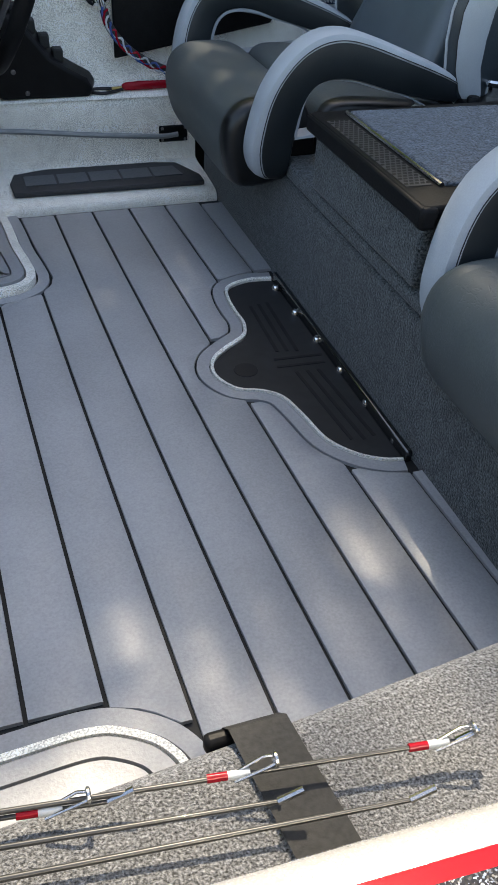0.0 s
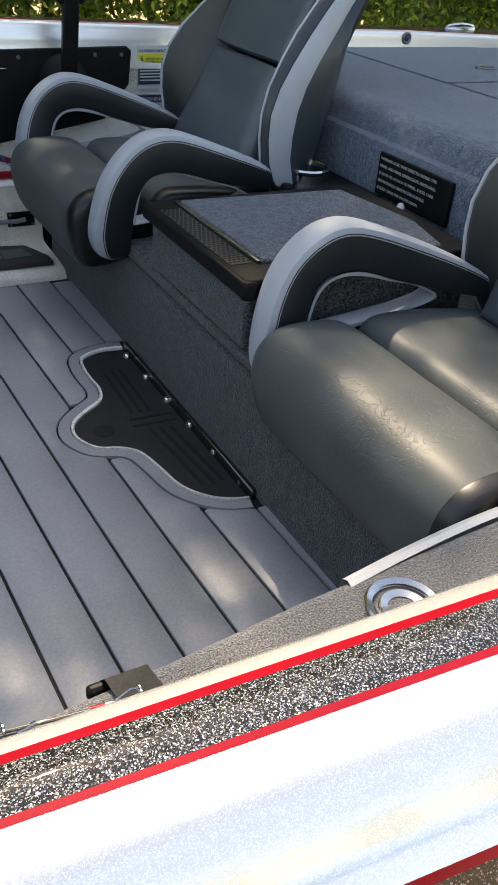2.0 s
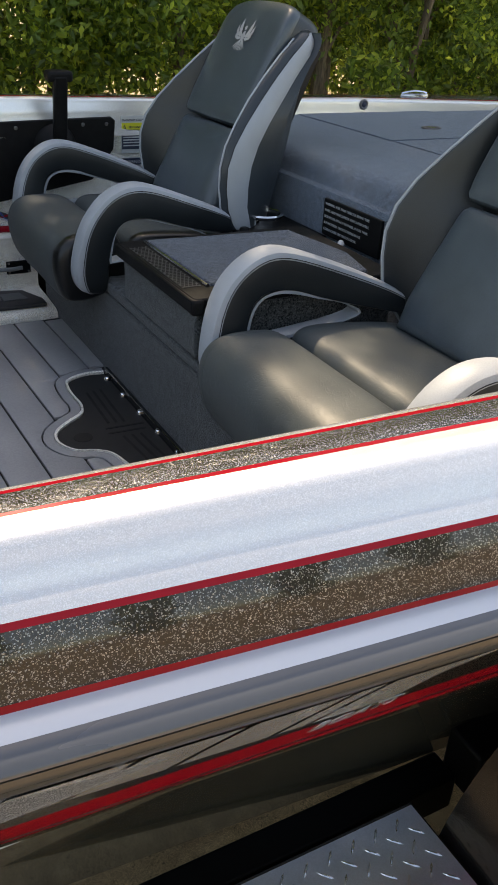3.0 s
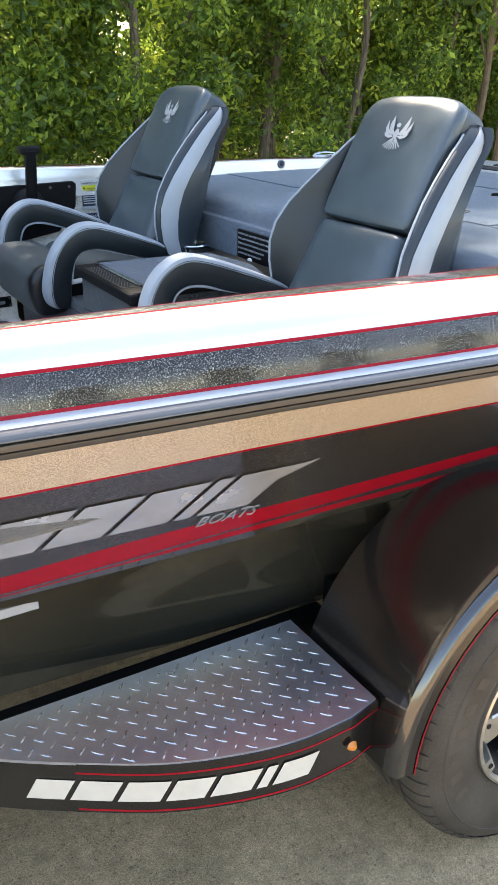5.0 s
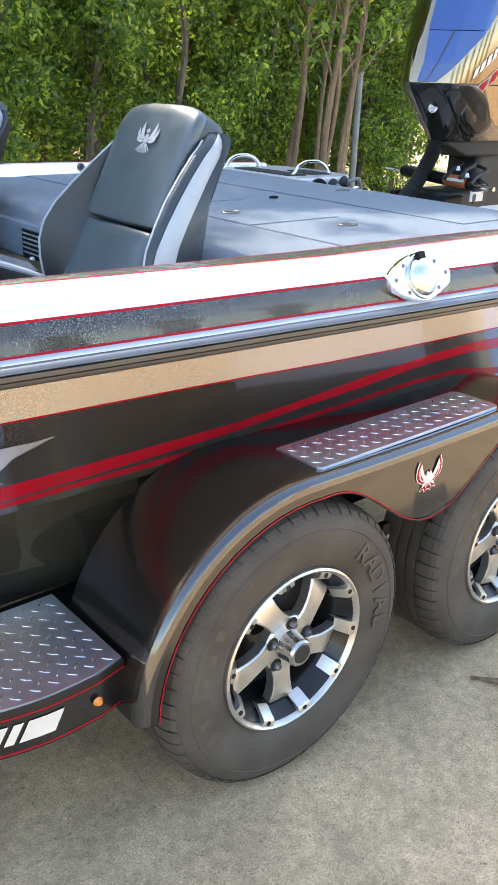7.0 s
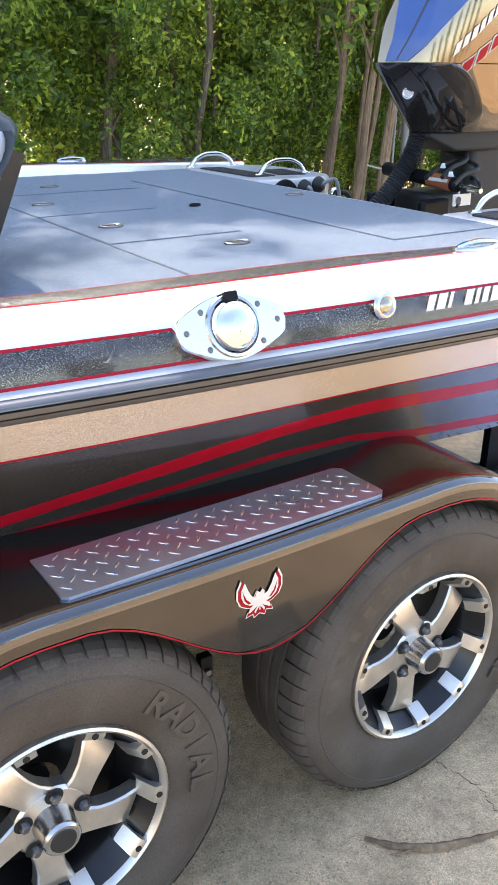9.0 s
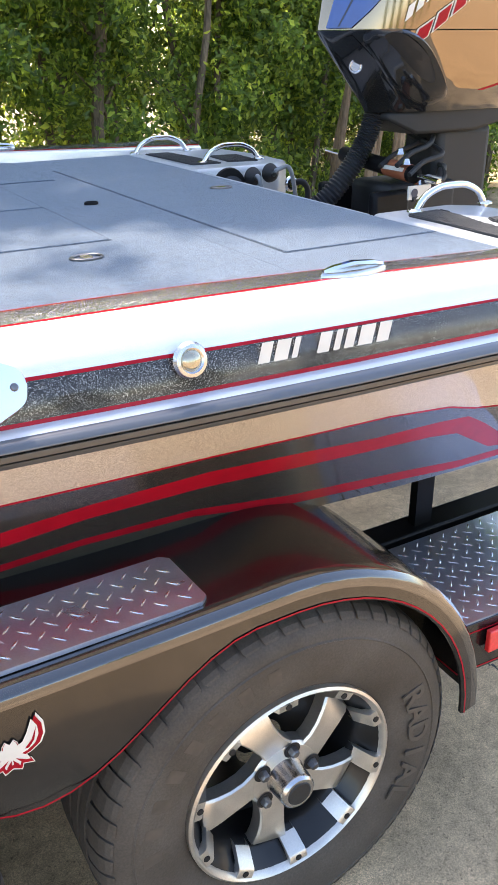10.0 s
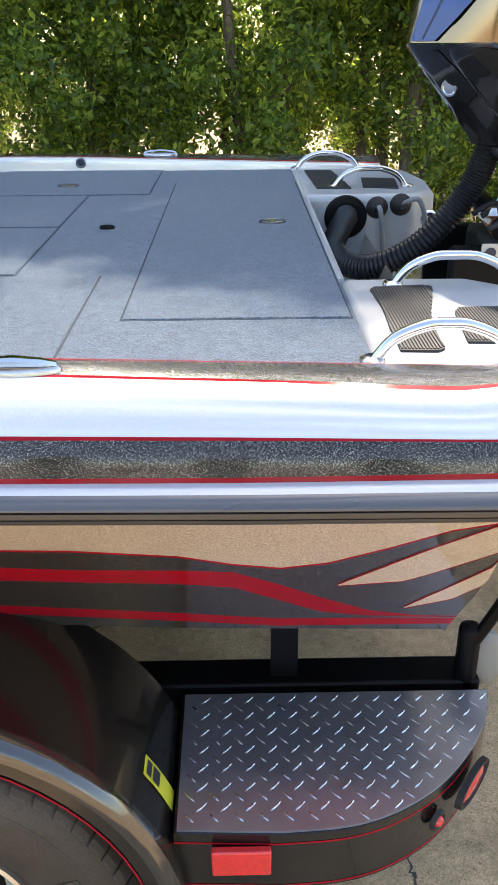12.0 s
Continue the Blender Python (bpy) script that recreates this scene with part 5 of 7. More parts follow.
    for sg in (-1, 1):
        core, cap, seams = [], [], ([], [])
        for i in range(n):
            o, q = np.array(outer[i]), np.array(inside[i])
            f = i / (n - 1)
            y = sg * lerp_line(f, [(0.0, 0.264), (0.15, 0.272), (0.4, 0.288), (0.6, 0.290), (0.78, 0.280), (0.9, 0.252), (1.0, 0.228)])
            hw = lerp_line(f, [(0.0, 0.018), (0.04, 0.023), (0.12, 0.026), (0.5, 0.028), (0.8, 0.029), (0.95, 0.025), (1.0, 0.012)])
            P = lambda e, d: (float(q[0] + (o[0] - q[0]) * d), y + e * hw, float(q[1] + (o[1] - q[1]) * d))
            core.append([P(e, d) for e, d in ((0.55, 0.0), (0.85, 0.05), (1.0, 0.2), (1.0, 0.8), (0.85, 0.95), (0.5, 0.99), (-0.5, 0.99), (-0.85, 0.95), (-1.0, 0.8), (-1.0, 0.2), (-0.85, 0.05), (-0.55, 0.0))])
            c = lerp_line(f, [(0.0, 0.72), (0.3, 0.78), (0.6, 0.80), (1.0, 0.80)])
            cap.append([P(e, d) for e, d in ((1.0, c), (1.06, c + 0.01), (1.05, 0.86), (0.92, 0.965), (0.6, 1.02), (0.0, 1.035), (-0.6, 1.02), (-0.92, 0.965), (-1.05, 0.86), (-1.06, c + 0.01), (-1.0, c))])
            seams[0].append(P(1.075, c + 0.05))
            seams[1].append(P(-1.075, c + 0.05))
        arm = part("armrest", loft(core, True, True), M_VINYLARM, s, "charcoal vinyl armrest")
        part("arm_cap", loft(cap), M_VINYLGREY, arm, "light grey vinyl cap")
        for line in seams:
            part("seam", tube(line[1:-1], 0.0009, 5), M_SEAM, arm)
        y = sg * 0.280
        loop = [p for p in inside if p[1] > 0.10 and p[0] < -0.07] + [(-0.052, 0.148), (-0.046, 0.138), (-0.056, 0.128), (-0.12, 0.120), (-0.20, 0.112), (-0.285, 0.104)]
        loop = smooth_line(loop[::2], 3, True)
        mx, mz = sum(p[0] for p in loop) / len(loop), sum(p[1] for p in loop) / len(loop)
        rows = []
        for x, z in loop:
            L = math.hypot(x - mx, z - mz)
            ux, uz = (x - mx) / L, (z - mz) / L
            rows.append([(x + ux * d, y + e, z + uz * d) for d, e in ((0.004, -0.021), (-0.003, -0.020), (-0.005, -0.014), (-0.005, 0.014), (-0.003, 0.020), (0.004, 0.021))])
        part("arm_frame", loft(rows + rows[:1]), M_VINYLGREY, arm, "grey lining of the arm opening")
    part("slide_bar", tube([(-0.30, 0.205, 0.062), (-0.21, 0.225, 0.072), (-0.12, 0.236, 0.076)], 0.007, 8), M_CHROME, s, "chrome bar beside the cushion")
    part("slide_plate", box(-0.33, -0.10, 0.205, 0.25, 0.046, 0.054), M_STEELDARK, s, bevel=0.003)
    return s


seat_a = seat((-0.059, 0.808, 0.858), "charcoal and grey vinyl captain seat with armrests")
seat_b = copy_thing(seat_a, pose(-0.126, 1.929, 0.867))


# ---- starboard controls ----
ctl = thing("throttle_control", "black throttle lever on a black control panel", "throttle")
part("panel", loft([[(x, 2.386 - d, z) for x, z in [(-0.62, 1.175), (-0.155, 1.186), (-0.14, 1.175), (-0.148, 1.09), (-0.22, 1.0), (-0.62, 0.93)]] for d in (0.0, 0.012)], True, True), M_BLACKPLASTIC, ctl, bevel=0.004)
part("boss", lathe([(0.0, -0.05), (0.03, -0.048), (0.045, -0.03), (0.062, -0.012), (0.066, 0.0)], 32, (-0.335, 2.376, 1.105)), M_BLACKPLASTIC, ctl)
part("lever", loft([[(-0.335 + u * 0.02, 2.325 + v * 0.012 - 0.01 * k, 1.09 + 0.055 * k) for u, v in ((-1, -1), (1, -1), (1, 1), (-1, 1))] for k in range(5)], True, True), M_BLACKPLASTIC, ctl, bevel=0.005)
part("grip", box(-0.372, -0.298, 2.275, 2.325, 1.295, 1.325), M_BLACKPLASTIC, ctl, bevel=0.01, seg=3)
for x, z in ((-0.17, 1.165), (-0.245, 1.165), (-0.45, 1.16)):
    part("screw", lathe([(0.0, -0.003), (0.005, -0.002), (0.006, 0.0)], 12, (x, 2.374, z)), M_STEELDARK, ctl)

sticker = thing("capacity_label", "yellow, white and navy capacity label on the inner wall", "label")


def flat(name, x0, x1, z0, z1, y, mat, parent, label=""):
    return part(name, box(x0, x1, y - 0.0012, y, z0, z1), mat, parent, label)


flat("backing", -0.118, -0.032, 1.074, 1.186, 2.3875, M_PALEGREY, sticker)
flat("yellow_field", -0.116, -0.034, 1.133, 1.165, 2.386, M_YELLOW, sticker, "yellow field")
flat("navy_field", -0.116, -0.034, 1.086, 1.131, 2.386, M_NAVY, sticker, "navy field")
flat("warning_backing", -0.118, -0.032, 1.01, 1.06, 2.3875, M_PALEGREY, sticker)
flat("warning_field", -0.116, -0.034, 1.038, 1.058, 2.386, M_NAVY, sticker)
FACE_PORT = Matrix(((1, 0, 0, 0), (0, 0, -1, 0), (0, 1, 0, 0), (0, 0, 0, 1)))
for w, size, x, z, mat in (("MAXIMUM CAPACITIES", 0.0095, -0.115, 1.170, M_INK), ("6", 0.02, -0.111, 1.147, M_INK), ("PERSONS OR", 0.0095, -0.093, 1.149, M_INK), ("POUNDS, PERSONS, MOTOR", 0.0055, -0.104, 1.142, M_INK), ("WARNING", 0.015, -0.112, 1.042, M_PALEGREY)):
    lettering("label_line", w, size, Matrix.Translation((x, 2.3845, z)) @ FACE_PORT, mat, sticker, depth=0.0003)
for z in (1.122, 1.114, 1.106, 1.097, 1.026, 1.019):
    flat("print_bar", -0.112, -0.045, z - 0.0018, z + 0.0018, 2.3852, M_PALEGREY if z > 1.08 else M_NAVY, sticker)

# key switch with cable, and the lanyard on the shelf
key = thing("key_socket", "chrome key socket with a braided cable loom", "socket")
part("ring", lathe([(0.010, -0.012), (0.022, -0.014), (0.030, -0.008), (0.033, 0.004)], 36, (-0.655, 2.39, 1.075)), M_CHROME, key)
part("key", tube([(-0.655, 2.37, 1.08), (-0.652, 2.35, 1.07), (-0.645, 2.35, 1.045)], 0.007, 10), M_CHROME, key)
loom = smooth_line([(-0.645, 2.35, 1.045), (-0.635, 2.345, 1.01), (-0.60, 2.34, 0.965), (-0.55, 2.34, 0.93), (-0.49, 2.34, 0.905), (-0.43, 2.34, 0.89)], 6)
part("loom", tube(loom, 0.010, 10), M_RUBBER, key, "black braided loom")
for ph, mat in ((0.0, M_RED), (2.1, M_BLUE), (4.2, M_PALEGREY)):
    line = []
    for i, p in enumerate(loom):
        a = ph + i * 0.9
        line.append((p[0] + 0.007 * math.cos(a), p[1] - 0.0075, p[2] + 0.0078 * math.sin(a)))
    part("strand", tube(line, 0.0032, 6), mat, key)
lan = thing("kill_switch_lanyard", "red sleeved lanyard with a black loop on the shelf", "lanyard")
part("sleeve", tube([(-0.615, 2.33, 0.877), (-0.608, 2.33, 0.877), (-0.57, 2.331, 0.878), (-0.52, 2.332, 0.878), (-0.42, 2.335, 0.878)], [0.0045, 0.0092, 0.0105, 0.0098, 0.009], 12), M_RED, lan, "red plastic sleeve")
part("loop", tube(smooth_line([(-0.615, 2.325, 0.872), (-0.66, 2.30, 0.872), (-0.69, 2.31, 0.872), (-0.69, 2.335, 0.872), (-0.66, 2.34, 0.872), (-0.625, 2.332, 0.872)], 5), 0.004, 8), M_RUBBER, lan, "black loop")
part("clip", tube([(-0.64, 2.327, 0.875), (-0.612, 2.33, 0.875)], 0.0035, 8), M_GOLDMETAL, lan, "brass clip")
bracket = thing("cable_clamp", "black clamp plate with a grey cable on the low wall", "clamp")
part("plate", box(-0.535, -0.462, 2.2795, 2.287, 0.752, 0.792), M_BLACKPLASTIC, bracket, bevel=0.003)
part("cable", tube(smooth_line([(-0.49, 2.272, 0.773), (-0.54, 2.268, 0.772), (-0.70, 2.268, 0.785), (-0.95, 2.268, 0.81), (-1.4, 2.268, 0.84)], 6), 0.0065, 8), M_CABLEGREY, bracket, "grey cable")
for x in (-0.528, -0.469):
    for z in (0.758, 0.786):
        part("screw", lathe([(0.0, -0.002), (0.003, -0.0015), (0.004, 0.0)], 10, (x, 2.279, z)), M_STEELDARK, bracket)
pedal = thing("foot_throttle", "black foot throttle with cables", "pedal")
part("body", loft([[(x + dx, y, z) for x, z in [(-1.06, 1.06), (-0.90, 1.072), (-0.835, 1.02), (-0.785, 0.955), (-0.745, 0.93), (-0.705, 0.908), (-0.692, 0.885), (-0.70, 0.866), (-0.90, 0.868), (-0.95, 0.885)]] for y, dx in ((2.295, 0.0), (2.37, 0.02))], True, True), M_BLACKPLASTIC, pedal, bevel=0.008, seg=3)
for k in range(4):
    part("connector", box(-0.862 + k * 0.029, -0.838 + k * 0.029, 2.32, 2.352, 1.035 - k * 0.032, 1.066 - k * 0.032), M_RUBBER, pedal, bevel=0.004)
for x, z in ((-0.872, 0.93), (-0.845, 0.882)):
    part("screw", lathe([(0.0, -0.003), (0.005, -0.002), (0.006, 0.0)], 12, (x, 2.294, z)), M_STEELDARK, pedal)
helm = thing("steering_wheel", "black steering wheel with a padded rim", "steering wheel")
part("rim", tube([(-0.86 + 0.19 * math.cos(a) * 0.38, 1.99 + 0.19 * math.sin(a), 1.20 + 0.19 * math.cos(a) * 0.92) for a in (2 * math.pi * k / 40 for k in range(41))], 0.016, 12), M_BLACKPLASTIC, helm)
for a0 in (0.5, 2.6, 4.71):
    part("spoke", tube([(-0.86, 1.99, 1.20), (-0.86 + 0.18 * math.cos(a0) * 0.38, 1.99 + 0.18 * math.sin(a0), 1.20 + 0.18 * math.cos(a0) * 0.92)], 0.012, 8), M_STEELDARK, helm)
part("hub", lathe([(0.0, -0.03), (0.04, -0.025), (0.05, 0.02), (0.03, 0.12), (0.03, 0.2)], 24, (-0.90, 1.99, 1.20), "x"), M_BLACKPLASTIC, helm)
part("column", tube([(-0.92, 1.99, 1.20), (-1.15, 1.99, 1.10)], 0.04, 16), M_BLACKPLASTIC, helm)
dash = thing("helm_console", "dark plastic helm console at the starboard side", "console")
part("body", loft([[(x, y, z) for x, z in [(-1.05, 1.28), (-1.10, 1.0), (-1.0, FZ), (-1.7, FZ), (-1.7, 1.30)]] for y in (1.70, 2.36)], True, True), M_BLACKPLASTIC, dash, bevel=0.02, seg=3)

# ---- port ledge: rods, strap, cup rings ----
strap = thing("rod_strap", "black rod strap lying over the carpeted ledge", "strap")
part("webbing", loft([[(x0, 0.438, 1.055), (x0, 0.437, 1.095), (x0 + 0.001, 0.430, 1.1035), (x0 + 0.004, 0.405, 1.104), (x0 + 0.009, 0.372, 1.104), (x0 + 0.018, 0.30, 1.106)] for x0 in (-0.939, -0.93, -0.916, -0.908)]), M_WEBBING, strap)
part("buckle", box(-0.950, -0.934, 0.428, 0.4365, 1.086, 1.097), M_BLACKPLASTIC, strap, bevel=0.003)


def rod(y0, y1, x_tip, r0, label, z=1.112, bands=()):
    d = thing("fishing_rod", label, "fishing rod", "fishing rods")
    n = 14
    path = [(-1.9 + (x_tip + 1.9) * k / n, y0 + (y1 - y0) * k / n, z - 0.002 * math.sin(math.pi * k / n)) for k in range(n + 1)]
    part("blank", tube(path, [r0 + (0.0011 - r0) * k / n for k in range(n + 1)], 10), M_ROD, d, "dark graphite blank")
    at = lambda x: (x, y0 + (y1 - y0) * (x + 1.9) / (x_tip + 1.9), z)
    for xb in bands:
        a, b = at(xb), at(xb + 0.0095)
        part("red_wrap", tube([a, b], 0.0021, 10), M_RED, d, "red thread wrap")
        part("pale_wrap", tube([b, at(xb + 0.02)], 0.0021, 10), M_PALEGREY, d)
        gx, gy, gz = at(xb + 0.024)
        for s in (-0.002, 0.002):
            part("guide_leg", tube([(gx - 0.012, gy + s, gz), (gx + 0.003, gy + s * 1.5, gz + 0.006), (gx + 0.008, gy + s, gz + 0.006)], 0.0008, 6), M_STEEL, d)
        part("guide_ring", tube([(gx + 0.008, gy + 0.003 * math.cos(t), gz + 0.006 + 0.003 * math.sin(t)) for t in (2 * math.pi * k / 16 for k in range(17))], 0.0011, 6), M_STEEL, d, "steel line guide")
    tip = at(x_tip)
    part("tip_top", tube([tip, (tip[0] + 0.012, tip[1], tip[2] + 0.004)], 0.0018, 8), M_STEEL, d)
    return d


rod(0.53, 0.3865, -0.836, 0.0026, "dark graphite fishing rod with red thread wraps", 1.113, (-0.957, -0.860))
rod(0.53, 0.4075, -1.002, 0.0026, "slim graphite fishing rod with a wire guide", 1.109, (-1.042,))
rod(0.51, 0.3815, -0.93, 0.0032, "thick graphite fishing rod with steel guides", 1.116, ())
rod(0.475, 0.362, -0.875, 0.0031, "graphite fishing rod beside the gunwale", 1.122, ())
ring = thing("ledge_cup_holder", "steel cup holder set in the carpeted ledge", "cup holder", "cup holders", (-0.706, 0.402, 1.101))
part("rim", lathe([(0.023, -0.002), (0.028, 0.001), (0.031, 0.003), (0.029, 0.0045), (0.0245, 0.002)], 36, axis="z"), M_STEEL, ring)
part("inner_rim", lathe([(0.012, 0.0), (0.018, 0.002), (0.020, -0.001)], 36, axis="z"), M_STEEL, ring)
part("well", lathe([(0.023, 0.001), (0.022, -0.04), (0.0, -0.042)], 30, axis="z"), M_STEELDARK, ring)
# ---- fittings on the gunwale ----
SIDE_UP = lambda x, y, z, tilt=10: Matrix.Translation((x, y, z)) @ Matrix(((1, 0, 0, 0), (0, math.sin(radians(tilt)), -math.cos(radians(tilt)), 0), (0, math.cos(radians(tilt)), math.sin(radians(tilt)), 0), (0, 0, 0, 1)))


def disc(prof, seg=40):
    """Turned about local z, with (radius, height) points."""
    return lathe(prof, seg, axis="z")


fuel = thing("fuel_filler", "polished steel fuel filler plate with a domed cap", "fuel cap")
fuel.matrix_world = SIDE_UP(0.404, 0.099, 1.178, 24)
half = smooth_line([(-0.106, 0.0), (-0.098, 0.022), (-0.072, 0.036), (-0.035, 0.050), (0.0, 0.056), (0.035, 0.050), (0.072, 0.036), (0.098, 0.022), (0.106, 0.0)], 4)
ringp = half + [(x, -y) for x, y in half[-2:0:-1]]
part("plate", loft([[(x * k, y * k, z) for x, y in ringp] for k, z in ((1.0, -0.012), (1.0, 0.006), (0.985, 0.008))], True, True), M_CHROME, fuel, "mirror-polished plate")
for x, y in ((-0.088, 0.0), (-0.055, 0.03), (-0.052, -0.032), (0.088, 0.0), (0.055, 0.03), (0.052, -0.032)):
    bm = lathe([(0.0, 0.0105), (0.004, 0.010), (0.0055, 0.008)], 14, (x, y, 0), "z")
    part("screw", bm, M_STEELDARK, fuel)
cap = part("cap", disc([(0.0, 0.034), (0.012, 0.0335), (0.022, 0.031), (0.030, 0.027), (0.0355, 0.021), (0.0375, 0.0195), (0.0385, 0.021), (0.0415, 0.017), (0.0435, 0.010), (0.046, 0.008)]), M_CHROME, fuel, "domed chrome cap")
part("collar", disc([(0.046, 0.013), (0.051, 0.012), (0.053, 0.008)]), M_STEEL, fuel)
part("tab", box(-0.011, 0.013, 0.040, 0.056, 0.010, 0.022), M_BLACKPLASTIC, fuel, "black hinge tab", bevel=0.002)

light = thing("hull_light", "round chrome courtesy light in the side band", "light", "hull lights")
light.matrix_world = SIDE_UP(0.736, 0.094, 1.170, 12)
part("bezel", disc([(0.013, 0.004), (0.018, 0.007), (0.023, 0.006), (0.0265, 0.0)]), M_STEEL, light)
part("lens", disc([(0.0, 0.012), (0.008, 0.011), (0.013, 0.008), (0.016, 0.004)]), M_LENS, light, "domed clear lens")
far_light = thing("hull_light", "round dark button light on the inner gunwale", "light", "hull lights")
far_light.matrix_world = Matrix.Translation((0.815, 2 * YC - 0.287, 1.205)) @ Matrix.Rotation(radians(90), 4, "X")
part("bezel", disc([(0.010, 0.004), (0.014, 0.006), (0.018, 0.004), (0.019, 0.0)]), M_STEELDARK, far_light)
part("lens", disc([(0.0, 0.008), (0.006, 0.007), (0.011, 0.003)]), M_NAVY, far_light)


def cleat(x, y, z):
    c = thing("pull_up_cleat", "polished oval pull-up cleat on the gunwale", "cleat", "cleats", (x, y, z))
    ov = lambda a, b, n=36: [(a * math.cos(2 * math.pi * k / n), b * math.sin(2 * math.pi * k / n)) for k in range(n)]
    r = lambda ka, kb, h: [(u * ka, v * kb, h) for u, v in ov(0.066, 0.022)]
    part("base", loft([r(1, 1, -0.004), r(1, 1, 0.004), r(0.95, 0.9, 0.008), r(0.84, 0.62, 0.008), r(0.8, 0.5, 0.001)], True), M_STEEL, c)
    part("recess", loft([r(0.82, 0.55, 0.0015), r(0.4, 0.2, 0.001)], True, True), M_STEELDARK, c)
    part("horn", loft([[(u, v * w, 0.007 + 0.009 * (1 - (u / 0.062) ** 2) + h) for v, h in ((-1, 0), (-0.6, 0.005), (0.6, 0.005), (1, 0))] for u, w in ((-0.06, 0.004), (-0.04, 0.007), (0, 0.009), (0.04, 0.007), (0.06, 0.004))]), M_CHROME, c, "polished horn")


cleat(1.092, 0.205, 1.2215)
cleat(1.105, 2 * YC - 0.205, 1.2215)


def handle(x0, x1, y, h=0.062):
    g = thing("grab_handle", "polished stainless grab handle on the stern", "handle", "grab handles", (0, 0, 0))
    pts = smooth_line([(x0, y, 1.176), (x0 + 0.03, y, 1.176 + h * 0.62), (x0 + 0.075, y, 1.176 + h * 0.95), ((x0 + x1) / 2, y, 1.176 + h), (x1 - 0.075, y, 1.176 + h * 0.95), (x1 - 0.03, y, 1.176 + h * 0.62), (x1, y, 1.176)], 6)
    part("tube", tube(pts, 0.0095, 12), M_CHROME, g)
    for x in (x0, x1):
        part("foot", lathe([(0.011, 0.008), (0.019, 0.004), (0.02, 0.0)], 20, (x, y, 1.182), "z"), M_STEEL, g)


handle(1.592, 1.81, 0.335)
handle(1.695, 1.935, 0.76)
handle(1.61, 1.845, 2.36)
handle(1.705, 1.945, 1.95)

# ---- stern platforms ----
for y0, y1, x1, lab in ((0.296, 0.82, 1.95, "silver port stern platform"), (1.80, 2.394, 2.04, "silver starboard stern platform")):
    out = [(1.598, y0), (x1 - 0.10, y0), (x1 - 0.02, y0 + 0.08), (x1, (y0 + y1) / 2), (x1 - 0.03, y1 - 0.06), (x1 - 0.10, y1), (1.598, y1)]
    part("stern_platform", prism(out, 0.93, 1.180), M_SILVERCOAT, boat, lab, bevel=0.02, seg=4)
part("splash_well", box(1.60, 1.90, 0.80, 1.82, 0.86, 0.95), M_SILVERCOAT, boat, "silver splash well floor", bevel=0.02)
part("deck_edge", tube([(1.602, 0.83, 1.165), (1.604, 1.3, 1.166), (1.606, 1.86, 1.165), (1.606, 2.37, 1.172)], 0.011, 8), M_SILVERCOAT, boat)
part("deck_end", box(1.56, 1.599, 0.82, 1.80, 0.95, 1.150), M_CARPET, boat)


def grip_pad(outline, z):
    pd = thing("grip_pad", "black ribbed grip pad on the stern platform", "grip pad", "grip pads")
    part("pad", prism(outline, z - 0.004, z + 0.002), M_EVADARK, pd)
    bm = bmesh.new()
    x0, x1 = min(p[0] for p in outline), max(p[0] for p in outline)
    n = int((x1 - x0) / 0.0055)
    for k in range(n):
        x = x0 + 0.003 + k * 0.0055
        ys = []
        for (xa, ya), (xb, yb) in zip(outline, outline[1:] + outline[:1]):
            if (xa - x) * (xb - x) < 0:
                ys.append(ya + (yb - ya) * (x - xa) / (xb - xa))
        if len(ys) == 2:
            box(x - 0.0015, x + 0.0015, min(ys) + 0.004, max(ys) - 0.004, z + 0.001, z + 0.0040, bm)
    part("ribs", bm, M_EVADARK, pd, smooth=False)


PZ = 1.182
grip_pad([(1.642, 0.375), (1.700, 0.370), (1.712, 0.382), (1.716, 0.46), (1.728, 0.56), (1.752, 0.66), (1.768, 0.735), (1.755, 0.745), (1.655, 0.735), (1.645, 0.72), (1.65, 0.60), (1.644, 0.48)], PZ)
grip_pad([(1.755, 0.41), (1.92, 0.40), (1.94, 0.60), (1.785, 0.595), (1.772, 0.57)], PZ)
grip_pad([(1.65, 1.92), (1.76, 1.91), (1.75, 2.10), (1.735, 2.31), (1.64, 2.32)], PZ)
grip_pad([(1.80, 1.93), (1.91, 1.90), (1.93, 2.10), (1.82, 2.12)], PZ)

# ---- rigging: hose, plugs and leads on the well's starboard face ----


def on_well(x, z):
    return Matrix.Translation((x, 1.80, z)) @ Matrix.Rotation(radians(90), 4, "X")


rig = thing("rigging_hose", "black corrugated rigging hose running from the well to the motor", "hose")
fl = part("flange", disc([(0.036, 0.012), (0.05, 0.014), (0.064, 0.008), (0.067, 0.0)]), M_BLACKPLASTIC, rig, "black round flange")
fl.matrix_local = on_well(1.731, 1.113)
hose = smooth_line([(1.731, 1.80, 1.113), (1.725, 1.755, 1.118), (1.695, 1.68, 1.09), (1.672, 1.60, 1.06), (1.70, 1.52, 1.036), (1.77, 1.46, 1.042), (1.87, 1.42, 1.098), (1.95, 1.40, 1.185), (2.0, 1.39, 1.262), (2.025, 1.38, 1.33), (2.04, 1.375, 1.40)], 18)
part("hose", tube(hose, [0.033 + (0.0028 if i % 2 else -0.0028) for i in range(len(hose))], 16), M_CONDUIT, rig)
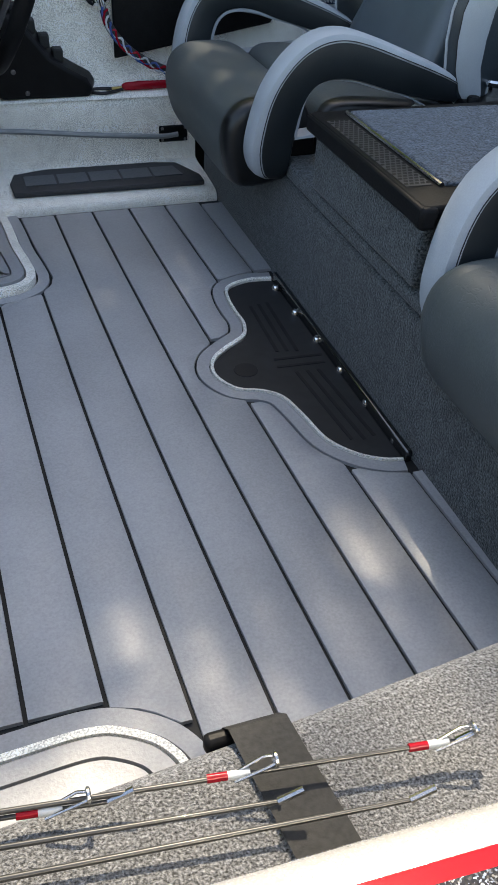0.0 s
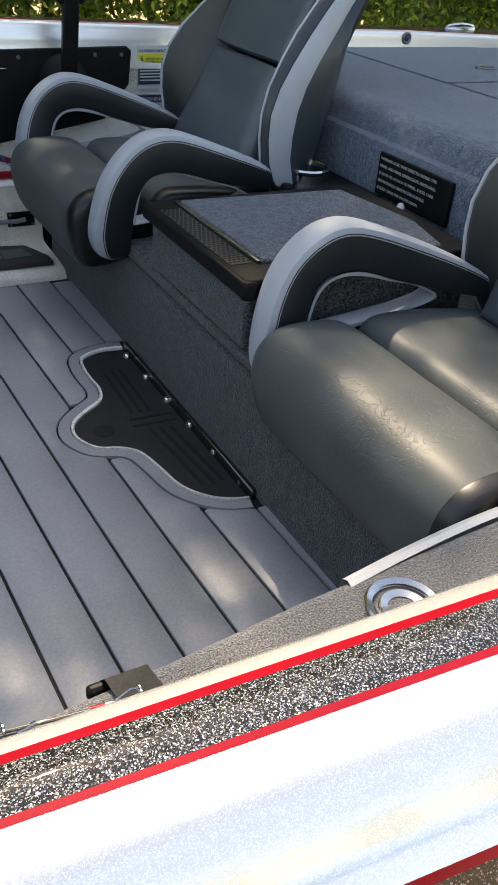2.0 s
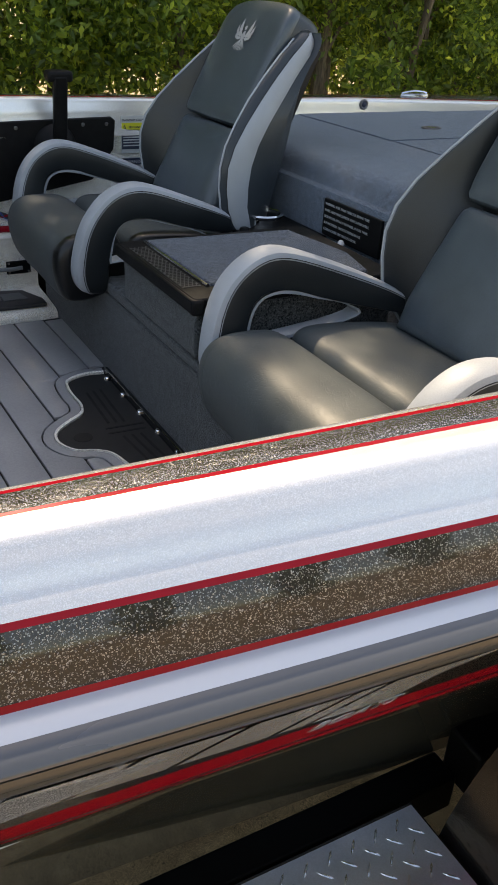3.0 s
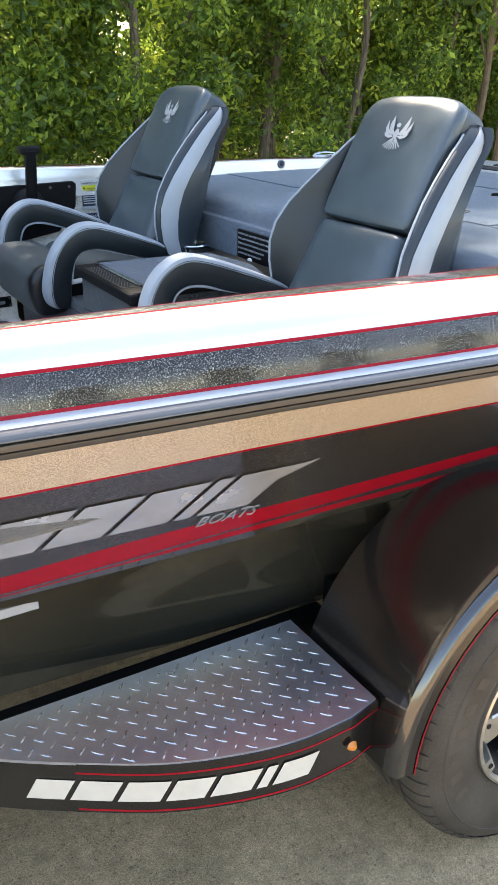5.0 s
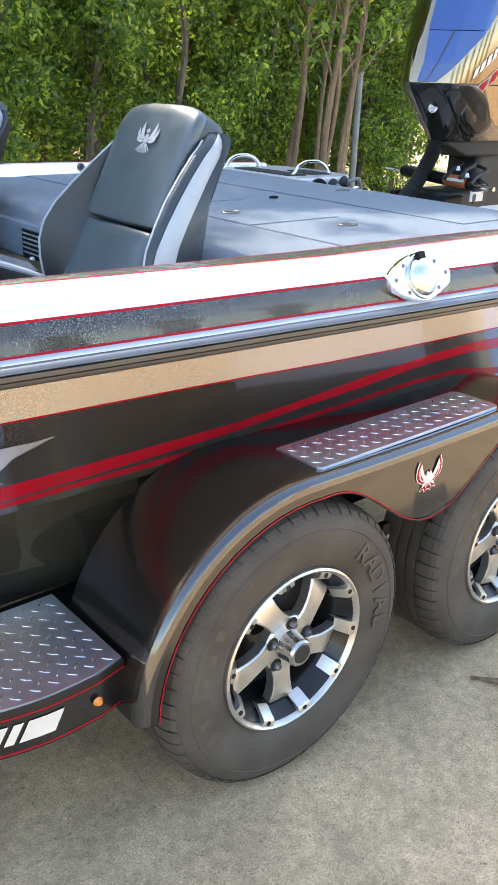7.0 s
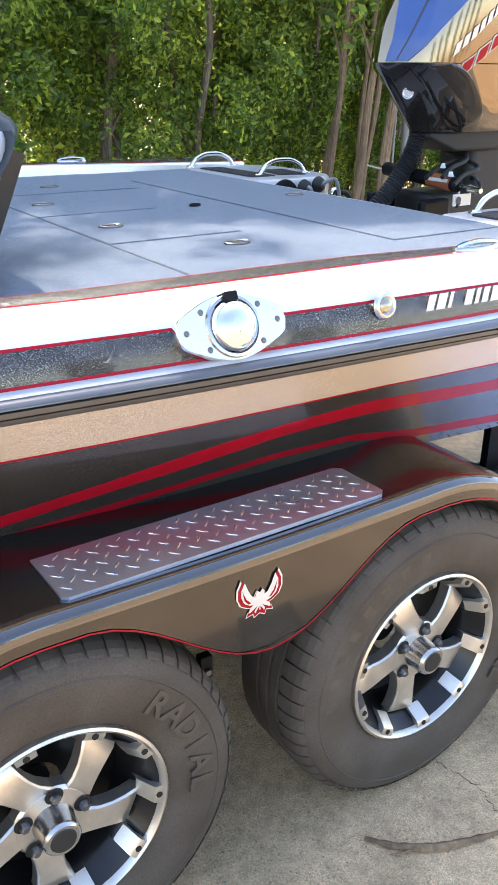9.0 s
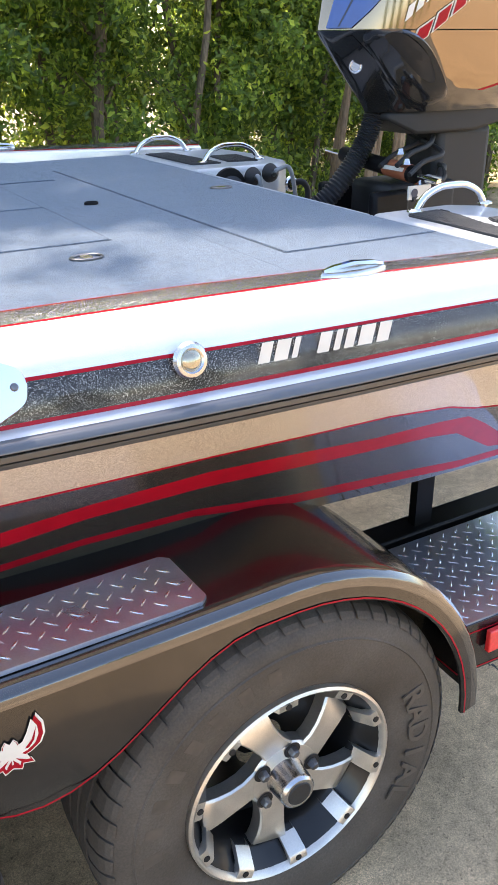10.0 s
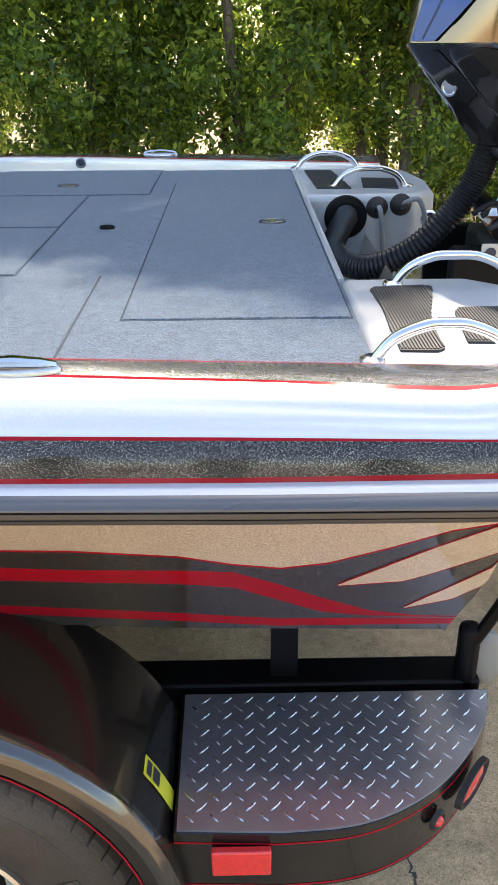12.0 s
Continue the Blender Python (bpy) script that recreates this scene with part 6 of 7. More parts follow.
for x, z, path in ((1.828, 1.141, [(1.828, 1.79, 1.141), (1.83, 1.765, 1.145), (1.835, 1.755, 1.12), (1.845, 1.755, 1.03), (1.86, 1.75, 0.96)]), (1.901, 1.149, [(1.901, 1.79, 1.149), (1.915, 1.76, 1.165), (1.945, 1.745, 1.172), (1.968, 1.745, 1.12), (1.985, 1.745, 1.02)])):
    pg = thing("cable_gland", "black rubber gland with a grey lead on the well's face", "gland", "cable glands")
    g = part("gland", disc([(0.010, 0.03), (0.016, 0.026), (0.03, 0.012), (0.034, 0.0)]), M_RUBBER, pg)
    g.matrix_local = on_well(x, z)
    part("lead", tube(smooth_line(path, 6), 0.008, 10), M_CABLEGREY, pg, "shiny grey lead")
plug = thing("drain_fitting", "chrome drain fitting with a short dark hose", "fitting", "fittings")
g = part("ring", disc([(0.012, 0.008), (0.022, 0.01), (0.028, 0.004), (0.029, 0.0)]), M_CHROME, plug)
g.matrix_local = on_well(1.993, 1.104)
part("tail", tube(smooth_line([(1.993, 1.79, 1.104), (2.01, 1.76, 1.115), (2.035, 1.755, 1.09), (2.04, 1.755, 1.03)], 6), 0.011, 10), M_RUBBER, plug)

# ---- outboard motor ----
motor = thing("outboard_motor", "tall glossy black and blue outboard motor bracketed to the transom", "outboard motor")
MY = 1.365


def cowl_ring(z, nose, half, tail, n=9, squash=0.6):
    """A horizontal section of the cowl: a beaked nose that widens to the sides."""
    pts = [(nose, 0.0), (nose + 0.012, half * 0.16), (nose + 0.075, half * 0.62), (nose + 0.15, half * 0.93), (nose + 0.24, half), (tail - 0.08, half * 0.96), (tail, half * 0.6)]
    return [(x, MY - y, z) for x, y in pts] + [(x, MY + y, z) for x, y in pts[:0:-1]]


lower = [cowl_ring(z, n, h, 2.62) for z, n, h in ((1.375, 1.985, 0.13), (1.40, 1.968, 0.15), (1.46, 1.918, 0.168), (1.53, 1.858, 0.182), (1.585, 1.812, 0.192), (1.602, 1.80, 0.196))]
part("lower_cowl", loft(lower, True, True), M_BLACKGLOSS, motor, "glossy black lower cowl")
upper = [cowl_ring(z, n, h, t) for z, n, h, t in ((1.604, 1.80, 0.196, 2.62), (1.68, 1.812, 0.206, 2.64), (1.80, 1.842, 0.212, 2.65), (1.95, 1.885, 0.212, 2.64), (2.08, 1.935, 0.20, 2.60), (2.16, 2.0, 0.17, 2.5))]
part("top_cowl", loft(upper, True, True), M_COWL, motor, "mirror-gloss black top cowl, reflected bronze in its colour")


def cowl_side(x, z, proud):
    """A point on the port face of the cowl."""
    zs = [1.375, 1.46, 1.53, 1.602, 1.68, 1.80, 1.95, 2.08]
    nose = float(np.interp(z, zs, [1.985, 1.918, 1.858, 1.80, 1.812, 1.842, 1.885, 1.935]))
    half = float(np.interp(z, zs, [0.13, 0.168, 0.182, 0.196, 0.206, 0.212, 0.212, 0.20]))
    y = half * float(np.interp(x - nose, [0, 0.012, 0.075, 0.15, 0.24, 0.7], [0, 0.16, 0.62, 0.93, 1.0, 0.97]))
    return (x, MY - y - proud, z)


def cowl_patch(name, corners, mat, proud, parent, label="", n=6):
    """A patch laid on the cowl's side from four (x, z) corners."""
    (a, b, c, d) = [np.array(p, float) for p in corners]
    rows = []
    for i in range(n + 1):
        s = i / n
        rows.append([cowl_side(*((a * (1 - s) + b * s) * (1 - k / n) + (d * (1 - s) + c * s) * (k / n)), proud) for k in range(n + 1)])
    return part(name, loft(rows), mat, parent, label)


cowl_patch("blue_panel", [(1.808, 1.608), (1.850, 1.608), (2.0, 1.80), (1.850, 1.80)], M_BLUE, 0.011, motor, "blue front panel", 16)
cowl_patch("blue_panel", [(1.850, 1.803), (2.002, 1.803), (2.15, 2.0), (1.905, 2.0)], M_BLUE, 0.011, motor, "blue front panel", 16)
cowl_patch("panel_edge", [(1.826, 1.612), (1.829, 1.612), (1.905, 1.80), (1.900, 1.80)], M_NAVY, 0.0125, motor)
# air scoop over the shoulder, and the wave-shaped black moulding
scoop = [(1.88, 1.592), (1.95, 1.604), (2.03, 1.578), (2.10, 1.519), (2.16, 1.446), (2.165, 1.412), (2.095, 1.392), (2.019, 1.438), (1.938, 1.517)]
rows = [[cowl_side(x, z, p) for x, z in smooth_line(scoop, 4, True)] for p in (0.0, 0.014)]
cx, cz = 2.04, 1.51
rows += [[cowl_side(cx + (x - cx) * 0.9, cz + (z - cz) * 0.9, 0.02) for x, z in smooth_line(scoop, 4, True)]]
part("air_scoop", loft(rows, True, True), M_BLACKGLOSS, motor, "moulded black air scoop")
rows = [[cowl_side(cx + (x - cx) * k - 0.008, cz + (z - cz) * k + 0.02, 0.022) for x, z in smooth_line([(1.92, 1.57), (1.97, 1.572), (2.07, 1.51), (2.115, 1.44), (2.075, 1.445), (2.03, 1.475), (1.97, 1.525)], 4, True)] for k in (0.95, 0.5)]
part("scoop_mouth", loft(rows, True, True), M_GROOVE, motor)
badge = part("badge", disc([(0.0, 0.003), (0.014, 0.003), (0.016, 0.005), (0.020, 0.005), (0.021, 0.0)]), M_CHROME, motor, "round chrome badge")
p0 = Vector(cowl_side(1.905, 1.507, 0.003))
badge.matrix_local = Matrix.Translation(p0) @ Matrix.Rotation(radians(-40), 4, "Z") @ Matrix.Rotation(radians(100), 4, "X")
cowl_patch("mirror_panel", [(1.99, 1.600), (2.17, 1.402), (2.60, 1.50), (2.60, 1.602)], M_COWL, 0.0025, motor, "mirror-gloss black panel, reflected bronze in its colour")
cowl_patch("cowl_rib", [(1.850, 1.585), (1.860, 1.588), (2.085, 1.385), (2.07, 1.383)], M_BLACKGLOSS, 0.007, motor)
cowl_patch("sill", [(2.16, 1.394), (2.55, 1.485), (2.55, 1.492), (2.16, 1.401)], M_RED, 0.003, motor, "thin red line")
# name decals as plain slanted shapes
for k in range(7):
    u = 1.967 + k * 0.031
    z = 1.621 + k * 0.0243
    cowl_patch("decal_block", [(u, z), (u + 0.022, z + 0.017), (u + 0.030, z + 0.056), (u + 0.008, z + 0.040)], M_CREAM, 0.0035, motor, "cream slanted shape", 2)
for k in range(5):
    u = 2.004 + k * 0.062
    z = 1.557 + k * 0.041
    cowl_patch("decal_edge", [(u - 0.004, z - 0.006), (u + 0.050, z + 0.028), (u + 0.064, z + 0.080), (u + 0.008, z + 0.048)], M_CREAM, 0.003, motor, "cream edge", 2)
    cowl_patch("decal_block", [(u + 0.002, z + 0.001), (u + 0.045, z + 0.028), (u + 0.058, z + 0.073), (u + 0.013, z + 0.046)], M_RED, 0.0048, motor, "red slanted shape", 2)
# underside, bracket and steering cylinder
part("lower_shroud", loft([[(x, MY - w, z), (x, MY + w, z), (x, MY + w, z - d), (x, MY - w, z - d)] for x, w, z, d in ((2.03, 0.06, 1.372, 0.02), (2.12, 0.10, 1.376, 0.07), (2.35, 0.12, 1.43, 0.12), (2.6, 0.12, 1.46, 0.10))], True, True), M_RUBBER, motor, bevel=0.02, seg=3)
part("midsection", box(2.22, 2.46, MY - 0.09, MY + 0.09, 0.25, 1.33), M_RUBBER, motor, bevel=0.03, seg=3)
part("swivel_bracket", box(2.02, 2.30, MY - 0.11, MY + 0.11, 0.95, 1.16), M_RUBBER, motor, bevel=0.02, seg=3)
part("clamp_bracket", box(1.92, 2.06, MY - 0.16, MY - 0.12, 0.70, 1.15), M_BLACKPLASTIC, motor, bevel=0.012)
part("clamp_bracket", box(1.92, 2.06, MY + 0.12, MY + 0.16, 0.70, 1.15), M_BLACKPLASTIC, motor, bevel=0.012)
part("jack_plate", box(1.745, 1.93, MY - 0.17, MY + 0.17, 0.55, 0.96), M_BLACKPLASTIC, motor, bevel=0.01)
part("gearcase", loft([[(x, MY - w, z), (x, MY, z - 0.10), (x, MY + w, z), (x, MY, z + 0.10)] for x, w, z in ((2.12, 0.02, 0.30), (2.25, 0.07, 0.30), (2.5, 0.07, 0.30), (2.68, 0.04, 0.30))], True, True), M_BLACKGLOSS, motor)
cyl = part("steering_cylinder", tube([(2.02, MY - 0.22, 1.205), (2.06, MY + 0.20, 1.225)], 0.026, 16), M_BLACKPLASTIC, motor, "black steering cylinder")
part("cylinder_label", tube([(2.022, MY - 0.20, 1.206), (2.034, MY - 0.07, 1.2125)], 0.0268, 16), M_RUST, cyl, "rust-red label")
part("label_bar", box(1.992, 2.0, MY - 0.19, MY - 0.09, 1.213, 1.224), M_CREAM, cyl, "pale printed bar")
part("steering_rod", tube([(2.01, MY - 0.34, 1.198), (2.07, MY + 0.32, 1.23)], 0.009, 10), M_CHROME, motor, "chrome steering rod")
part("link_arm", tube([(2.02, MY - 0.28, 1.20), (2.12, MY - 0.22, 1.18), (2.24, MY - 0.10, 1.20)], 0.014, 10), M_STEELDARK, motor)
for y0, z0, x1 in ((-0.24, 1.24, 2.2), (-0.18, 1.26, 2.3), (-0.10, 1.25, 2.35), (-0.26, 1.17, 2.3)):
    part("fluid_line", tube(smooth_line([(1.98, MY + y0, z0 - 0.03), (2.05, MY + y0 + 0.02, z0), (2.15, MY + y0 + 0.05, z0 + 0.02), (x1, MY + 0.02, z0 + 0.05)], 5), 0.008, 8), M_RUBBER, motor)
for x, y, z in ((2.0, -0.2, 1.235), (2.04, -0.12, 1.255), (2.08, -0.17, 1.165)):
    part("fitting", lathe([(0.0, 0.018), (0.008, 0.017), (0.011, 0.006), (0.014, 0.0)], 12, (x, MY + y, z), "z"), M_STEEL, motor)
bag = part("tag", box(1.965, 2.05, MY - 0.262, MY - 0.255, 1.14, 1.18), M_CREAM, motor, "small printed tag")
part("tag_mark", lathe([(0.0, -0.001), (0.013, -0.001)], 20, (1.985, MY - 0.264, 1.16)), M_NAVY, bag)

# ---- decals on hull, side band, steps and fender ----


def slant_blocks(parent, place, widths, height, lean, mat, gap=0.012, label="silver slanted shape"):
    """A row of plain slanted shapes; place(u, v) gives the point on the surface."""
    u = 0.0
    for w in widths:
        def quad(u0, u1, v0, v1, name, m, dz):
            rows = []
            for i in range(3):
                v = v0 + (v1 - v0) * i / 2
                rows.append([place(u0 + (u1 - u0) * k / 4 + lean * v, v, dz) for k in range(5)])
            return part(name, loft(rows), m, parent, label, smooth=False)
        b = quad(u, u + w, 0, height, "decal_block", mat, 0.0)
        u += w + gap
    return u


slant_blocks(boat, lambda u, v, d: hull_point(-1.335 + u, 0.853 + v, 0.003 + d), [0.105, 0.125, 0.115, 0.10, 0.105, 0.032, 0.10], 0.088, 0.72, M_DECAL)
rows = [[hull_point(x, z, 0.0025) for x, z in r] for r in ([(-0.545, 0.905), (-0.515, 0.941)], [(-0.52, 0.918), (-0.50, 0.941)], [(-0.464, 0.945), (-0.463, 0.9455)])]
part("decal_tip", loft(rows), M_DECAL, boat, "pointed silver tip", smooth=False)
px, py, pz = hull_point(-0.676, 0.824)
lettering("boats_word", "BOATS", 0.040, Matrix.Translation((px - 0.005, py - 0.006, pz)) @ Matrix.Rotation(radians(2.5), 4, "Y") @ Matrix(((1, 0, 0, 0), (0, -0.47, -0.88, 0), (0, 0.88, -0.47, 0), (0, 0, 0, 1))), M_DECAL, boat, "silver lettering", 0.0008, shear=0.35)


def band_place(x0):
    def place(u, v, d):
        y, z = gun(x0 + u, 0.0955, 1.145)
        return (x0 + u, y - 0.004 - d + 0.14 * v, z + v)
    return place


slant_blocks(boat, band_place(0.842), [0.020, 0.024, 0.010], 0.030, 0.35, M_CREAM, 0.007, "cream slanted shape")
slant_blocks(boat, band_place(0.945), [0.022, 0.012, 0.018, 0.028, 0.024], 0.030, 0.35, M_CREAM, 0.008, "cream slanted shape")


def arc_path(outline):
    d = [0.0]
    for (x1, y1), (x2, y2) in zip(outline, outline[1:]):
        d.append(d[-1] + math.hypot(x2 - x1, y2 - y1))
    return d


fr = [(x, y) for x, y in FRONT[2:]][::-1]
fcx = sum(p[0] for p in FRONT) / len(FRONT)
fcy = sum(p[1] for p in FRONT) / len(FRONT)
fr = [(fcx + (x - fcx) * 1.016, fcy + (y - fcy) * 1.04) for x, y in fr]
fd = arc_path(fr)
front_step = bpy.data.objects["tread_step"]


def skirt_place(u, v, d):
    s = min(max(0.185 + u, 0), fd[-1])
    return (float(np.interp(s, fd, [p[0] for p in fr])), float(np.interp(s, fd, [p[1] for p in fr])) - 0.002 - d, 0.428 + v)


slant_blocks(front_step, skirt_place, [0.066, 0.072, 0.072, 0.066, 0.072, 0.019, 0.070], 0.044, 0.5, M_CREAM, 0.01, "cream slanted shape")
amber = part("marker_light", lathe([(0.0, -0.008), (0.006, -0.007), (0.009, -0.003), (0.0105, 0.0)], 24, (-0.502, 0.052, 0.451)), M_ORANGE, front_step, "round amber marker light")
rear_step = bpy.data.objects["tread_step.001"]
rr = part("reflector", box(1.340, 1.432, 0.028, 0.042, 0.452, 0.504), M_REFLECT, rear_step, "red rectangular reflector", bevel=0.003)
bezel = part("marker_light", disc([(0.011, 0.006), (0.015, 0.008), (0.018, 0.005), (0.019, 0.0)]), M_RUBBER, rear_step, "round marker light in a black grommet")
bezel.matrix_local = Matrix.Translation((1.705, 0.116, 0.464)) @ Matrix.Rotation(radians(42), 4, "Z") @ Matrix.Rotation(radians(90), 4, "X")
part("lens", disc([(0.0, 0.013), (0.007, 0.011), (0.011, 0.005), (0.011, 0.0)]), M_REFLECT, bezel, "red lens")


def oval(steps, cap=True):
    return loft([[(0.062 * math.cos(t) * k, 0.030 * math.sin(t) * k, h) for t in (2 * math.pi * i / 28 for i in range(28))] for k, h in steps], True, cap)


tail_lamp = part("tail_light", oval(((1.0, 0.0), (0.97, 0.011), (0.88, 0.012), (0.8, 0.007), (0.79, 0.0))), M_RUBBER, rear_step, "oval tail light in a black grommet")
tail_lamp.matrix_local = Matrix.Translation((1.778, 0.188, 0.468)) @ Matrix.Rotation(radians(52), 4, "Z") @ Matrix.Rotation(radians(90), 4, "X")
part("lens", oval(((0.79, 0.0), (0.72, 0.008), (0.5, 0.011))), M_REFLECT, tail_lamp, "red lens")

# fender: bird mark and yellow label
fend = bpy.data.objects["fender"]


def bird_mark(parent, cx, cz, k, y, red, pale):
    """A pale bird with raised wings, edged in red, with red feather lines and tail."""
    half = [(0.0, 0.16), (0.12, 0.30), (0.22, 0.16), (0.24, 0.02), (0.42, 0.10), (0.60, 0.42), (0.80, 0.92), (0.97, 0.56), (0.98, 0.16), (0.84, -0.14), (0.56, -0.32), (0.34, -0.38), (0.52, -0.52), (0.60, -0.74), (0.30, -0.66), (0.24, -0.84), (0.0, -0.72)]
    for name, g, mat, dy in (("bird_edge", 1.07, pale, 0.0), ("bird_outline", 1.0, red, -0.0005), ("bird_body", 0.86, pale, -0.0010)):
        bm = bmesh.new()
        ring = half + [(-u, v) for u, v in half[-2:0:-1]]
        bm.faces.new([bm.verts.new((cx + u * g * k, y + dy, cz + (v * g + (0.05 if g < 1 else 0.0)) * k)) for u, v in ring])
        part(name, bm, mat, parent, "red outline" if mat is red else "pale bird", smooth=False)
    for sg in (1, -1):
        for q in ([(0.40, -0.14), (0.62, 0.10), (0.80, 0.52), (0.70, 0.06), (0.52, -0.16)], [(0.56, -0.20), (0.74, -0.02), (0.86, 0.28), (0.82, 0.02), (0.70, -0.14)], [(0.10, -0.36), (0.36, -0.52), (0.44, -0.62), (0.24, -0.56)], [(0.02, -0.40), (0.18, -0.62), (0.16, -0.72), (0.03, -0.64)]):
            bm = bmesh.new()
            bm.faces.new([bm.verts.new((cx + sg * u * k, y - 0.0015, cz + v * k)) for u, v in q])
            part("bird_feather", bm, red, parent, "red feather line", smooth=False)


bird_mark(fend, 0.398, 0.711, 0.047, -0.0036, M_RED, M_CREAM)
lab = part("warning_label", loft([[(0.86 + 0.4445 * math.cos(radians(a)), y, HZ + 0.4445 * math.sin(radians(a))) for y in (0.095, 0.135)] for a in (20, 24, 28, 32)]), M_YELLOW, fend, "yellow warning label")
for a0, a1 in ((26.5, 29), (29.6, 31.2)):
    part("label_bar", loft([[(0.86 + 0.4455 * math.cos(radians(a)), y, HZ + 0.4455 * math.sin(radians(a))) for y in (0.101, 0.129)] for a in (a0, a1)]), M_INK, lab)

# ---- ground ----
g = part("ground", prism([(-80, -80), (80, -80), (80, 80), (-80, 80)], -0.3, 0.0), M_CONCRETE)
tagged(g, "weathered grey concrete driveway with fine cracks", "ground", kind="structure")
rng = random.Random(4)


def crack(pts, w):
    line = []
    for (x1, y1), (x2, y2) in zip(pts, pts[1:]):
        for k in range(8):
            t = k / 8
            line.append((x1 + (x2 - x1) * t + rng.uniform(-0.006, 0.006), y1 + (y2 - y1) * t + rng.uniform(-0.006, 0.006)))
    line.append(pts[-1])
    rows = []
    for i, (x, y) in enumerate(line):
        h = w * rng.uniform(0.4, 1.2)
        rows.append([(x - h, y - h * 0.4, 0.0012), (x + h, y + h * 0.4, 0.0012)])
    part("crack", loft(rows), M_CRACK, g)


crack([(0.93, 0.16), (0.955, 0.03), (0.962, -0.014), (0.985, -0.088), (0.968, -0.14), (0.95, -0.25)], 0.0014)
crack([(1.742, 0.6), (1.747, 0.398), (1.75, 0.334), (1.76, -0.2), (1.765, -0.8)], 0.004)

# ---- trees and hedge ----


def leaf_mesh(name, centres, counts, spread, size, mat, seed, droop=0.3):
    """Many folded leaves round clump centres, as one mesh."""
    r = np.random.default_rng(seed)
    pos = np.repeat(centres, counts, axis=0)
    n = len(pos)
    pos = pos + r.normal(0, 1, (n, 3)) * spread
    out = r.normal(0, 1, (n, 3))
    out[:, 2] -= droop
    out /= np.linalg.norm(out, axis=1)[:, None]
    side = np.cross(out, r.normal(0, 1, (n, 3)))
    side /= np.linalg.norm(side, axis=1)[:, None]
    nrm = np.cross(out, side)
    L = size * r.uniform(0.55, 1.25, n)[:, None]
    W = L * 0.26
    base, tip = pos, pos + out * L
    mid = pos + out * L * 0.45
    a = mid + side * W + nrm * W * 0.35
    b = mid - side * W + nrm * W * 0.35
    verts = np.stack([base, a, tip, b], 1).reshape(-1, 3)
    idx = np.arange(n)[:, None] * 4
    faces = np.concatenate([idx + [0, 1, 2], idx + [0, 2, 3]], 1).reshape(-1, 3)
    me = bpy.data.meshes.new(name)
    me.from_pydata(verts.tolist(), [], faces.tolist())
    me.materials.append(mat)
    return me


def tree(name, label, x, y, height, width, clumps, per, seed, low=0.3, stems=3, leaf=0.064, group="hedge trees"):
    t = thing(name, label, "tree", group, (x, y, 0))
    r = np.random.default_rng(seed)
    tops = []
    bm = bmesh.new()
    for s in range(stems):
        a = 2 * math.pi * s / stems + r.uniform(0, 1)
        bx, by = 0.16 * math.cos(a), 0.16 * math.sin(a)
        h = height * r.uniform(0.75, 0.95)
        pts = [(bx, by, 0)]
        for k in range(1, 7):
            f = k / 6
            pts.append((bx + math.cos(a) * width * 0.35 * f + r.uniform(-0.07, 0.07), by + math.sin(a) * width * 0.3 * f + r.uniform(-0.07, 0.07), h * f))
        line = smooth_line(pts, 4)
        r0 = r.uniform(0.035, 0.06)
        tube(line, [max(0.006, r0 * (1 - 0.85 * i / (len(line) - 1))) for i in range(len(line))], 7, bm)
        for i in range(4, len(line) - 1, 2):
            p = np.array(line[i])
            ang = r.uniform(0, 6.28)
            q = p + np.array([math.cos(ang) * width * r.uniform(0.25, 0.6), math.sin(ang) * width * r.uniform(0.2, 0.5), r.uniform(0.1, 0.6)])
            m = (p + q) / 2 + np.array([0, 0, 0.08])
            tube([tuple(p), tuple(m), tuple(q)], [r0 * 0.35, r0 * 0.25, 0.004], 5, bm)
            tops.append(q)
            tops.append(m)
    part("trunk", bm, M_BARK, t, "several slender grey-brown stems")
    centres = []
    for k in range(clumps):
        if k % 3 == 0:
            c = tops[int(r.integers(len(tops)))] + r.normal(0, 0.15, 3)
        else:
            z = low + (height - low) * r.uniform(0, 1) ** 0.72
            rad = width * (0.75 + 0.25 * math.sin(z * 1.7 + seed)) * math.sqrt(r.uniform(0, 1))
            a = r.uniform(0, 6.28)
            c = np.array([rad * math.cos(a), rad * 0.75 * math.sin(a), z])
        centres.append(c)
    counts = r.integers(int(per * 0.4), int(per * 1.6), len(centres))
    me = leaf_mesh("crown", np.array(centres), counts, 0.085, leaf, M_LEAF, seed)
    ob = new("crown", me)
    ob.parent = t
    return t


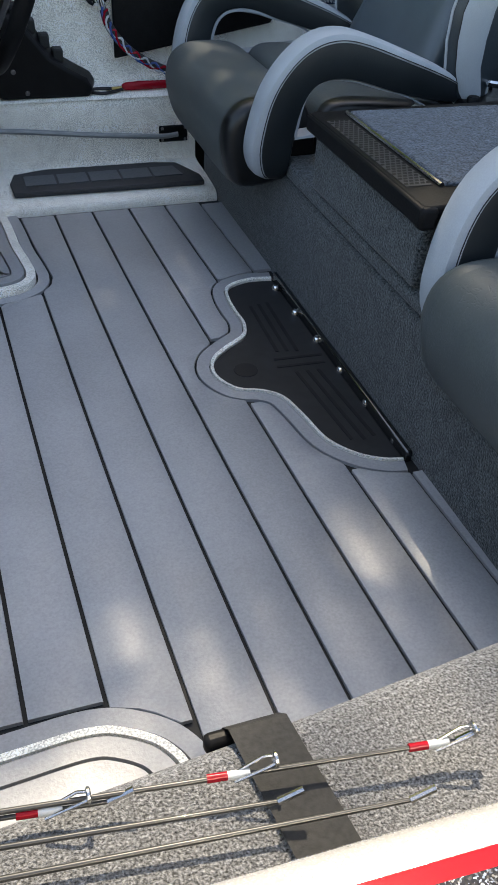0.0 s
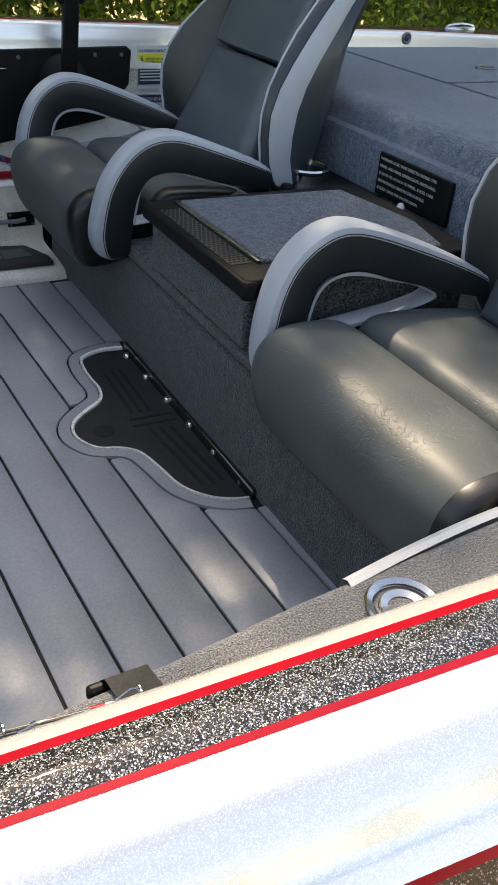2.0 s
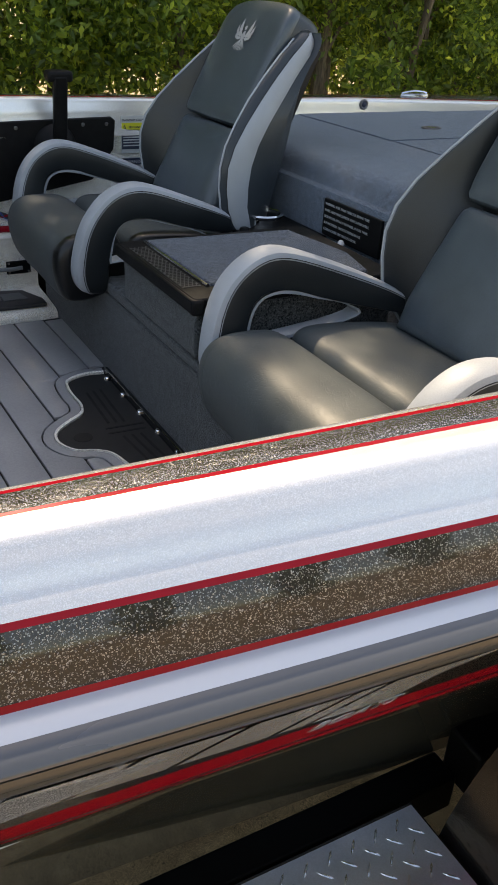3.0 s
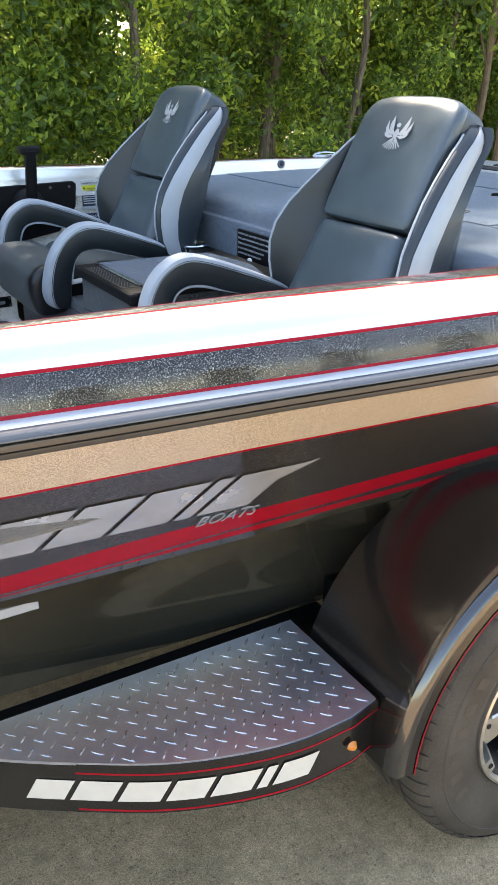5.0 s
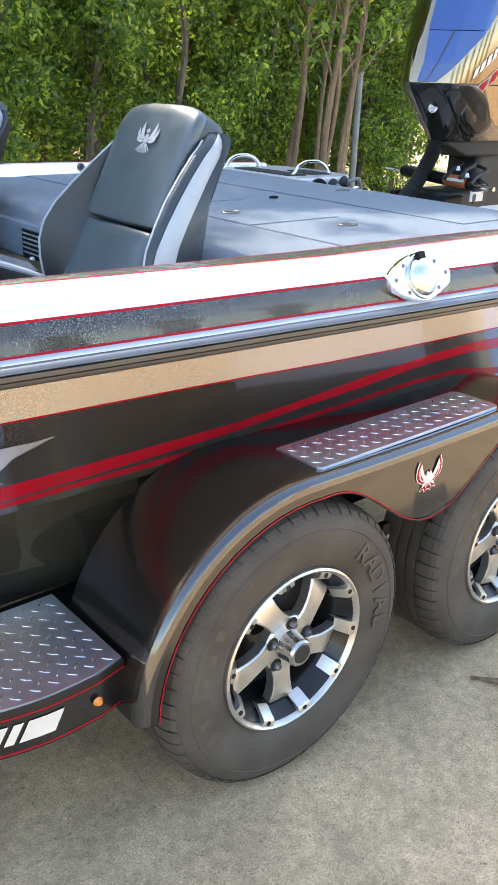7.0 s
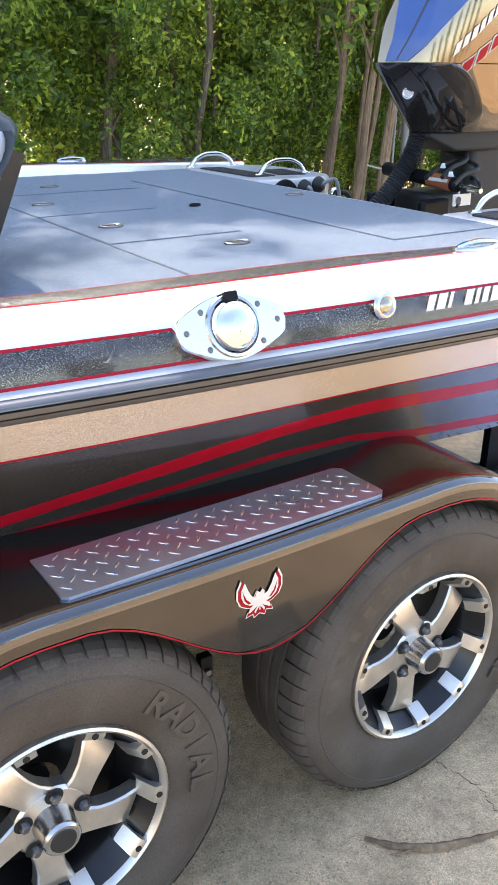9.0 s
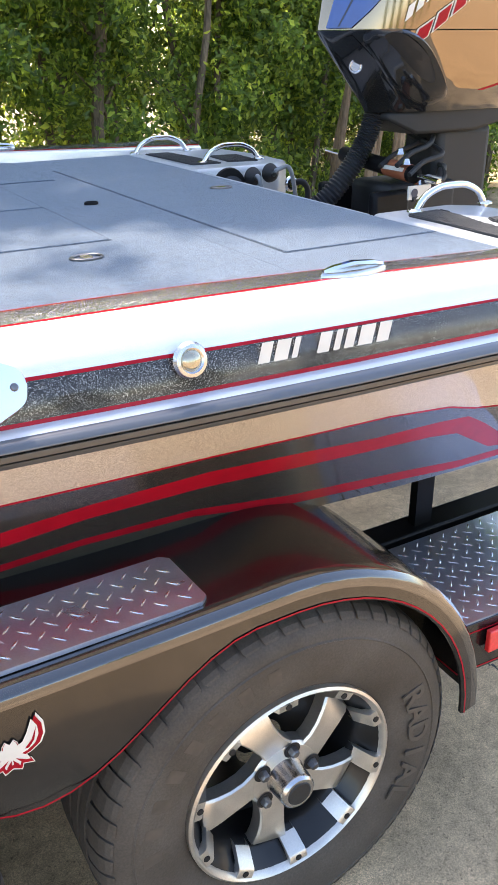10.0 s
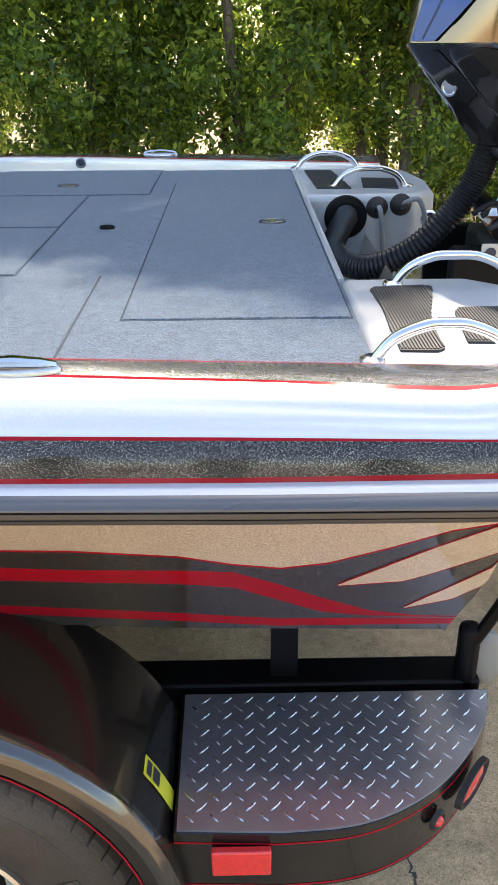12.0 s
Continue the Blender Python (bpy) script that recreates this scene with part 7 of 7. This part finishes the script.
HEDGE = "dense leafy shrub tree with glossy green leaves"
ta = tree("shrub_tree", HEDGE, -3.0, 5.4, 6.6, 1.15, 450, 150, 11, low=0.1)
tb = tree("shrub_tree", HEDGE, -1.9, 5.7, 6.2, 1.1, 450, 150, 23, low=0.1)
tc = tree("shrub_tree", HEDGE, -0.8, 5.4, 7.0, 1.15, 450, 150, 37, low=0.1, stems=4)
for src, x, y, rz, s in ((ta, 0.4, 5.6, 100, 1.0), (tb, 1.5, 5.5, 200, 1.05), (tc, 2.6, 5.7, 60, 1.0), (ta, 3.6, 5.6, 230, 1.0), (tb, 4.9, 6.3, 30, 1.0), (tc, 6.9, 6.6, 250, 1.05), (tb, 8.0, 6.9, 120, 1.0), (ta, 9.2, 6.2, 310, 1.1), (tb, 10.6, 6.2, 20, 1.0), (tc, 12.0, 6.4, 75, 1.0), (tc, -4.4, 5.6, 140, 1.0)):
    copy_thing(src, pose(x, y, 0, 0, 0, rz) @ Matrix.Scale(s, 4))
# a farther row that stands in the sun
for src, x, y, rz in ((tb, -3.2, 8.8, 10), (ta, -1.6, 9.0, 80), (tc, 0.2, 8.6, 170), (tb, 2.0, 9.1, 260), (ta, 3.8, 8.8, 30), (tc, 5.8, 9.2, 110), (tb, 8.0, 9.0, 190), (ta, 10.2, 9.2, 240), (tc, 12.4, 9.0, 300)):
    copy_thing(src, pose(x, y, 0, 0, 0, rz) @ Matrix.Scale(0.82, 4))
for src, x, y, rz in ((tc, -3.9, 12.2, 50), (ta, -2.3, 12.6, 150), (ta, 3.0, 12.2, 20), (tb, 4.9, 12.6, 95), (tc, 7.0, 12.3, 130), (ta, 9.2, 12.7, 260), (tb, 11.6, 12.4, 340), (tc, 14.2, 12.2, 15)):
    copy_thing(src, pose(x, y, 0, 0, 0, rz) @ Matrix.Scale(0.78, 4))
# the far side of the driveway, seen only in the chrome and the gloss
for src, x, y, rz in ((ta, -7.5, -13.2, 200), (tb, -4.6, -13.8, 20), (tc, -1.8, -13.3, 280), (ta, 1.2, -13.9, 90), (tb, 4.0, -13.2, 150), (tc, 6.9, -13.8, 330), (ta, 9.8, -13.3, 60)):
    copy_thing(src, pose(x, y, 0, 0, 0, rz) @ Matrix.Scale(0.7, 4))
pole = thing("grey_post", "slim grey pipe standing in the shrubs", "post")
part("pipe", tube([(5.72, 5.35, 0.0), (5.72, 5.35, 1.72)], 0.036, 14), M_POSTGREY, pole)
part("conduit", tube([(5.52, 5.3, 0.0), (5.54, 5.3, 1.75)], 0.012, 8), M_POSTGREY, pole)

# bare leaning stems with a thin high crown
bare = thing("bare_stemmed_tree", "tree of bare leaning brown stems with leaves high up", "tree", "hedge trees", (4.75, 5.0, 0))
brng = np.random.default_rng(91)
bm = bmesh.new()
heads = []
for k in range(7):
    bx, by = brng.uniform(-0.30, 0.22), brng.uniform(-0.2, 0.25)
    lx = brng.uniform(0.05, 0.5)
    pts = [(bx, by, 0.0)] + [(bx + lx * f ** 1.2 + brng.uniform(-0.03, 0.03), by + brng.uniform(-0.04, 0.04), 3.6 * f) for f in (0.2, 0.4, 0.6, 0.8, 1.0)]
    line = smooth_line(pts, 4)
    r0 = brng.uniform(0.022, 0.05)
    tube(line, [r0 * (1 - 0.6 * i / (len(line) - 1)) for i in range(len(line))], 8, bm)
    for i in (9, 12, 15, 18):
        p = np.array(line[min(i, len(line) - 1)])
        q = p + np.array([brng.uniform(-0.5, 0.5), brng.uniform(-0.3, 0.3), brng.uniform(0.2, 0.6)])
        tube([tuple(p), tuple((p + q) / 2 + np.array([0, 0, 0.06])), tuple(q)], [r0 * 0.4, r0 * 0.3, 0.004], 5, bm)
        heads.append(q)
part("trunk", bm, M_STEMBROWN, bare, "slender brown stems")
cl = np.array([heads[int(brng.integers(len(heads)))] + brng.normal(0, 0.2, 3) + np.array([0, 0, 0.35]) for _ in range(90)])
crown = new("crown", leaf_mesh("crown", cl, brng.integers(20, 60, 90), 0.12, 0.1, M_LEAF, 92))
crown.parent = bare

# a dry twig lying on the concrete
twig = thing("dry_twig", "thin dry brown twig lying on the concrete", "twig")
part("stem", tube(smooth_line([(0.655, -0.055, 0.006), (0.70, -0.113, 0.008), (0.765, -0.158, 0.007), (0.83, -0.185, 0.009), (0.93, -0.212, 0.006)], 5), [0.0035 + 0.0065 * math.sin(math.pi * k / 20) + 0.0012 * math.sin(k * 2.3) for k in range(21)], 7), M_STEMBROWN, twig)
part("side_shoot", tube([(0.74, -0.142, 0.008), (0.70, -0.135, 0.012), (0.668, -0.12, 0.010)], [0.003, 0.0022, 0.001], 6), M_STEMBROWN, twig)

# low growth behind the bare stems
for src, x, y, rz in ((ta, 4.3, 6.6, 15), (tb, 5.3, 6.9, 140), (tc, 6.1, 6.3, 200), (ta, 3.2, 7.0, 75)):
    copy_thing(src, pose(x, y, 0, 0, 0, rz) @ Matrix.Scale(0.42, 4))
for src, x, y, rz in ((tc, 6.2, 7.7, 215), (tb, 7.4, 8.0, 85)):
    copy_thing(src, pose(x, y, 0, 0, 0, rz) @ Matrix.Scale(0.9, 4))
